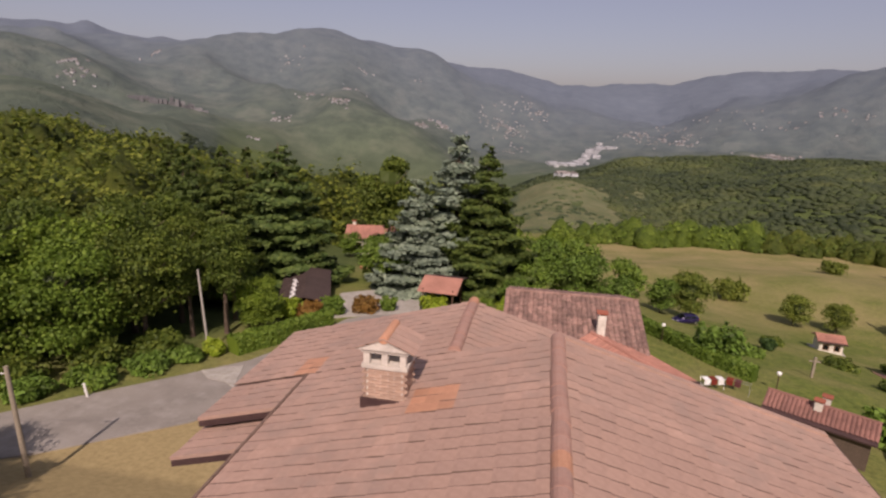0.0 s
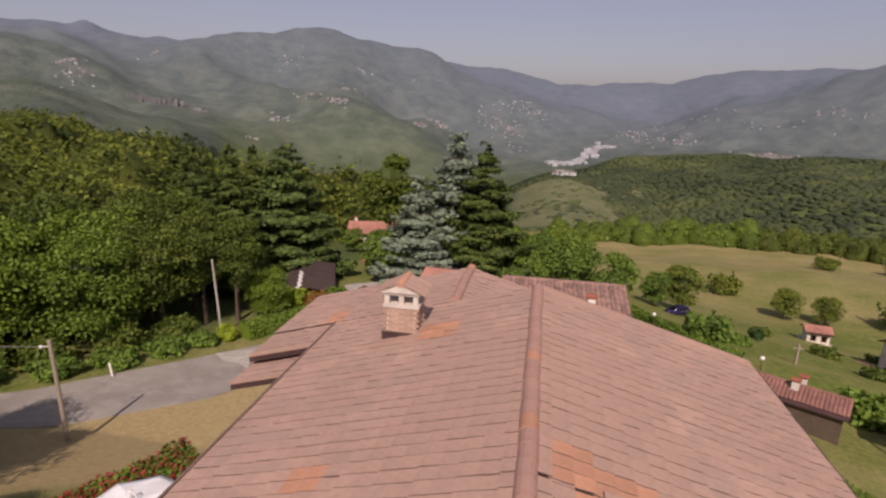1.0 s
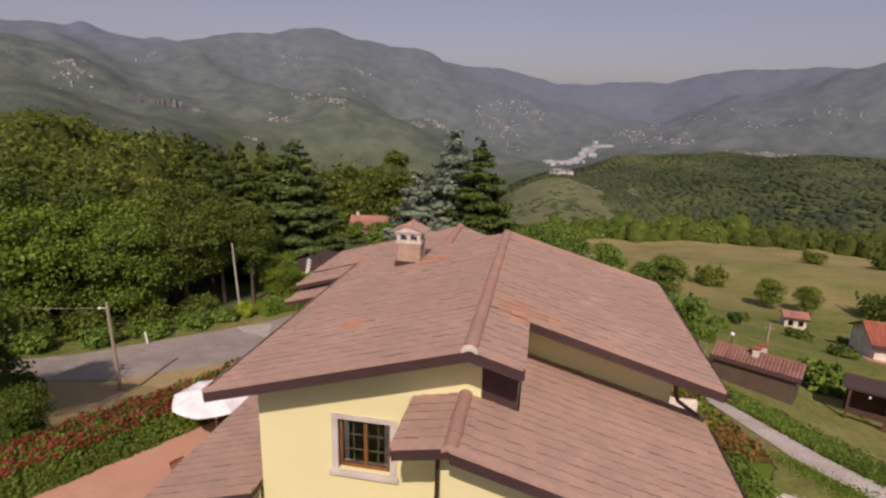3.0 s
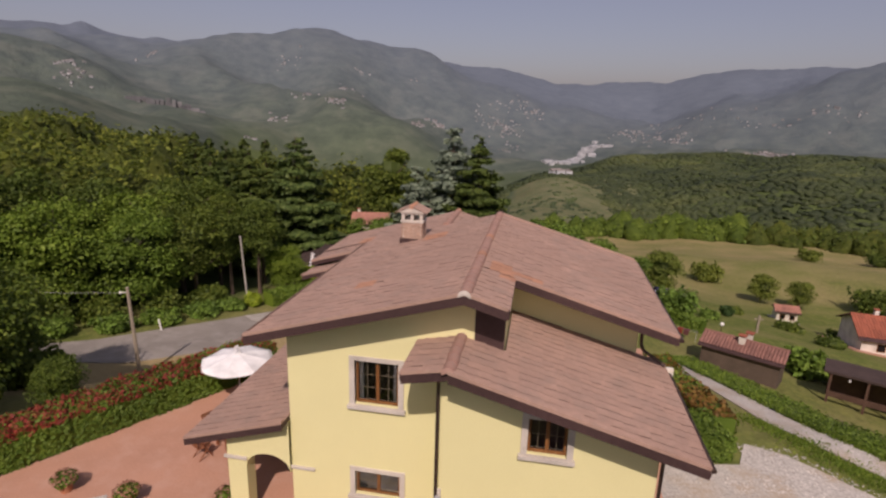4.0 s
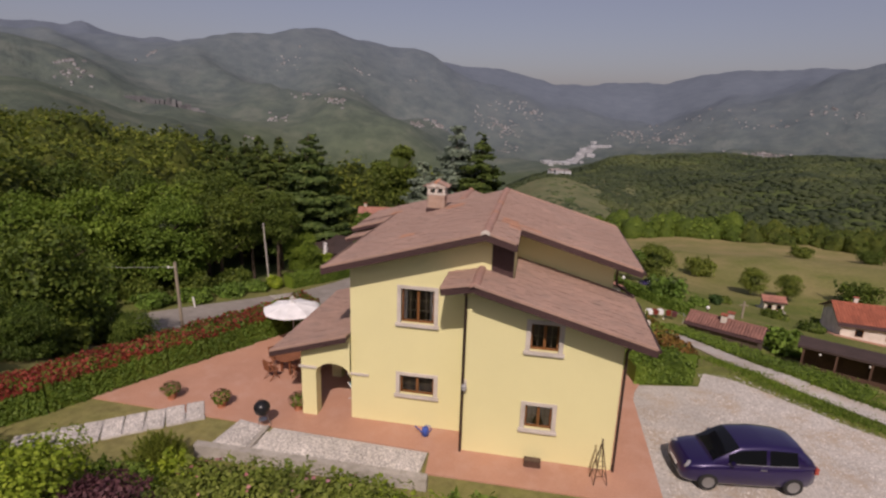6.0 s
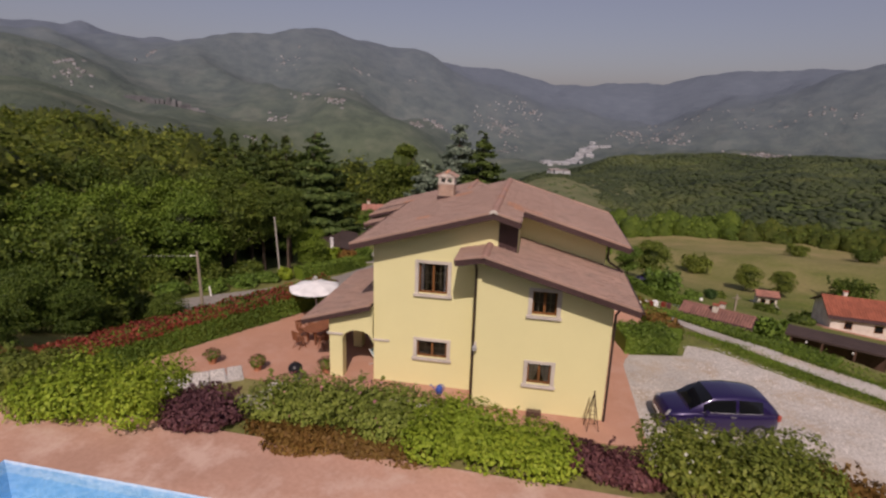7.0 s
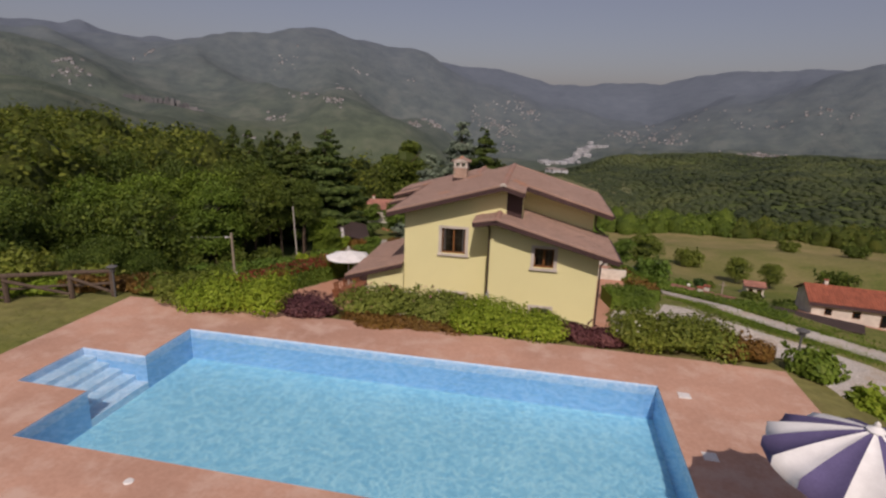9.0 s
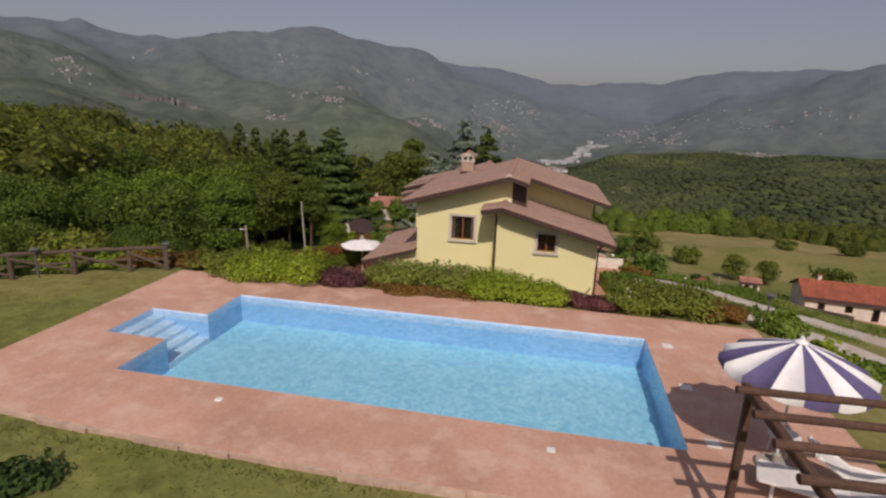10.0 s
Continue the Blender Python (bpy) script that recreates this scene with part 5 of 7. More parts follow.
locust = broad_tree("locust_tree", "tall dark green tree with a bare lower trunk beside the road", 14.0, 3.4, "leaf_oak", 52, 9000, 0.22, 0.3, 40, "roadside trees")
put(locust, -26.4, 42.4, scale=0.82)
for x, y, s_, r in ((-28.8, 40.6, 0.9, 130), (-28.2, 46.8, 0.98, 220), (-32.4, 44.0, 1.05, 300), (-36.0, 50.0, 1.1, 15)):
    copy_thing(locust, Matrix.LocRotScale((x, y, hgt(x, y) - 0.2), Euler((0, 0, radians(r))), (s_, s_, s_)))
for x, y, w, h, r in ((-33.5, 54.0, 0.62, 0.82, 40), (-38.0, 56.0, 0.6, 0.86, 130)):
    copy_thing(dark, Matrix.LocRotScale((x, y, hgt(x, y) - 0.2), Euler((0, 0, radians(r))), (w, w, h)))

# ---- hedges and shrubs ----
for i, (x, y, w, h, leaf) in enumerate(((-31.6, 26.2, 3.4, 1.6, "leaf_light"), (-29.0, 29.2, 3.2, 1.5, "leaf_light"), (-35.0, 23.4, 3.6, 1.7, "leaf_light"), (-27.2, 32.6, 3.0, 1.4, "leaf_light"), (-25.6, 35.2, 2.6, 1.3, "leaf_light"), (-39.0, 20.4, 3.8, 1.8, "leaf_light"), (-43.5, 17.0, 4.0, 1.9, "leaf_light"),
                                        (-33.8, 27.4, 3.8, 2.6, "leaf_oak"), (-30.8, 31.6, 3.6, 2.6, "leaf_oak"), (-37.5, 25.0, 4.0, 2.8, "leaf_oak"), (-28.2, 35.4, 3.4, 2.4, "leaf_oak"), (-22.5, 10.5, 3.4, 2.2, "leaf_oak"), (-27.5, 9.6, 4.0, 2.6, "leaf_oak"), (-31.0, 4.5, 4.4, 2.8, "leaf_oak"), (-20.0, 4.5, 3.4, 1.9, "leaf_oak"), (-24.5, 2.5, 4.2, 2.6, "leaf_oak"))):
    b = shrub("undergrowth", "tangled green undergrowth beside the road", w, w * 0.85, h, leaf, 800 + i, 1700, 0.24, "undergrowth", group="roadside undergrowth")
    b.matrix_world = pose(x, y, hgt(x, y) - 0.15)

hedge("photinia_hedge", "clipped green hedge with red young shoots along the patio", [(-16.0, -5.2), (-13.6, -1.9), (-11.4, 1.9), (-8.6, 6.6), (-7.2, 8.9)], 1.5, 1.35, "leaf_hedge", 5, 230, 0.1, "leaf_red", ground=0.0)
for i, (line, tall_) in enumerate((([(28.1, -1.6), (24.4, 2.2), (21.4, 4.9), (19.6, 6.5)], 0.75), ([(19.6, 6.5), (18.2, 7.8), (17.2, 9.2), (16.5, 11.0), (15.8, 14.0), (15.0, 18.0), (14.2, 24.0)], 1.0))):
    laurel = hedge("laurel_hedge", "clipped green hedge beside the lane", line, 1.7, tall_, "leaf_hedge", 6 + 20 * i, 170, 0.08)
    laurel.matrix_world = pose(0, 0, -0.75)
hedge("privet_hedge", "squared green hedge at the yard's corner", [(9.3, 6.3), (11.9, 6.9)], 2.0, 0.9, "leaf_hedge", 7, 150, 0.11, ground=0.0)
hedge("yard_hedge", "loose green hedge with russet tips beside the house", [(12.1, 7.6), (11.8, 10.5), (11.0, 14.5)], 1.3, 0.85, "leaf_hedge", 10, 90, 0.14, "leaf_rust")
hedge("roadside_hedge", "long clipped hedge beside the road", [(-23.0, 37.8), (-20.8, 42.0), (-18.6, 48.5)], 1.7, 1.5, "leaf_hedge", 8, 60, 0.2)
BORDER = [(-8.0, -10.9, 1.8, 1.4, 0.6, "leaf_rust", "russet-tinged"), (-6.9, -11.0, 1.9, 1.5, 0.75, "leaf_olive", "olive-green"), (-5.75, -11.45, 2.0, 2.0, 1.02, "leaf_olive", "olive-green"), (-4.7, -11.6, 1.9, 2.1, 1.14, "leaf_bright", "bright green"), (-3.7, -11.55, 2.3, 2.0, 1.2, "leaf_bright", "bright green"),
          (-1.95, -11.5, 2.1, 1.5, 0.66, "leaf_purple", "dark purple"), (0.2, -11.0, 2.4, 1.5, 1.02, "leaf_spirea", "pink-flowering green"), (1.9, -11.0, 2.2, 1.5, 1.06, "leaf_spirea", "pink-flowering green"), (0.4, -11.9, 2.6, 0.9, 0.44, "leaf_rust", "low russet"), (2.0, -11.9, 1.8, 0.9, 0.44, "leaf_rust", "low russet"),
          (3.4, -11.4, 2.0, 1.5, 0.95, "leaf_bright", "bright yellow-green"), (4.7, -11.4, 2.0, 1.5, 0.92, "leaf_bright", "bright yellow-green"), (6.3, -11.4, 2.0, 1.2, 0.5, "leaf_purple", "dark purple"),
          (7.9, -11.3, 2.0, 1.8, 1.02, "leaf_olive", "white-flowering green"), (9.1, -11.3, 2.0, 1.8, 1.12, "leaf_olive", "dense green"), (10.3, -11.5, 1.3, 1.2, 0.72, "leaf_rust", "russet")]
for i, (x, y, w, d, h, leaf, word) in enumerate(BORDER):
    b = shrub("shrub", f"{word} shrub in the border beside the pool deck", w, d, h, leaf, 100 + i, 6600, 0.058, group="border shrubs", flower={"pink": "petal_pink", "whit": "petal_white"}.get(word[:4], ""))
    b.matrix_world = pose(x, y, 5.0)

# ---- woods ----
def proto(seed, k, size, h, radius, base=0.08, lobes=7):
    return crown(np.random.default_rng(seed), h, radius, k, size, base, lobes)


def woods(name, label, spots, protos, leaf, seed):
    """Many trees as one mass: copies of a few crowns, each turned and sized."""
    g = np.random.default_rng(seed)
    out = []
    for x, y, z, s_ in spots:
        p = protos[g.integers(len(protos))]
        a = g.uniform(0, 2 * np.pi)
        c, sn = np.cos(a), np.sin(a)
        q = p @ np.array([[c, sn, 0], [-sn, c, 0], [0, 0, 1]]) * s_ * np.array([1, 1, g.uniform(0.85, 1.2)])
        out.append(q + np.array([x, y, z - 0.3]))
    ob = quads(name, np.concatenate(out), leaf)
    return tagged(ob, label, "woodland", kind="stuff")


def scatter(b0, b1, r0, r1, gap, seed, keep=None, smin=0.75, smax=1.25):
    """Spots over a sector of the land, by bearing and range."""
    g = np.random.default_rng(seed)
    n = int(0.5 * radians(b1 - b0) * (r1 * r1 - r0 * r0) / (gap * gap))
    b, r = np.radians(g.uniform(b0, b1, n)), np.sqrt(g.uniform(r0 * r0, r1 * r1, n))
    x, y = r * np.sin(b), r * np.cos(b)
    s_ = g.uniform(smin, smax, n)
    if keep is not None:
        ok = keep(x, y, r, np.degrees(b))
        x, y, s_ = x[ok], y[ok], s_[ok]
    return list(zip(x, y, height(x, y), s_))


def clump(seed, h, radius, K=7, J=3, sprays=9, size=2.3, lo=0.42):
    """A tree far off: an uneven leafy dome and sprays standing out of it."""
    g = np.random.default_rng(seed)
    grid = np.zeros((J + 1, K, 3))
    for j in range(J + 1):
        e = np.pi / 2 * (j / J) * 1.25 - 0.39
        for k in range(K):
            q = g.uniform(0.78, 1.12)
            a = 2 * np.pi * (k + 0.5 * (j % 2)) / K
            grid[j, k] = [radius * q * np.cos(e) * np.cos(a), radius * q * np.cos(e) * np.sin(a), h * lo + h * (0.97 - lo) * q * np.sin(e)]
    grid[J] = [0, 0, h * g.uniform(0.93, 1.05)]
    faces = [[grid[j, k], grid[j, (k + 1) % K], grid[j + 1, (k + 1) % K], grid[j + 1, k]] for j in range(J) for k in range(K)]
    d = ball_points(sprays, g)
    d[:, 2] = np.abs(d[:, 2])
    spray = cards(d * [radius, radius, h * (0.94 - lo)] * g.uniform(0.92, 1.12, (sprays, 1)) + [0, 0, h * lo], d + [0, 0, 0.5], size, g, 0.35)
    return np.concatenate([np.array(faces), spray])


def knoll(seed, h, radius, K=9, J=5, lo=0.3, lobes=7):
    """A rounded, lobed crown as one closed skin: corners and faces."""
    g = np.random.default_rng(seed)
    bumps = ball_points(lobes, g)
    v, f = [], []
    for j in range(J):
        e_ = -0.5 + (np.pi / 2 + 0.35) * j / J
        for k in range(K):
            a_ = 2 * np.pi * (k + 0.5 * (j % 2)) / K
            d = np.array([np.cos(e_) * np.cos(a_), np.cos(e_) * np.sin(a_), np.sin(e_)])
            q = 0.62 + 0.36 * np.max(np.clip(bumps @ d, 0, 1) ** 5) + g.uniform(-0.06, 0.06)
            v.append([radius * q * d[0], radius * q * d[1], h * lo + h * (1 - lo) * q * d[2]])
    v.append([0, 0, h * g.uniform(0.96, 1.06)])
    for j in range(J - 1):
        for k in range(K):
            f.append([j * K + k, j * K + (k + 1) % K, (j + 1) * K + (k + 1) % K, (j + 1) * K + k])
    top = len(v) - 1
    f += [[(J - 1) * K + k, (J - 1) * K + (k + 1) % K, top, top] for k in range(K)]
    return np.array(v), np.array(f)


def canopy(name, label, spots, protos, leaf, seed, sprays=0, size=0.6, spray_leaf=""):
    """A closed wood: many rounded crowns with smooth skins, and leaf sprays breaking their outlines."""
    g = np.random.default_rng(seed)
    vs, fs, cs, n = [], [], [], 0
    for x, y, z, s_ in spots:
        v, f = protos[g.integers(len(protos))]
        a = g.uniform(0, 2 * np.pi)
        c, sn = np.cos(a), np.sin(a)
        q = v @ np.array([[c, sn, 0], [-sn, c, 0], [0, 0, 1]]) * s_ * np.array([1, 1, g.uniform(0.85, 1.25)]) + np.array([x, y, z - 0.3])
        vs.append(q)
        fs.append(f + n)
        n += len(v)
        if sprays:
            K = len(v) - 1
            pick = g.integers(K // 4, K, sprays)
            d = q[pick] - (np.array([x, y, z + 2.0 * s_]))
            p = q[pick] + d * g.uniform(-0.02, 0.3, (sprays, 1)) + g.normal(0, 0.55 * s_, (sprays, 3)) * [1, 1, 0.7]
            cs.append(cards(p, d / np.linalg.norm(d, axis=1, keepdims=True) + [0, 0, 0.45], size, g, 0.6))
    me = bpy.data.meshes.new(name)
    faces = [t[:3] if t[2] == t[3] else t for t in np.concatenate(fs).tolist()]
    me.from_pydata(np.concatenate(vs).tolist(), [], faces)
    me.polygons.foreach_set("use_smooth", [True] * len(me.polygons))
    me.materials.append(MATS[leaf])
    ob = tagged(new(name, me), label, "woodland", kind="stuff")
    if cs:
        quads("leaf_sprays", np.concatenate(cs), spray_leaf, ob)["kind"] = "stuff"


K_NEAR = [knoll(200 + i, 11.5, 4.2, 10, 5, 0.25, 10) for i in range(4)]
K_BELT = [knoll(230 + i, 7.5, 6.4, 10, 5, 0.1, 9) for i in range(4)]
K_MID = [knoll(210 + i, 10.5, 4.4, 8, 4, 0.22, 8) for i in range(4)]
K_FAR = [knoll(220 + i, 2.7, 7.4, 6, 2, 0.25, 5) for i in range(6)]
P_EDGE = [np.concatenate([proto(240 + i, 190, 0.85, 12.5, 4.9, 0.0, 12), clump(245 + i, 8.8, 2.9, 8, 4, 12, 1.2)]) for i in range(4)]


def west_wood(x, y, r, b):
    near = (x < -36 - 0.1 * (y - 30)) & (y > 14 - 0.5 * (x + 40)) & ((x < -46) | (y > 46))
    clearing = (x > -37) & (y < 76) | ((x > -58) & (x < -30) & (y > 60) & (y < 86))
    return near & ~clearing | ((x < -50) & (y > -5)) | (y > 104) & (x < -8)


canopy("woodland", "dense broadleaf wood on the hillside, yellow-green in the sun", scatter(-100, -4, 115, 215, 4.6, 301, west_wood, 0.6, 1.2), K_NEAR, "leaf_wood_shade", 401, 130, 0.95, "leaf_spray")
canopy("woodland", "dense broadleaf wood above the road", scatter(-100, -4, 46, 115, 4.5, 311, west_wood, 0.6, 1.2), K_NEAR, "leaf_wood_shade", 411, 640, 0.5, "leaf_spray")
canopy("woodland", "broadleaf wood running down into the valley", scatter(-62, -3, 215, 420, 6.0, 302, None, 0.7, 1.2), K_MID, "leaf_wood_shade", 402, 22, 1.5, "leaf_spray")
canopy("tree_belt", "belt of bright green trees along the far edge of the field", scatter(2.5, 22, 292, 322, 5.4, 303, lambda x, y, r, b: r < 316 + 4 * np.sin(b), 0.5, 1.55), K_BELT, "leaf_belt_shade", 403, 90, 1.0, "belt_spray")
canopy("tree_belt", "belt of darker green trees along the far edge of the field", scatter(22, 44, 292, 322, 5.2, 313, lambda x, y, r, b: r < 316 + 4 * np.sin(b), 0.5, 1.35), K_BELT, "leaf_wood_shade", 413, 80, 1.0, "leaf_oak")
woods("thicket", "green thicket between the garden and the field", scatter(-3.5, 9, 96, 292, 8.5, 304, lambda x, y, r, b: (b < 7.0 - (r - 96) * 0.012), 0.3, 0.6), P_EDGE, "leaf_ivy", 404)


def meadow(r, b):
    edge_ = waves(r * np.sin(np.radians(b)), r * np.cos(np.radians(b)), 55, 17)
    return (b > -4.5 - 1.5 * edge_) & (b < 8.0 + 2.0 * edge_) & (r > 345) & (r < 725 - 10 * np.abs(b - 3) + 50 * edge_)


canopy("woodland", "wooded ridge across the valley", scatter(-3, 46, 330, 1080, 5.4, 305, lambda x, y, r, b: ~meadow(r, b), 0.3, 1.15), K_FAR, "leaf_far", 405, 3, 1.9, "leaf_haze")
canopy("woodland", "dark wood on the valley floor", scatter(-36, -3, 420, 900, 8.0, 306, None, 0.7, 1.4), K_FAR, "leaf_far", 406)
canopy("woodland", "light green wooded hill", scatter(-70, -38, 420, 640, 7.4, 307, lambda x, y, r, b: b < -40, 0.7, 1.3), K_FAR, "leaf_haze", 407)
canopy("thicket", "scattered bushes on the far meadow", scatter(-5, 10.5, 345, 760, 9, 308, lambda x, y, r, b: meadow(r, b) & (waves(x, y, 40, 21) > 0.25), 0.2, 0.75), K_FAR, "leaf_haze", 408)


# ---- far villages ----
def far_houses(name, label, spots, seed, wall, roof, wmin, wmax, hmin, hmax, flat=False):
    g = np.random.default_rng(seed)
    walls, roofs = Shape(), Shape()
    for x, y in spots:
        w, d, h = g.uniform(wmin, wmax), g.uniform(wmin, wmax) * 0.7, g.uniform(hmin, hmax)
        z = hgt(x, y)
        M = pose(x, y, z, 0, 0, g.uniform(0, 180))
        walls.box(-w / 2, w / 2, -d / 2, d / 2, -10, h, M)
        top = 0.8 if flat else d * 0.28
        e = 0.5
        pts = [M @ Vector(p) for p in ((-w / 2 - e, -d / 2 - e, h), (w / 2 + e, -d / 2 - e, h), (w / 2 + e, d / 2 + e, h), (-w / 2 - e, d / 2 + e, h), (-w / 2 - e, 0, h + top), (w / 2 + e, 0, h + top))]
        roofs.add(pts, [(3, 2, 1, 0), (0, 1, 5, 4), (2, 3, 4, 5), (1, 2, 5), (3, 0, 4)])
    t = thing(name, label, "village", kind="stuff")
    solid("walls", walls, wall, t)["kind"] = "stuff"
    solid("roofs", roofs, roof, t)["kind"] = "stuff"


def hamlet(bearing, rng_, spread_b, spread_r, n, seed):
    g = np.random.default_rng(seed)
    b, r = np.radians(bearing + g.normal(0, spread_b, n)), rng_ + g.normal(0, spread_r, n)
    return list(zip(r * np.sin(b), r * np.cos(b)))


spots = []
for i, (b, r, sb, sr, n) in enumerate(((-5.2, 2600, 1.3, 70, 34), (-1.6, 2780, 1.1, 70, 30), (-3.6, 2490, 0.9, 40, 26), (-3.5, 2317, 0.8, 30, 16), (8.6, 2600, 1.0, 50, 26), (12.0, 2460, 1.3, 40, 34), (20.8, 1850, 1.7, 40, 54), (13, 2720, 2.5, 90, 22),
                                      (19.7, 2570, 1.5, 40, 14), (24.8, 2614, 1.5, 50, 12), (-21.0, 1802, 0.9, 20, 16), (-27.1, 1773, 0.6, 25, 12), (-18.7, 2638, 0.4, 15, 6), (-43.7, 1954, 0.9, 40, 20), (-37.5, 2724, 0.5, 12, 7), (-25.3, 2690, 0.6, 40, 12),
                                      (-19.9, 2295, 0.7, 40, 14), (-24.0, 1994, 0.8, 20, 10), (-13.3, 2725, 0.3, 20, 3), (-12.6, 1986, 0.6, 25, 14), (-10.6, 2030, 0.6, 30, 14), (-29.4, 1477, 0.3, 15, 5))):
    spots += hamlet(b, r, sb, sr, int(n * 1.3), 500 + i)
far_houses("village", "pale far-off village houses with terracotta roofs on the slopes", spots, 520, "village_wall", "village_roof", 4, 12, 2.5, 4)
g = np.random.default_rng(540)
plant = []
for q in np.linspace(0, 1, 105):
    b, r = radians(1.0 + 5.2 * q + g.normal(0, 0.5)), 1750 + 660 * q ** 0.8 + g.normal(0, 25)
    plant.append((r * math.sin(b), r * math.cos(b)))
far_houses("factory_halls", "cluster of long white factory halls in the valley", plant, 541, "factory_wall", "factory_wall", 14, 38, 5, 9, True)
far_houses("farm_buildings", "pale far-off farm buildings beyond the meadow", [(30, 742), (41, 750), (24, 756)], 560, "factory_wall", "village_roof", 9, 15, 5, 7)

cliff = Shape()
g = np.random.default_rng(550)
for i in range(34):
    q = i / 33
    b, r = radians(-39.6 + 5.8 * q + g.normal(0, 0.1)), 1860 + g.normal(0, 16)
    x, y = r * math.sin(b), r * math.cos(b)
    w, up = g.uniform(4, 13), g.uniform(8, 24) * (0.5 + 0.5 * math.sin(math.pi * q))
    cliff.box(-w, w, -4, 4, -12, up, pose(x, y, hgt(x, y) - 2, -g.uniform(6, 16), 0, -math.degrees(b) + g.uniform(-25, 25)))
tagged(solid("rock_cliff", cliff, "cliff_rock"), "pale grey rock faces breaking through the wooded mountainside", "cliff", kind="stuff")

# ---- neighbouring buildings and gardens ----
def gable_house(name, label, category, w, d, eave, rise, wall, tile, at, overhang=0.5, openings=(), chimneys=(), rows=0.42):
    """A small gabled building: ridge along its local x; tiles in courses with rolls running down the slopes."""
    t = thing(name, label, category, at=at)
    s = Shape().box(-w / 2, w / 2, -d / 2, d / 2, -3.0, eave)
    s.add([(-w / 2, -d / 2, eave), (-w / 2, d / 2, eave), (-w / 2, 0, eave + rise), (w / 2, -d / 2, eave), (w / 2, d / 2, eave), (w / 2, 0, eave + rise)], [(0, 2, 1), (3, 4, 5)])
    body = solid("wall", s, wall, t)
    k = rise / (d / 2)
    for sg in (-1, 1):
        e = d / 2 + overhang
        r = Shape().slab([(-w / 2 - overhang, 0, eave + rise + 0.05), (w / 2 + overhang, 0, eave + rise + 0.05), (w / 2 + overhang, sg * e, eave + rise - k * e + 0.05), (-w / 2 - overhang, sg * e, eave + rise - k * e + 0.05)], 0.14)
        roof = solid("roof", r, "fascia", t)
        rolls = Shape()
        n = int((w + 2 * overhang) / rows)
        for i in range(n):
            x0 = -w / 2 - overhang + i * (w + 2 * overhang) / n
            rw = (w + 2 * overhang) / n
            for j in range(max(1, int(e / 0.9))):
                ya, yb = j * 0.9, min(e, (j + 1) * 0.9 + 0.06)
                za, zb = eave + rise - k * ya + 0.06, eave + rise - k * yb + 0.1
                v = []
                for yy, zz in ((ya, za), (yb, zb)):
                    for q in range(5):
                        v.append((x0 + rw * q / 4.2, sg * yy, zz + 0.085 * math.sin(math.pi * q / 4)))
                rolls.add(v, [(q, q + 1, q + 6, q + 5) for q in range(4)])
        solid("roof_tiles", rolls, tile, roof)["kind"] = "stuff"
    solid("ridge_cap", Shape().rod((-w / 2 - overhang, 0, eave + rise + 0.08), (w / 2 + overhang, 0, eave + rise + 0.08), 0.13, n=8), tile, t)
    for x0, x1, z0, z1, kind in openings:
        o = solid("window" if kind == "w" else "door", Shape().box(x0, x1, -d / 2 - 0.04, -d / 2 + 0.05, z0, z1), "window_wood", body)
        solid("pane", Shape().box(x0 + 0.1, x1 - 0.1, -d / 2 - 0.05, -d / 2 - 0.04, z0 + 0.1, z1 - 0.1), "car_glass", t)
    for x, y, h in chimneys:
        z = eave + rise - k * abs(y)
        c = solid("chimney", Shape().box(x - 0.28, x + 0.28, y - 0.28, y + 0.28, z - 0.5, z + h), "white_plaster", t, bevel=0.02)
        solid("chimney_cap", Shape().box(x - 0.38, x + 0.38, y - 0.38, y + 0.38, z + h + 0.12, z + h + 0.2).box(x - 0.24, x - 0.16, y - 0.24, y + 0.24, z + h, z + h + 0.12).box(x + 0.16, x + 0.24, y - 0.24, y + 0.24, z + h, z + h + 0.12), "red_tile", c)
    return t


# white house with a red roof
gable_house("farmhouse", "white plastered farmhouse with a bright red tiled roof", "house", 19, 9, 2.9, 2.0, "white_plaster", "red_tile", pose(62.3, 73.0, -21.7, 0, 0, -9), 0.6,
            ((-7.6, -6.5, 1.0, 2.2, "w"), (-3.6, -2.4, 1.0, 2.2, "w"), (0.4, 1.5, 0.0, 2.2, "d"), (3.5, 4.7, 1.0, 2.2, "w")), ((-6.5, 1.0, 1.1),))
sheet("forecourt", "reddish paved forecourt of the farmhouse", [(50.5, 68.2), (72, 64.5), (72.5, 67.0), (52.0, 70.5), (53.5, 79.5), (51.2, 80.0)], "terracotta_paving", None, 0.1, 0.4, 3.0)
# shed with red rolled tiles and two chimneys
gable_house("garden_shed", "long low garden shed with ribbed red tiles", "shed", 7.0, 3.6, 2.3, 0.75, "fence_wood", "shed_tile", pose(26.0, 42.4, -13.0, 0, 0, -30), 0.35, (), ((-0.2, -0.55, 0.75), (0.2, 0.7, 0.8)), 0.3)
# old house with a mossy stone roof, and a lower wing
gable_house("old_house", "old stone house with a weathered mottled tile roof", "house", 9.4, 13.0, 3.2, 1.9, "white_plaster", "old_tile", pose(5.4, 40.0, -6.9, 0, 0, 1), 0.4, (), ((1.9, -4.4, 1.6),), 0.36)
wing = gable_house("low_wing", "low building with a salmon-coloured tiled roof", "outbuilding", 6.2, 5.5, 2.2, 0.9, "white_plaster", "salmon_tile", pose(8.7, 32.6, -6.0, 0, 0, -55), 0.35, (), (), 0.3)
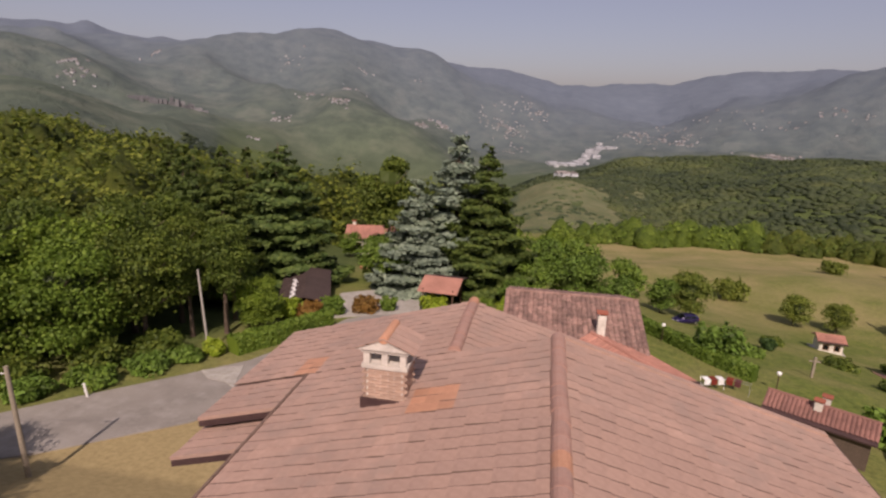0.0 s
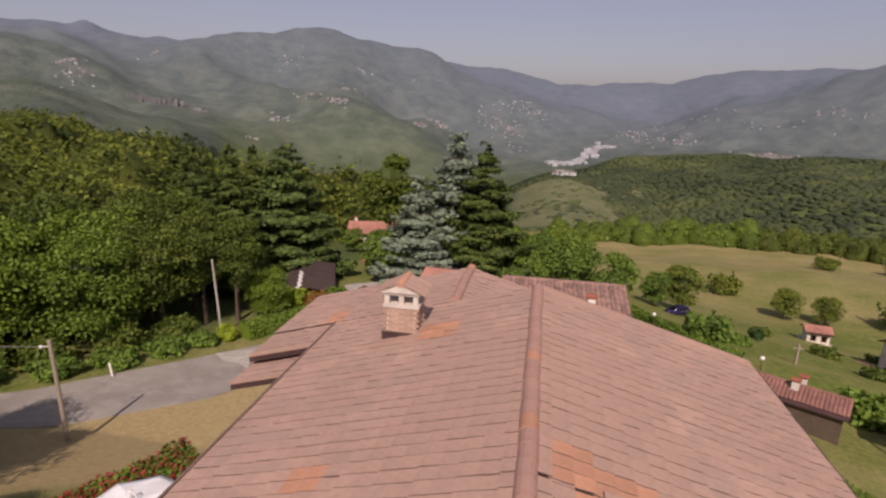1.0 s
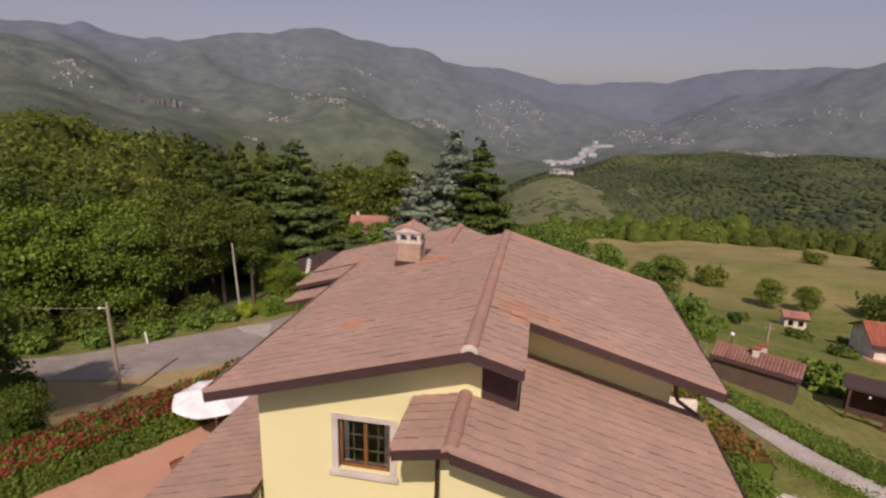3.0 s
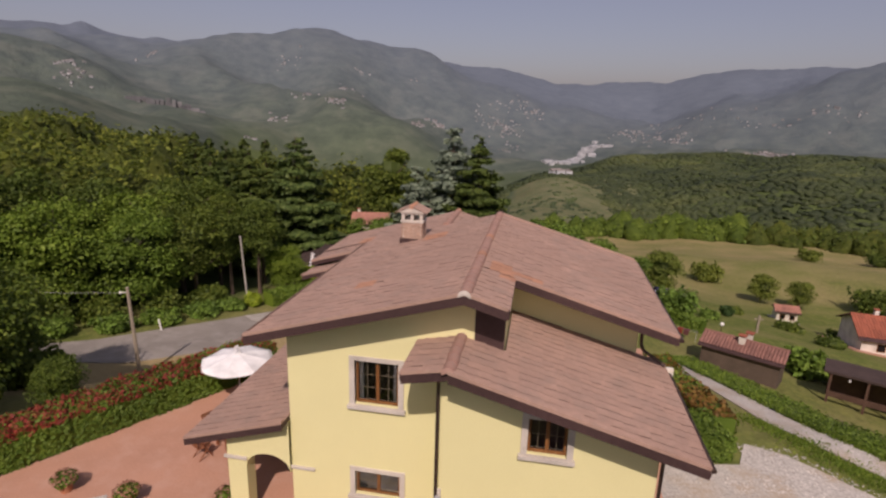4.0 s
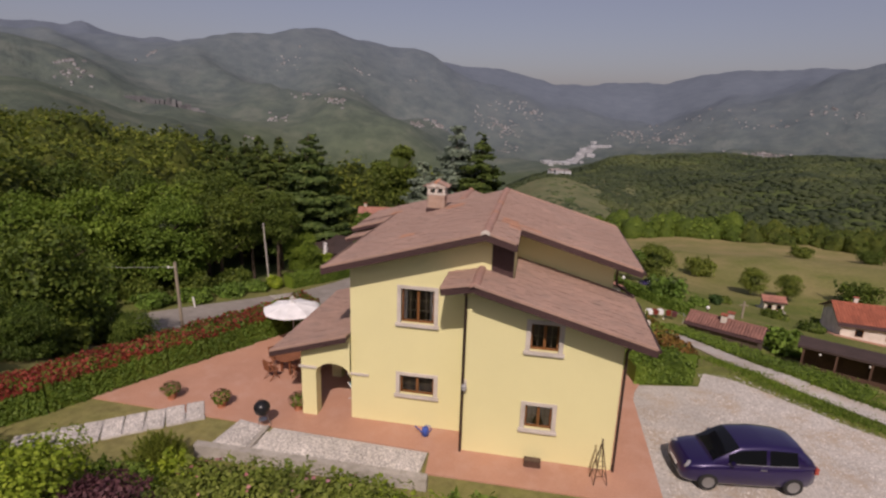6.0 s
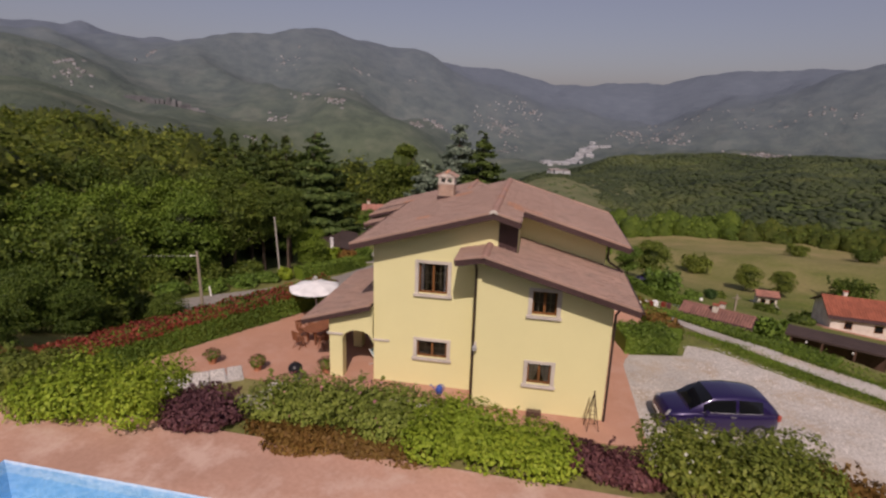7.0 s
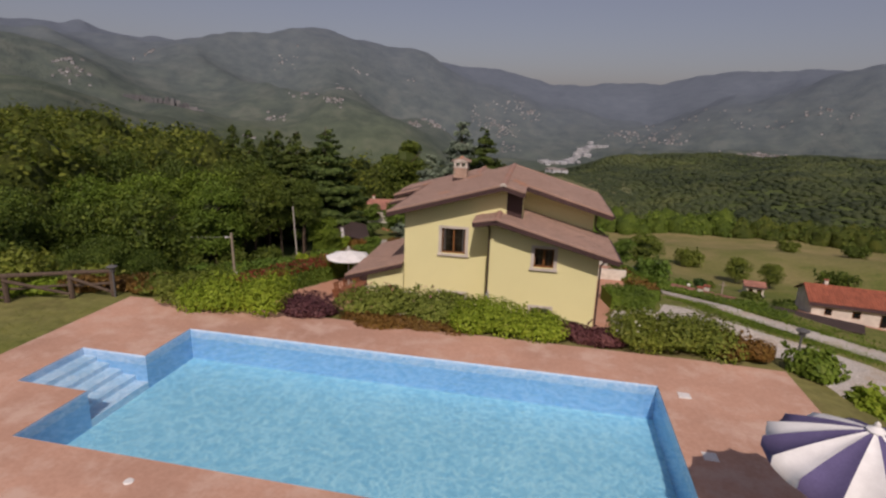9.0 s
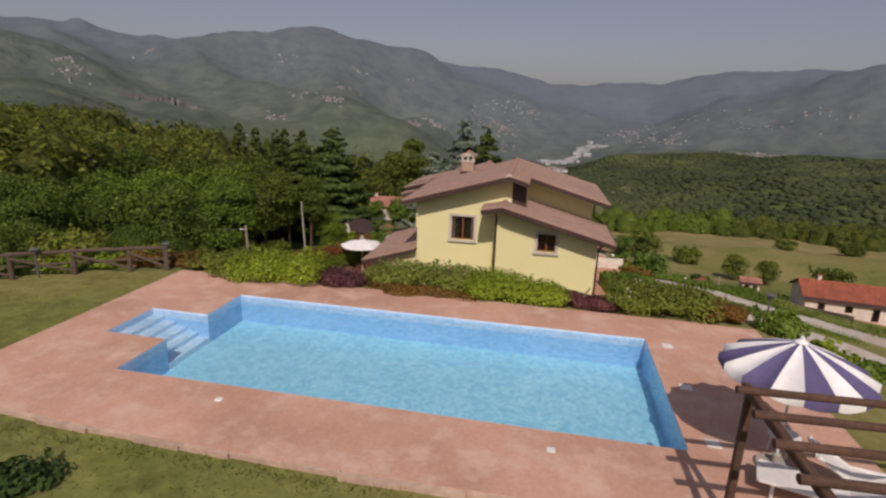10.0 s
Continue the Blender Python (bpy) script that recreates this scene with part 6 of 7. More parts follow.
# dark barn with a sheet roof and a row of white plates on it
barn = thing("barn", "dark barn with a brown sheet-metal roof", "barn", at=pose(-24.9, 57.0, -11.4, 0, 0, 21.5))
solid("wall", Shape().box(-2.4, 2.4, -5.4, 5.4, -0.6, 2.0), "rustic_wood", barn)
solid("white_wall", Shape().box(-2.5, -0.9, -5.5, -5.35, -0.6, 1.9), "white_plaster", barn, "white plastered front bay")
r = Shape()
for sg in (-1, 1):
    r.slab([(0, -6.1, 2.75), (0, 6.1, 2.75), (sg * 2.95, 6.1, 1.95), (sg * 2.95, -6.1, 1.95)], 0.1)
broof = solid("roof", r, "brown_sheet", barn, "brown sheet-metal roof")
for i in range(26):
    yy = -5.9 + i * 0.47
    solid("seam", Shape().slab([(-2.95, yy, 1.98), (0, yy, 2.78), (0, yy + 0.05, 2.78), (-2.95, yy + 0.05, 1.98)], 0.04), "brown_sheet", broof)
for i in range(9):
    solid("white_plate", Shape().box(-1.55 + 0.2 * (i % 2), -1.15 + 0.2 * (i % 2), -5.4 + i * 0.75, -4.85 + i * 0.75, 2.42, 2.5), "plastic_white", barn)
# small open shelter
kiosk = thing("shelter", "small open timber shelter with a red tiled roof", "shelter", at=pose(-8.6, 59.8, hgt(-8.6, 59.8), 0, 0, -3))
for x, y in ((-1.7, -2.4), (1.9, -2.4), (-1.7, 2.4), (1.9, 2.4)):
    solid("post", Shape().box(x - 0.09, x + 0.09, y - 0.09, y + 0.09, -0.3, 3.0), "rustic_wood", kiosk)
for sg, m_ in ((-1, "salmon_tile"), (1, "brown_sheet")):
    solid("roof", Shape().slab([(-2.3, 0.6, 3.7), (2.5, 0.6, 3.7), (2.5, 0.6 + sg * 3.4, 2.8), (-2.3, 0.6 + sg * 3.4, 2.8)], 0.12), m_, kiosk)
# orange-roofed house among the trees
gable_house("cottage", "cottage with an orange tiled roof half hidden by trees", "house", 8.5, 6.5, 3.0, 1.6, "white_plaster", "salmon_tile", pose(-30.0, 98.0, -15.6, 0, 0, 10), 0.5, ((-2.5, -1.5, 1, 2, "w"), (1.0, 2.0, 1, 2, "w")), ((-3.4, 0.5, 1.0),), 0.4)
# little white pavilion in the field
pav = gable_house("pavilion", "little white garden pavilion with a red hipped roof", "pavilion", 3.4, 3.0, 2.3, 0.6, "white_plaster", "salmon_tile", pose(51.8, 93.5, hgt(51.8, 93.5), 0, 0, -8), 0.45, ((-1.2, -0.3, 0.7, 1.7, "w"), (0.4, 1.3, 0.7, 1.7, "w")), (), 0.3)
solid("plinth", Shape().box(-2.3, 2.3, -2.1, 2.1, -0.8, 0.12), "concrete", pav)
# long dark carport
car_port = thing("carport", "long dark timber carport with a flat roof", "carport", at=pose(37.0, 38.6, -13.6, 0, 0, -27))
for i in range(4):
    for y in (-1.7, 1.7):
        solid("post", Shape().box(-4.2 + i * 2.8 - 0.1, -4.2 + i * 2.8 + 0.1, y - 0.1, y + 0.1, -2.0, 2.5), "rustic_wood", car_port)
solid("roof", Shape().slab([(-4.8, -1.85, 2.82), (4.8, -1.85, 2.82), (4.8, 1.75, 2.72), (-4.8, 1.75, 2.72)], 0.22), "brown_sheet", car_port)
solid("back_panel", Shape().box(-4.3, 4.3, 1.6, 1.68, -1.5, 2.4), "rustic_wood", car_port)
solid("front_rail", Shape().box(-4.3, 4.3, -1.76, -1.66, 0.3, 0.85), "rustic_wood", car_port)
for x in (-2.8, 1.2):
    solid("lantern", Shape().lathe([(0.01, 0.13), (0.09, 0.08), (0.09, -0.07), (0.02, -0.1)], (x, -1.85, 2.3), 10), "plastic_white", car_port)
# garden things
for x, y in ((18.2, 63.5), (27.4, 53.5)):
    lamp = thing("garden_lamp", "garden lamp with a white globe on a thin post", "lamp", "garden lamps", at=pose(x, y, hgt(x, y)))
    solid("post", Shape().rod((0, 0, -0.2), (0, 0, 2.0), 0.05), "iron", lamp)
    bm = bmesh.new()
    bmesh.ops.create_icosphere(bm, subdivisions=2, radius=0.24)
    solid("globe", Shape().add([(v.co.x, v.co.y, v.co.z + 2.15) for v in bm.verts], [[v.index for v in f_.verts] for f_ in bm.faces]), "plastic_white", lamp, smooth=True)
    bm.free()
post = thing("garden_post", "short weathered wooden post with a crossbar", "post", at=pose(35.6, 64.0, hgt(35.6, 64.0)))
solid("upright", Shape().box(-0.12, 0.12, -0.12, 0.12, -0.3, 2.6), "pole_wood", post)
solid("crossbar", Shape().box(-0.6, 0.6, -0.06, 0.06, 2.0, 2.12), "pole_wood", post)
for x, y, cols, tn in ((20.2, 50.2, ("white_cloth", "leaf_red", "white_cloth"), 15), (22.9, 51.2, ("leaf_red", "leaf_purple"), -25)):
    rack = thing("drying_rack", "folding drying rack hung with washing on the lawn", "drying rack", "drying racks", at=pose(x, y, hgt(x, y), 0, 0, tn))
    fr = Shape()
    for sx in (-1.1, 1.1):
        fr.path([(sx, -0.4, -0.05), (sx, 0.3, 1.1)], 0.02).path([(sx, 0.4, -0.05), (sx, -0.3, 1.1)], 0.02)
    for i in range(4):
        fr.rod((-1.1, -0.3 + 0.2 * i, 1.1), (1.1, -0.3 + 0.2 * i, 1.1), 0.012)
    solid("frame", fr, "steel", rack)
    for i, m_ in enumerate(cols):
        cl = Shape()
        x0 = -1.0 + i * 0.7
        cl.slab([(x0, -0.35, 1.13), (x0 + 0.6, -0.35, 1.13), (x0 + 0.6, 0.35, 1.13), (x0, 0.35, 1.13)], 0.015).slab([(x0, -0.37, 1.13), (x0 + 0.6, -0.37, 1.13), (x0 + 0.6, -0.35, 1.13), (x0, -0.35, 1.13)], 0.55)
        solid("washing", cl, m_, rack)
hedge("garden_hedge", "clipped hedge round the neighbour's garden", [(14.2, 73.0), (17.0, 67.5), (22.2, 58.9), (26.0, 55.4)], 1.5, 1.5, "leaf_hedge", 9, 40, 0.26)
for i, (x, y, w, h, leaf) in enumerate(((23.8, 60.5, 5.0, 4.2, "leaf_light"), (36.6, 78.8, 1.8, 1.8, "leaf_dark"), (50.5, 138.0, 8.0, 5.2, "leaf_olive"), (108, 210, 8, 5, "leaf_olive"), (136, 216, 10, 5, "leaf_oak"),
                                        (80, 118, 9.0, 5.5, "leaf_oak"), (33.8, 46.2, 4.2, 2.9, "leaf_light"), (36.3, 44.6, 2.2, 1.5, "leaf_bright"), (45.5, 77, 3.5, 1.4, "leaf_oak"), (40, 86, 3, 1.2, "leaf_oak"), (31, 70, 2.6, 1.3, "leaf_light"), (56, 82, 4, 1.2, "leaf_oak"), (46, 66, 3, 1.5, "leaf_oak"))):
    b = shrub("bush", "rounded green bush standing in the grass", w, w * 0.9, h, leaf, 600 + i, 1700, 0.42 if w > 4 else 0.28, "bush", group="field bushes")
    b.matrix_world = pose(x, y, hgt(x, y) - 0.1)
field_tree = broad_tree("field_tree", "wide olive-green tree at the foot of the field", 9.6, 4.4, "leaf_olive", 71, 7000, 0.26, 0.02, 40)
put(field_tree, 29.3, 95.5)
for x, y, s_, r in ((57.0, 118.0, 0.82, 40), (64.5, 116.5, 0.78, 150)):
    copy_thing(field_tree, Matrix.LocRotScale((x, y, hgt(x, y) - 0.2), Euler((0, 0, radians(r))), (s_, s_, s_)))
for i, (x, y, w, h, leaf, word) in enumerate(((-23.6, 49.6, 2.4, 2.2, "leaf_bright", "green"), (-21.3, 50.2, 2.6, 1.9, "leaf_rust", "russet"), (-19.4, 52.0, 2.6, 2.3, "leaf_hedge", "rounded green"), (-16.4, 54.6, 3.0, 1.8, "leaf_rust", "russet-tinged"), (-14.0, 55.6, 1.6, 2.0, "leaf_hedge", "loose green"),
                                              (-9.0, 57.2, 3.2, 2.2, "leaf_bright", "bright green"), (-24.3, 36.9, 1.4, 1.6, "leaf_bright", "yellow-green"), (0.5, 58, 4.5, 2.6, "leaf_bright", "bright green"), (4.5, 60, 5, 3.2, "leaf_light", "green"), (-3.5, 61, 2.4, 1.6, "leaf_hedge", "green"))):
    b = shrub("shrub", f"{word} shrub beside the barn yard", w, w * 0.9, h, leaf, 640 + i, 1500, 0.25)
    b.matrix_world = pose(x, y, hgt(x, y) - 0.1)
g2 = np.random.default_rng(77)
heap = Shape()
for i in range(70):
    a, r = g2.uniform(0, 6.28), abs(g2.normal(0, 1.4))
    c = Vector((r * math.cos(a) * 1.6, r * math.sin(a), max(0.1, 1.1 - 0.55 * r)))
    q = 0.35 * g2.uniform(0.5, 1.2)
    heap.box(-q, q, -q * 0.8, q * 0.8, -q * 0.5, q * 0.5, Matrix.Translation(c) @ Euler(g2.uniform(0, 3, 3)).to_matrix().to_4x4())
tagged(solid("rubble_heap", heap, "clay_pot"), "heap of reddish rubble on the grass", "rubble", kind="stuff").matrix_world = pose(-20.5, 79.5, hgt(-20.5, 79.5))
sheet("barn_yard", "pale concrete yard beside the barn", [(-19.5, 50.5), (-10.0, 56.5), (-11.5, 63.5), (-17.5, 66.0), (-22.0, 61.0)], "concrete", None, 0.07, 0.3, 2.0)
sheet("apron", "pale concrete apron at the road's edge", [(-23.2, 33.6), (-20.6, 35.6), (-19.0, 31.4), (-20.2, 32.2), (-21.8, 32.4)], "concrete", None, 0.1, 0.3, 1.0)
pole = thing("utility_pole", "leaning weathered wooden utility pole by the road", "pole", at=pose(-22.3, 17.9, hgt(-22.3, 17.9)))
solid("mast", Shape().rod((0.15, 0, -0.6), (0, 0, 6.2), 0.14, 0.1, n=10), "pole_wood", pole)
solid("insulator", Shape().rod((-0.55, -0.1, 5.78), (0, 0, 5.85), 0.03).lathe([(0.02, 0.1), (0.07, 0.06), (0.07, -0.06), (0.02, -0.1)], (-0.5, -0.1, 5.8), 8), "plastic_white", pole)
wire = Shape()
z0 = hgt(-22.3, 17.9) + 5.8
pts = [(-22.8 - 34 * q, 17.8 - 5 * q, z0 + 1.6 * q - 4 * 0.9 * q * (1 - q)) for q in (0, 0.1, 0.25, 0.4, 0.6, 0.8, 1.0)]
tagged(solid("overhead_cable", wire.path(pts, 0.011, 5), "grey_plaster"), "pale sagging overhead cable from the utility pole", "cable")
thin = thing("timber_pole", "tall thin grey pole at the edge of the wood", "pole", at=pose(-25.2, 37.6, hgt(-25.2, 37.6), 0, -3, 0))
solid("mast", Shape().rod((0, 0, -0.4), (0, 0, 7.5), 0.12, 0.08), "concrete", thin)
mark = thing("road_marker", "white road marker post leaning on the verge", "marker post", at=pose(-27.6, 27.2, hgt(-27.6, 27.2), 0, -8, 0))
solid("blade", Shape().box(-0.08, 0.08, -0.05, 0.05, -0.2, 1.1), "plastic_white", mark, bevel=0.02)

# ---- patio ----
def parasol(name, label, at, r, top, rim, n, mats, pole_mat, base=0.0, valance=0.16, panels=1):
    """A round parasol: mast, ribs and canopy panels with a scalloped valance."""
    t = thing(name, label, "parasol", at=at)
    solid("pole", Shape().rod((0, 0, base), (0, 0, top + 0.06), 0.024, n=10), pole_mat, t)
    solid("finial", Shape().lathe([(0.0, 0.12), (0.035, 0.08), (0.03, 0.02), (0.05, 0.0)], (0, 0, top), 10), "plastic_white", t)
    solid("base", Shape().lathe([(0.0, 0.1), (0.06, 0.1), (0.07, 0.28), (0.05, 0.3), (0.05, 0.1), (0.3, 0.08), (0.32, 0.0), (0.0, 0.0)], (0, 0, base), 20), "concrete", t)
    for i in range(n):
        a0, a1 = 2 * math.pi * i / n, 2 * math.pi * (i + 1) / n
        s = Shape()
        K, J = 6, 4
        for k in range(K + 1):
            q = 0.06 + 0.94 * k / K
            for j in range(J + 1):
                a = a0 + (a1 - a0) * j / J
                sag = 0.05 * math.sin(math.pi * j / J) * q
                rr = r * q * (1 - 0.05 * math.sin(math.pi * j / J))
                z = top - (top - rim) * (0.75 * q + 0.25 * q * q) - sag
                s.v.append((rr * math.cos(a), rr * math.sin(a), z))
        for j in range(J + 1):
            a = a0 + (a1 - a0) * j / J
            rr = r * (1 - 0.05 * math.sin(math.pi * j / J))
            s.v.append((rr * math.cos(a), rr * math.sin(a), rim - valance * (0.75 + 0.35 * math.sin(math.pi * j / J)) - 0.02))
        s.f = [(k * (J + 1) + j, k * (J + 1) + j + 1, (k + 1) * (J + 1) + j + 1, (k + 1) * (J + 1) + j) for k in range(K + 1) for j in range(J)]
        solid("canopy_panel", s, mats[i % len(mats)], t, ("white canvas panel", "dark blue canvas panel")[i % len(mats)] if len(mats) > 1 else "", smooth=True)
        rib = solid("rib", Shape().rod((0, 0, top - 0.03), (r * math.cos(a0), r * math.sin(a0), rim - 0.01), 0.012, n=5), "steel", t)
        if i % 2 == 0:
            solid("strut", Shape().rod((0, 0, rim - 0.25), (r * 0.5 * math.cos(a0), r * 0.5 * math.sin(a0), (top + rim) / 2 - 0.04), 0.01, n=5), "steel", rib)
    cap = Shape().lathe([(0.02, top + 0.05), (r * 0.09, top - (top - rim) * 0.07 + 0.03), (r * 0.09, top - (top - rim) * 0.07 + 0.01)], (0, 0, 0), n)
    solid("vent_cap", cap, mats[0], t)
    return t


parasol("pool_parasol", "blue and white striped parasol on the pool deck", pose(9.02, -19.2, 5.19, 0, 0, 6), 1.17, 2.42, 1.95, 16, ("white_cloth", "blue_cloth"), "plastic_white")
parasol("patio_parasol", "plain white parasol over the patio", pose(-6.75, 5.6, 0.0, 0, 0, 10), 1.42, 2.2, 1.88, 8, ("white_cloth",), "plastic_white", valance=0.05)
patio_shade = bpy.data.objects["patio_parasol"]
for turn in (0, 90):
    hoop = [(0.13 * math.cos(a), 0.0, 2.2 + 0.3 * math.sin(a)) for a in [math.pi * i / 10 for i in range(11)]]
    solid("hoop", Shape().path(hoop, 0.017, 6), "plastic_white", patio_shade).matrix_local = pose(0, 0, 0, 0, 0, turn)


def patio_chair(at):
    c = thing("garden_chair", "reddish wooden folding chair at the patio table", "chair", "chairs round the patio table", at=at)
    for sx in (-0.22, 0.22):
        solid("leg", Shape().rod((sx, -0.24, 0), (sx, 0.22, 0.88), 0.022, n=6), "chair_wood", c)
        solid("leg", Shape().rod((sx * 0.9, 0.24, 0), (sx * 0.9, -0.2, 0.45), 0.022, n=6), "chair_wood", c)
        solid("armrest", Shape().box(sx - 0.03, sx + 0.03, -0.25, 0.15, 0.62, 0.65), "chair_wood", c)
    for i in range(6):
        solid("seat_slat", Shape().box(-0.22, 0.22, -0.23 + i * 0.078, -0.17 + i * 0.078, 0.44, 0.46), "chair_wood", c)
    for i in range(5):
        solid("back_slat", Shape().box(-0.19 + i * 0.08, -0.14 + i * 0.08, 0.1, 0.12, 0.5, 0.92, pose(0, 0.03, 0, -10, 0, 0)), "chair_wood", c)
    solid("back_rail", Shape().box(-0.23, 0.23, 0.22, 0.25, 0.86, 0.92), "chair_wood", c)
    return c


table = thing("patio_table", "long oval reddish wooden garden table", "table", at=pose(-5.4, 3.4, 0, 0, 0, 62))
top = Shape()
pts = [(1.15 * math.copysign(abs(math.cos(a)) ** 0.7, math.cos(a)), 0.52 * math.copysign(abs(math.sin(a)) ** 0.7, math.sin(a)), 0.75) for a in [2 * math.pi * i / 28 for i in range(28)]]
solid("tabletop", top.slab(pts, 0.035), "chair_wood", table)
for x in (-0.8, 0.8):
    for y in (-0.3, 0.3):
        solid("leg", Shape().box(x - 0.035, x + 0.035, y - 0.035, y + 0.035, 0, 0.715), "chair_wood", table)
T = pose(-5.4, 3.4, 0, 0, 0, 62)
first = patio_chair(T @ pose(-0.7, 0.85, 0, 0, 0, 0))
for x, y, a in ((0.05, 0.88, 4), (0.75, 0.85, -6), (-0.7, -0.85, 180), (0.1, -0.9, 176), (0.75, -0.86, 184), (-1.5, 0.05, 92), (1.55, 0, -88)):
    copy_thing(first, T @ pose(x, y, 0, 0, 0, a))

for i, (x, y, leaf) in enumerate(((-9.2, -0.35, "petal_dusty"), (-6.95, -0.45, "petal_dusty"), (-3.95, 0.05, "petal_dusty"))):
    pot = thing("potted_plant", "flowering plant in a terracotta pot on the patio", "plant", "patio pots", at=pose(x, y, 0))
    solid("pot", Shape().lathe([(0.0, 0.02), (0.15, 0.0), (0.21, 0.26), (0.24, 0.26), (0.24, 0.31), (0.19, 0.31), (0.17, 0.24), (0.0, 0.24)], (0, 0, 0), 16), "clay_pot", pot)
    gq = np.random.default_rng(700 + i)
    q = ball_points(380, gq)
    quads("foliage", cards(q * [0.37, 0.37, 0.24] * gq.uniform(0.4, 1, (380, 1)) + [0, 0, 0.44], q + [0, 0, 0.4], 0.1, gq), "leaf_hedge", pot)
    q = ball_points(170, gq)
    q[:, 2] = np.abs(q[:, 2])
    quads("blossom", cards(q * [0.39, 0.39, 0.28] + [0, 0, 0.44], q, 0.065, gq, 0.3, 1.0), leaf, pot)

bbq = thing("kettle_barbecue", "black kettle barbecue on a steel tripod", "barbecue", at=pose(-4.72, -1.35, 0))
solid("bowl", Shape().lathe([(0.0, 0.5), (0.16, 0.53), (0.26, 0.64), (0.29, 0.78)], (0, 0, 0), 20), "black_enamel", bbq, smooth=True)
lid = solid("lid", Shape().lathe([(0.3, 0.79), (0.28, 0.9), (0.19, 1.01), (0.0, 1.06)], (0, 0, 0), 20), "black_enamel", bbq, smooth=True)
solid("handle", Shape().path([(-0.06, 0, 1.05), (-0.06, 0, 1.11), (0.06, 0, 1.11), (0.06, 0, 1.05)], 0.014), "rustic_wood", lid)
for a in (0.4, 2.5, 4.6):
    solid("leg", Shape().rod((0.14 * math.cos(a), 0.14 * math.sin(a), 0.56), (0.3 * math.cos(a), 0.3 * math.sin(a), 0.0), 0.014), "steel", bbq)
solid("ash_pan", Shape().lathe([(0.0, 0.3), (0.16, 0.32)], (0, 0, 0), 14), "steel", bbq)

can = thing("watering_can", "blue plastic watering can beside the wall", "watering can", at=pose(1.25, -0.5, 0, 0, 0, 20))
solid("body", Shape().lathe([(0.0, 0.0), (0.14, 0.0), (0.13, 0.28), (0.09, 0.31), (0.0, 0.31)], (0, 0, 0), 14), "plastic_blue", can, smooth=True)
solid("spout", Shape().rod((-0.11, 0, 0.08), (-0.34, 0, 0.36), 0.028, 0.018).rod((-0.34, 0, 0.36), (-0.37, 0, 0.38), 0.02, 0.05), "plastic_blue", can)
solid("handle", Shape().path([(0.12, 0, 0.08), (0.22, 0, 0.2), (0.16, 0, 0.36), (0.0, 0, 0.38), (-0.06, 0, 0.3)], 0.015), "plastic_blue", can)

trough = thing("planter_box", "small weathered planter trough at the foot of the wall", "planter", at=pose(5.15, -1.42, 0.0))
solid("box", Shape().box(-0.28, 0.28, -0.14, 0.14, 0, 0.24), "rustic_wood", trough, bevel=0.015)
solid("soil", Shape().box(-0.25, 0.25, -0.11, 0.11, 0.2, 0.245), "soil", trough)
obelisk = thing("garden_obelisk", "rusty iron garden obelisk leaning by the wall", "obelisk", at=pose(7.3, -1.75, 0.0, 0, 0, 12))
for sx, sy in ((-0.22, -0.22), (0.22, -0.22), (0.22, 0.22), (-0.22, 0.22)):
    solid("rod", Shape().rod((sx, sy, 0), (0, 0, 1.5), 0.016, n=6), "iron", obelisk)
for z in (0.3, 0.65, 1.0):
    q = 0.22 * (1 - z / 1.5)
    solid("ring", Shape().path([(-q, -q, z), (q, -q, z), (q, q, z), (-q, q, z), (-q, -q, z)], 0.01, 5), "iron", obelisk)
solid("finial", Shape().lathe([(0.0, 0.1), (0.04, 0.05), (0.02, 0.0)], (0, 0, 1.48), 8), "iron", obelisk)
sling = thing("deck_chair", "pale blue folding deck chair under the porch", "chair", at=Matrix.LocRotScale((-1.95, 1.3, 0), Euler((0, 0, radians(60))), (0.8, 0.8, 0.8)))
for sx in (-0.28, 0.28):
    solid("frame", Shape().rod((sx, -0.5, 0.0), (sx, 0.45, 0.95), 0.02).rod((sx, 0.45, 0.0), (sx, -0.55, 0.42), 0.02), "plastic_white", sling)
cl = Shape()
for i in range(9):
    q = i / 8
    y, z = -0.5 + 0.92 * q, 0.4 + 0.52 * q * q - 0.35 * q * (1 - q)
    cl.v += [(-0.27, y, z), (0.27, y, z)]
cl.f = [(2 * i, 2 * i + 1, 2 * i + 3, 2 * i + 2) for i in range(8)]
solid("sling", cl, "aqua_cloth", sling)

tagged(solid("retaining_wall", Shape().box(-6.15, 1.9, -3.42, -3.14, -0.4, 0.42), "concrete", bevel=0.02), "low weathered concrete wall beside the pebble bed", "wall", kind="structure")
tagged(solid("kerb", Shape().box(-4.62, -4.46, -3.1, -1.3, -0.2, 0.07), "concrete", bevel=0.02), "narrow concrete kerb of the pebble bed", "kerb", kind="structure")
stair = thing("stepping_path", "path of pebbled concrete slabs across the lawn", "path", kind="structure")
for i in range(9):
    q = i / 8
    x, y = -7.75 - 4.4 * q, -0.95 - 3.3 * q
    solid("slab", Shape().box(-0.33, 0.33, -0.66, 0.66, -0.12, 0.05, pose(x, y, max(-0.03, hgt(x, y)), 0, 0, 34 + 2 * math.sin(i * 2.1))), "gravel_pale", stair, bevel=0.02)
dark_herb = shrub("shrub", "low dark green plant in the lawn", 1.3, 0.9, 0.34, "leaf_dark", 731, 900, 0.09)
dark_herb.matrix_world = pose(-3.5, -22.4, hgt(-3.5, -22.4) - 0.05)
b = thing("juniper_bush", "spiky dark green juniper by the stepping path", "bush")
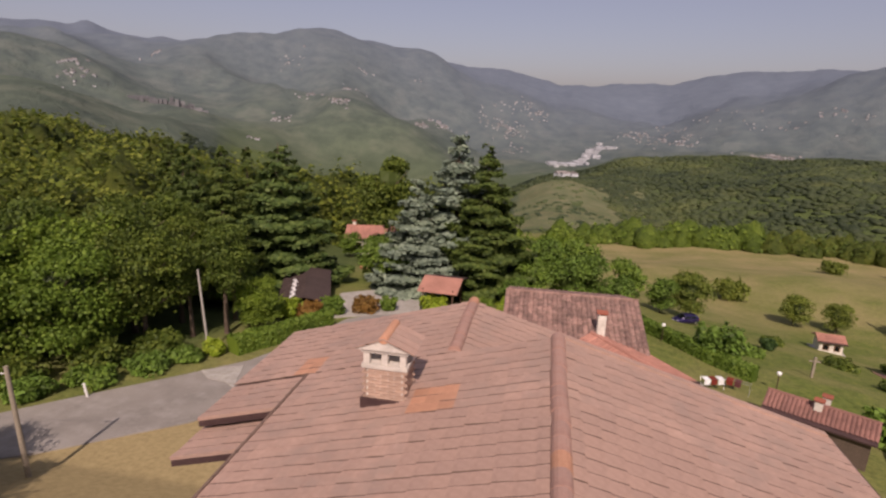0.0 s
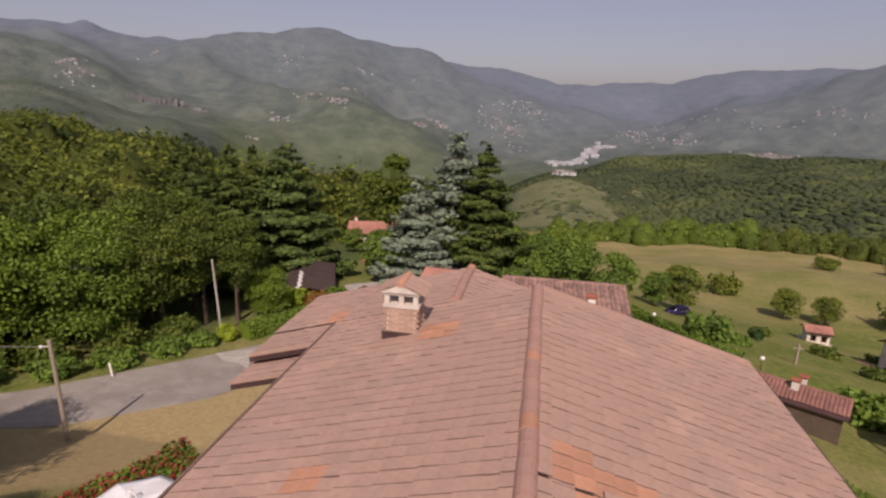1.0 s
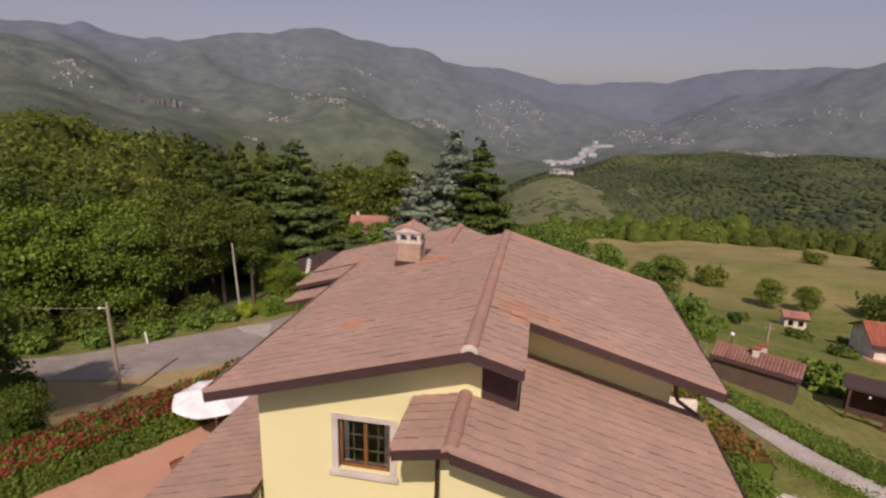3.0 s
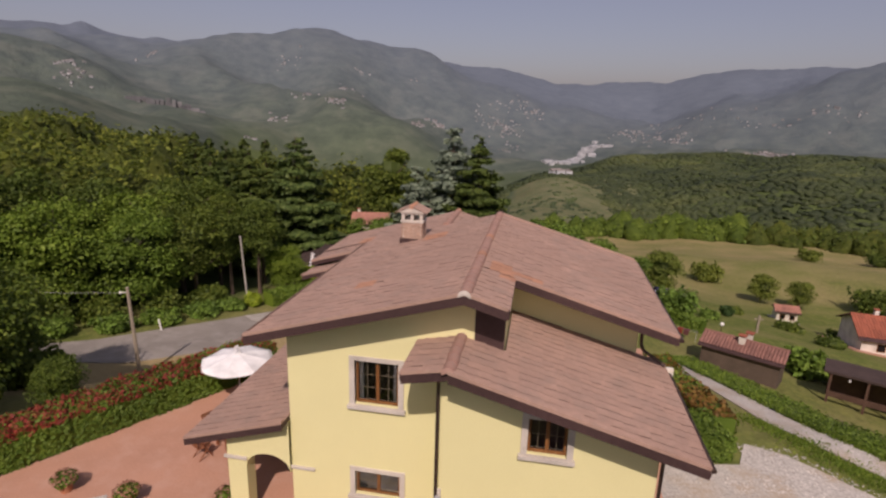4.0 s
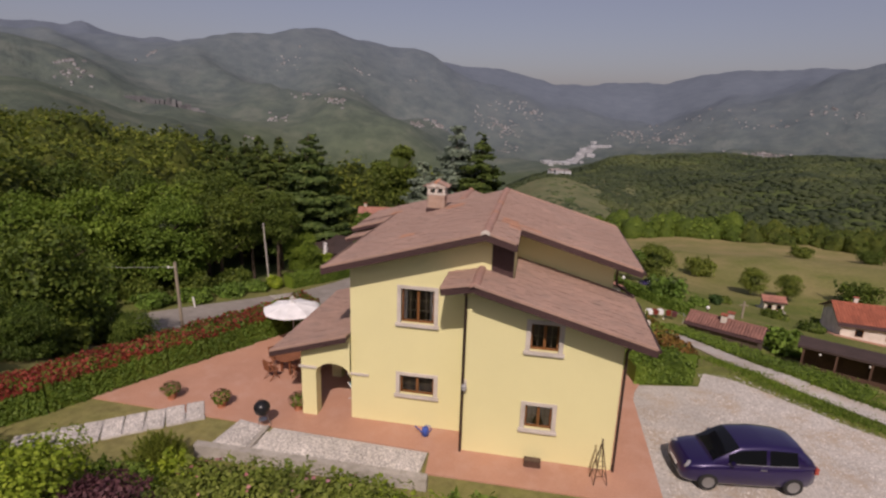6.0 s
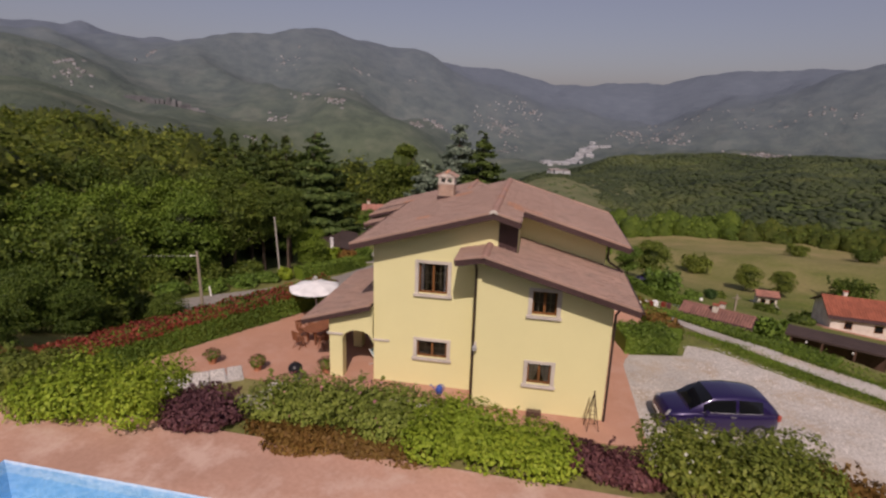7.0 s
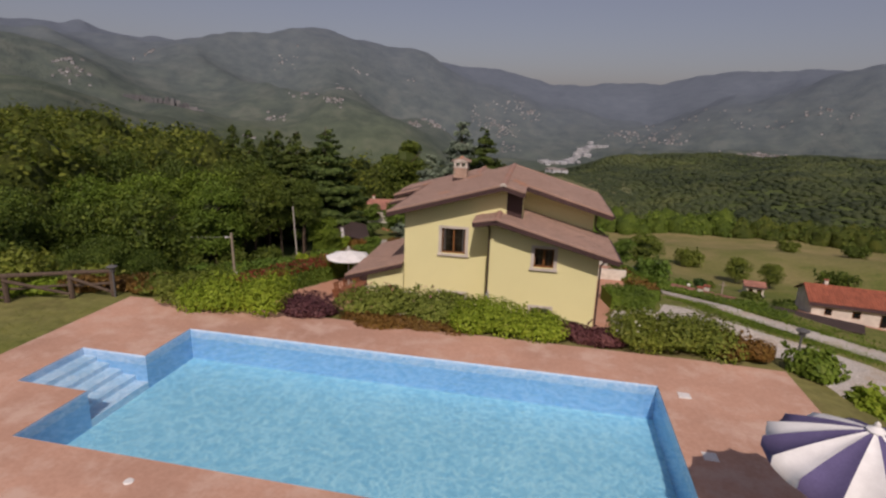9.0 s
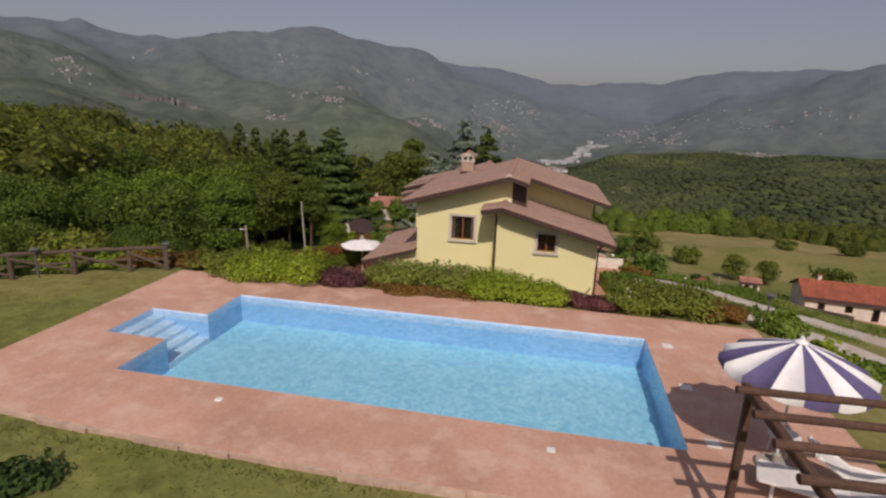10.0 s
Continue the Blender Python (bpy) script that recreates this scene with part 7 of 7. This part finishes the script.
g = np.random.default_rng(720)
fronds = []
for k in range(110):
    a, out, up = g.uniform(0, 2 * np.pi), g.uniform(0.0, 1.0) ** 0.6, g.uniform(0.75, 1.1)
    foot = np.array([np.cos(a) * out * 0.55, np.sin(a) * out * 0.42, 0.0])
    tip = np.array([np.cos(a) * out * 1.15, np.sin(a) * out * 0.88, (1.5 - 0.75 * out) * up])
    q = g.uniform(0.08, 1.0, (75, 1))
    mid = foot * (1 - q) + tip * q + g.normal(0, 0.075, (75, 3)) * (1.15 - q)
    way = (tip - foot) / np.linalg.norm(tip - foot) + g.normal(0, 0.35, (75, 3))
    wide = np.cross(way, g.normal(0, 1, (75, 3)))
    wide *= 0.016 / np.linalg.norm(wide, axis=1, keepdims=True)
    fronds.append(np.stack([mid - wide, mid + wide, mid + wide * 0.3 + way * 0.1, mid - wide * 0.3 + way * 0.1], 1))
quads("foliage", np.concatenate(fronds), "leaf_olive", b)
solid("stem", Shape().path([(0, 0, -0.2), (0.03, 0.02, 0.3), (0.0, 0.0, 0.8)], 0.05, 6), "bark", b)
b.matrix_world = pose(-6.8, -4.2, hgt(-6.8, -4.2) - 0.1)
for i, (x, y, w, h, leaf) in enumerate(((-5.3, -5.5, 2.4, 1.2, "leaf_bright"), (-9.5, -6.5, 2.2, 1.2, "leaf_hedge"), (-2.5, -5.5, 2.4, 1.2, "leaf_hedge"), (0.5, -5.6, 2.6, 1.3, "leaf_bright"), (3.5, -5.5, 2.4, 1.2, "leaf_hedge"), (6.4, -5.8, 2.4, 1.1, "leaf_purple"), (-5.5, -8.0, 2.6, 1.2, "leaf_hedge"), (9.6, -8.6, 2.6, 1.3, "leaf_hedge"), (-12.0, -9.0, 3.0, 1.4, "leaf_hedge"))):
    b = shrub("shrub", "leafy shrub on the planted bank", w, w * 0.8, h, leaf, 740 + i, 1400, 0.12, group="bank shrubs")
    b.matrix_world = pose(x, y, hgt(x, y) - 0.12)
for i, (x, y, w, h) in enumerate(((11.9, -12.0, 1.2, 0.8), (12.8, -13.2, 1.1, 0.75), (13.6, -13.9, 0.95, 0.65), (14.9, -14.3, 1.1, 0.75), (16.2, -14.8, 1.2, 0.85))):
    b = shrub("laurel_shrub", "glossy green laurel shrub beside the lawn", w, w * 0.9, h, "leaf_bright" if i % 2 else "leaf_hedge", 760 + i, 1500, 0.11, group="laurel shrubs")
    b.matrix_world = pose(x, y, hgt(x, y) - 0.08)

tagged(solid("parapet", Shape().box(8.3, 11.2, 11.4, 11.65, -0.3, 0.7), "white_plaster", bevel=0.02), "low pale wall beyond the yard hedge", "wall", kind="structure")

# ---- pool terrace ----
perg = thing("pergola", "dark brown timber pergola at the corner of the deck", "pergola")
for x, y in ((7.76, -20.7), (11.7, -20.6), (7.86, -24.6), (11.85, -24.5)):
    solid("post", Shape().box(x - 0.055, x + 0.055, y - 0.055, y + 0.055, 5.0, 7.3), "rustic_wood", perg, bevel=0.012)
for x0 in (7.74, 11.72):
    solid("beam", Shape().box(x0 - 0.06, x0 + 0.06, -25.0, -20.55, 7.3, 7.42), "rustic_wood", perg, bevel=0.012)
for i in range(8):
    y = -20.92 - i * 0.645
    solid("rafter", Shape().rod((7.48, y, 7.47), (12.1, y + 0.08, 7.47), 0.06, 0.05, n=10), "rustic_wood", perg)


def lounger(at):
    t = thing("sun_lounger", "white plastic sun lounger on the pool deck", "sun lounger", "sun loungers", at=at)
    for sy in (-0.3, 0.3):
        solid("side_rail", Shape().path([(-0.95, sy, 0.3), (0.3, sy, 0.32), (0.95, sy, 0.72)], 0.03), "plastic_white", t)
        for x in (-0.75, 0.35):
            solid("leg", Shape().rod((x, sy, 0.0), (x, sy, 0.3), 0.028), "plastic_white", t)
    bed = Shape()
    prof = [(-0.98, 0.3), (-0.5, 0.33), (0.0, 0.31), (0.3, 0.34), (0.65, 0.54), (0.98, 0.74)]
    for x, z in prof:
        bed.v += [(x, -0.29, z), (x, 0.29, z), (x, 0.29, z - 0.03), (x, -0.29, z - 0.03)]
    for i in range(len(prof) - 1):
        a = 4 * i
        bed.f += [(a, a + 4, a + 5, a + 1), (a + 2, a + 6, a + 7, a + 3), (a + 1, a + 5, a + 6, a + 2), (a + 3, a + 7, a + 4, a)]
    solid("bed", bed, "plastic_white", t)
    return t


lg = lounger(pose(9.41, -20.1, 5.19, 0, 0, -19))
copy_thing(lg, pose(10.3, -19.75, 5.19, 0, 0, 168))
side_t = thing("side_table", "small white plastic side table by the loungers", "table", at=pose(9.3, -18.75, 5.19))
solid("tabletop", Shape().lathe([(0.0, 0.42), (0.26, 0.42), (0.27, 0.39), (0.0, 0.39)], (0, 0, 0), 18), "plastic_white", side_t)
for a in (0.5, 2.6, 4.7):
    solid("leg", Shape().rod((0.18 * math.cos(a), 0.18 * math.sin(a), 0.4), (0.22 * math.cos(a), 0.22 * math.sin(a), 0.0), 0.018), "plastic_white", side_t)

# rustic fence along the lawn
fence = thing("rustic_fence", "rustic crossed-rail timber fence at the edge of the lawn", "fence")
FP = [(-8.4, -11.7), (-9.45, -12.2), (-10.95, -13.0), (-12.4, -14.0), (-13.9, -14.95), (-15.4, -15.9), (-17.0, -16.9), (-18.8, -17.9)]
for (x, y) in FP:
    z = hgt(x, y)
    solid("post", Shape().rod((x, y, z - 0.4), (x + 0.02, y, z + 0.86), 0.085, 0.075, n=8), "fence_wood", fence)
for i, ((xa, ya), (xb, yb)) in enumerate(zip(FP, FP[1:])):
    za, zb = hgt(xa, ya), hgt(xb, yb)
    solid("top_rail", Shape().rod((xa + 0.1, ya + 0.05, za + 0.83), (xb - 0.1, yb - 0.05, zb + 0.85), 0.06, 0.07, n=8), "fence_wood", fence)
    solid("diagonal_rail", Shape().rod((xa, ya - 0.06, za + 0.16), (xb, yb - 0.06, zb + 0.72), 0.045, 0.055, n=7), "fence_wood", fence, "weathered grey split rail")
    solid("low_rail", Shape().rod((xa, ya + 0.08, za + 0.42), (xb, yb + 0.08, zb + 0.4), 0.04, n=7), "fence_wood", fence)
for i, (x, y, w, h, leaf) in enumerate(((-9.6, -11.2, 1.5, 0.5, "leaf_rust"), (-10.7, -11.7, 1.4, 0.45, "leaf_bright"), (-11.9, -12.6, 1.4, 0.45, "leaf_bright"), (-13.3, -13.4, 1.6, 0.7, "leaf_hedge"), (-15.0, -14.2, 1.8, 0.9, "leaf_hedge"), (-12.6, -11.2, 2.6, 1.2, "leaf_olive"), (-15.5, -12.0, 3.0, 1.5, "leaf_oak"), (-10.6, -10.0, 2.4, 1.1, "leaf_olive"), (-17.5, -14.6, 3.0, 1.5, "leaf_oak"))):
    b = shrub("shrub", "leafy shrub on the bank behind the rustic fence", w, w * 0.8, h, leaf, 780 + i, 1300, 0.11, group="bank shrubs")
    b.matrix_world = pose(x, y, hgt(x, y) - 0.12)
for x, y in ((-8.3, -11.75), (-11.74, -13.65), (11.6, -11.75)):
    z = hgt(x, y)
    lamp = thing("path_lamp", "small grey path lamp on a short post", "lamp", "path lamps", at=pose(x, y, z) @ Matrix.Scale(0.8, 4))
    solid("post", Shape().rod((0, 0, -0.2), (0, 0, 1.1), 0.035), "lamp_metal", lamp)
    solid("shade", Shape().lathe([(0.0, 1.35), (0.2, 1.27), (0.2, 1.24), (0.1, 1.22), (0.1, 1.08), (0.04, 1.05)], (0, 0, 0), 14), "lamp_metal", lamp)


# ---- car ----
def loft(stations, close=True):
    """A body from cross-sections: each a list of points of equal length."""
    s = Shape()
    k = len(stations[0])
    for st in stations:
        s.v += st
    for i in range(len(stations) - 1):
        for j in range(k - 1):
            s.f.append((i * k + j, i * k + j + 1, (i + 1) * k + j + 1, (i + 1) * k + j))
    if close:
        s.f += [tuple(range(k - 1, -1, -1)), tuple((len(stations) - 1) * k + j for j in range(k))]
    return s


car = thing("car", "dark violet-blue compact hatchback parked on the gravel", "car", at=Matrix.LocRotScale((11.95, -0.4, 0.0), Euler((0, 0, radians(7))), (1.05, 1.06, 1.01)))
rows_ = []
for x, zl, zm, zt, w in ((-2.05, 0.32, 0.46, 0.6, 0.42), (-2.02, 0.26, 0.48, 0.69, 0.58), (-1.93, 0.22, 0.5, 0.77, 0.7), (-1.75, 0.2, 0.54, 0.84, 0.785), (-1.4, 0.19, 0.58, 0.91, 0.83), (-0.95, 0.19, 0.6, 0.96, 0.84), (-0.3, 0.18, 0.62, 0.97, 0.845),
                         (0.6, 0.18, 0.63, 0.98, 0.845), (1.3, 0.19, 0.65, 1.0, 0.84), (1.7, 0.22, 0.68, 1.0, 0.8), (1.9, 0.28, 0.66, 0.94, 0.72), (1.98, 0.36, 0.6, 0.82, 0.6)):
    half = [(0.0, zl), (w * 0.86, zl), (w * 0.97, zl + 0.1), (w, zm), (w * 0.975, zt - 0.1), (w * 0.93, zt - 0.035), (w * 0.8, zt + 0.01), (w * 0.45, zt + 0.04), (0.0, zt + 0.05)]
    rows_.append([(x, -y, z) for y, z in half] + [(x, y, z) for y, z in half[::-1]][1:])
solid("body", loft(rows_), "car_paint", car, smooth=True)
CAB = [(-1.3, 0.8, 0.84, 0.7, 0.6), (-1.16, 0.95, 0.985, 0.76, 0.66), (-0.74, 0.975, 1.27, 0.8, 0.67), (-0.42, 0.985, 1.44, 0.815, 0.655), (-0.28, 0.99, 1.475, 0.82, 0.65), (0.36, 1.0, 1.53, 0.825, 0.645), (0.46, 1.0, 1.53, 0.825, 0.645),
       (1.12, 1.01, 1.49, 0.815, 0.625), (1.3, 1.02, 1.465, 0.8, 0.61), (1.52, 1.02, 1.4, 0.78, 0.585), (1.83, 1.01, 1.1, 0.73, 0.58), (1.92, 0.96, 0.97, 0.68, 0.56)]
rows_ = []
for x, zb, zt, wb, wt in CAB:
    half = [(wb + 0.005, zb - 0.08), (wb, zb), (wb * 0.16 + wt * 0.84, zb * 0.14 + zt * 0.86), (wt, zt), (wt * 0.78, zt + 0.035), (wt * 0.4, zt + 0.055), (0.0, zt + 0.06)]
    rows_.append([(x, -y, z) for y, z in half] + [(x, y, z) for y, z in half[::-1]][1:])
cabin = {k: Shape() for k in ("roof", "windscreen", "rear_window", "side_window", "side_window.b", "side_window.c", "side_window.d")}
for i in range(len(rows_) - 1):
    for j in range(12):
        side = j if j < 6 else 11 - j
        name = "roof"
        if side >= 3 and 1 <= i <= 2:
            name = "windscreen"
        elif side >= 3 and i == 9:
            name = "rear_window"
        elif side == 1 and i in (2, 3, 4):
            name = "side_window" if j < 6 else "side_window.b"
        elif side == 1 and i in (6, 7):
            name = "side_window.c" if j < 6 else "side_window.d"
        cabin[name].add([rows_[i][j], rows_[i][j + 1], rows_[i + 1][j + 1], rows_[i + 1][j]], [(0, 1, 2, 3)])
for name, sh in cabin.items():
    solid(name.split(".")[0], sh, "car_paint" if name == "roof" else "car_glass", car, "" if name == "roof" else "dark tinted glass", smooth=True, weld=True)
for sy in (-1, 1):
    solid("window_trim", Shape().path([(-0.76, sy * 0.808, 0.985), (0.45, sy * 0.833, 1.006), (1.3, sy * 0.808, 1.022)], 0.011, 5), "steel", car, "thin chrome strip under the windows")
    solid("mirror", Shape().box(-0.72, -0.58, sy * 0.9 - 0.09, sy * 0.9 + 0.09, 0.97, 1.1), "car_paint", car, bevel=0.03)
    solid("headlight", Shape().lathe([(0.0, 0.05), (0.1, 0.04), (0.15, 0.0)], (0, 0, 0), 14), "headlight_glass", car).matrix_local = pose(-1.87, sy * 0.56, 0.745, 0, -50, sy * 18)
    solid("tail_light", Shape().box(1.86, 1.98, sy * 0.66 - 0.09, sy * 0.66 + 0.09, 0.72, 0.95), "petal_red", car, bevel=0.02)
    solid("door_handle", Shape().box(0.2, 0.38, sy * 0.84 - 0.02, sy * 0.84 + 0.02, 0.84, 0.87), "steel", car)
    for x in (-1.28, 1.25):
        wh = solid("wheel", Shape().lathe([(0.19, -0.1), (0.28, -0.1), (0.305, -0.06), (0.305, 0.06), (0.28, 0.1), (0.19, 0.1)], (0, 0, 0), 22), "rubber", car)
        wh.matrix_local = pose(x, sy * 0.76, 0.305, 90, 0, 0)
        rim = Shape().lathe([(0.0, sy * -0.075), (0.06, sy * -0.08), (0.19, sy * -0.1)], (0, 0, 0), 22)
        solid("rim", rim, "steel", wh)
solid("grille", Shape().box(-2.065, -2.0, -0.36, 0.36, 0.34, 0.46), "rubber", car, bevel=0.015)
solid("number_plate", Shape().box(-2.075, -2.03, -0.26, 0.26, 0.47, 0.57), "plastic_white", car)
old_car = copy_thing(car, pose(27.3, 88.0, hgt(27.3, 88.0) + 0.02, 0, 0, 20))
old_car["label"] = "dark car parked under a tree beyond the garden"

# ---- grass ----
gg = np.random.default_rng(900)
n = 30000
x = np.concatenate([gg.uniform(-10, 12, n // 2), gg.uniform(-20, -7.9, n // 2)])
y = np.concatenate([gg.uniform(-26, -21.1, n // 2), gg.uniform(-24, -12.2, n // 2)])
ok = ~((x > -7.9) & (y > -21.1)) & (y < -12.4 + 0.28 * (x + 8))
x, y = x[ok], y[ok]
z = height(x, y)
a = gg.uniform(0, 2 * np.pi, len(x))
w = gg.uniform(0.012, 0.03, len(x))
h = gg.uniform(0.02, 0.045, len(x))
lean = gg.normal(0, 0.075, (len(x), 2))
base = np.stack([x, y, z - 0.02], 1)
side = np.stack([np.cos(a) * w, np.sin(a) * w, 0 * w], 1)
tip = base + np.stack([lean[:, 0], lean[:, 1], h], 1)
tagged(quads("grass", np.stack([base - side, base + side, tip + side * 0.25, tip - side * 0.25], 1), "grass_blade"), "short uneven lawn grass round the pool terrace", "grass", kind="stuff")


def tufts(name, label, xs, ys, seed, hmin, hmax, wide=0.03, blade="grass_blade"):
    """Loose blades of grass at points."""
    g = np.random.default_rng(seed)
    k = len(xs)
    a, w, h = g.uniform(0, 2 * np.pi, k), g.uniform(0.4, 1.0, k) * wide, g.uniform(hmin, hmax, k)
    base = np.stack([xs, ys, height(xs, ys)], 1)
    side = np.stack([np.cos(a) * w, np.sin(a) * w, 0 * w], 1)
    tip = base + np.stack([g.normal(0, 0.05, k), g.normal(0, 0.05, k), h], 1)
    tagged(quads(name, np.stack([base - side, base + side, tip + side * 0.3, tip - side * 0.3], 1), blade), label, "grass", kind="stuff")


def along(pts, k, spread, seed):
    """Points scattered about a line."""
    g = np.random.default_rng(seed)
    p = np.array(pts, float)
    seg = g.integers(0, len(p) - 1, k)
    q = g.uniform(0, 1, (k, 1))
    c = p[seg] * (1 - q) + p[seg + 1] * q + g.normal(0, spread, (k, 2))
    return c[:, 0], c[:, 1]


tufts("grass", "uneven green grass verge between the yard and the lane", *along([(21.8, 1.4), (19.9, 3.15), (18.0, 4.6), (17.0, 5.7), (16.0, 6.7), (14.9, 8.0), (14.0, 10.0)], 7500, 0.36, 911), 911, 0.03, 0.1, 0.04, "verge_blade")
tufts("grass", "loose grass at the foot of the hedge by the lane", *along([(23.6, 1.9), (20.8, 4.5), (19.1, 6.0), (17.7, 7.3), (16.7, 8.7), (16.0, 10.5), (15.1, 14.0)], 2600, 0.14, 912), 912, 0.08, 0.25, 0.03, "verge_blade")
tufts("grass", "grass along the edge of the pool deck", *along([(-7.8, -21.0), (0.0, -21.15), (8.0, -21.35), (11.0, -21.4)], 1500, 0.14, 913), 913, 0.02, 0.06, 0.02)


def pebbles(name, label, xs, ys, seed, smin, smax, material, z=None):
    """Loose stones: little eight-sided bodies, each turned and sized."""
    g = np.random.default_rng(seed)
    oct_ = np.array([(1, 0, 0), (0, 1, 0), (-1, 0, 0), (0, -1, 0), (0, 0, 0.7), (0, 0, -0.7)])
    k = len(xs)
    a = g.uniform(0, 2 * np.pi, k)
    sx, sy, sz = g.uniform(smin, smax, k), g.uniform(smin, smax, k), g.uniform(smin, smax, k) * 0.6
    x = oct_[:, 0][None] * sx[:, None]
    y = oct_[:, 1][None] * sy[:, None]
    c, s_ = np.cos(a)[:, None], np.sin(a)[:, None]
    zz = (height(xs, ys) + 0.04 if z is None else np.zeros(k) + z)[:, None] + oct_[:, 2][None] * sz[:, None]
    v = np.stack([xs[:, None] + x * c - y * s_, ys[:, None] + x * s_ + y * c, zz], -1).reshape(-1, 3)
    f = np.array([(0, 1, 4), (1, 2, 4), (2, 3, 4), (3, 0, 4)])
    sh = Shape()
    sh.v, sh.f = v.tolist(), (np.arange(k)[:, None, None] * 6 + f[None]).reshape(-1, 3).tolist()
    ob = solid(name, sh, material)
    tagged(ob, label, "gravel", kind="stuff")


g = np.random.default_rng(921)
pebbles("pebbles", "loose white and grey pebbles in the bed", g.uniform(-4.4, 1.45, 5200), g.uniform(-3.05, -1.6, 5200), 922, 0.02, 0.07, "pebble", 0.035)
pebbles("pebbles", "white and grey pebbles under the barbecue", g.uniform(-5.75, -4.7, 700), g.uniform(-2.9, -1.35, 700), 924, 0.025, 0.08, "pebble", 0.035)
q, x = (g.integers(0, 9, 2400) + g.uniform(-0.4, 0.4, 2400)) / 8, g.uniform(-0.6, 0.6, 2400)
x, y = -7.75 - 4.4 * q - 0.56 * x, -0.95 - 3.3 * q + 0.83 * x
pebbles("pebbles", "pebbles set on the stepping path", x, y, 925, 0.02, 0.06, "pebble", np.maximum(-0.03, height(x, y)) + 0.052)
x, y = g.uniform(9.3, 20, 9000), g.uniform(-5.5, 7.2, 9000)
ok = (x + y < 21.6) & ((x > 12.6) | (y < 5.0)) & (waves(x, y, 1.6, 31) > -0.35)
pebbles("pebbles", "loose pale stones scattered over the yard", x[ok], y[ok], 923, 0.015, 0.055, "pebble")

# ---- single roof tiles, nearest the ridge ----
tile_mesh = {}
for fresh in (False, True):
    me = bpy.data.meshes.new("roof_tile")
    me.from_pydata(tile_box.v, [], tile_box.f)
    me.materials.append(MATS["roof_tile_new" if fresh else "roof_tile"])
    me.materials.append(MATS["tile_joint"])
    me.polygons.foreach_set("material_index", [0, 0, 1, 0, 1, 0])
    tile_mesh[fresh] = me
for M, fresh in near_tiles:
    ob = new("roof_tile", tile_mesh[fresh])
    ob.parent, ob.matrix_world = house, M
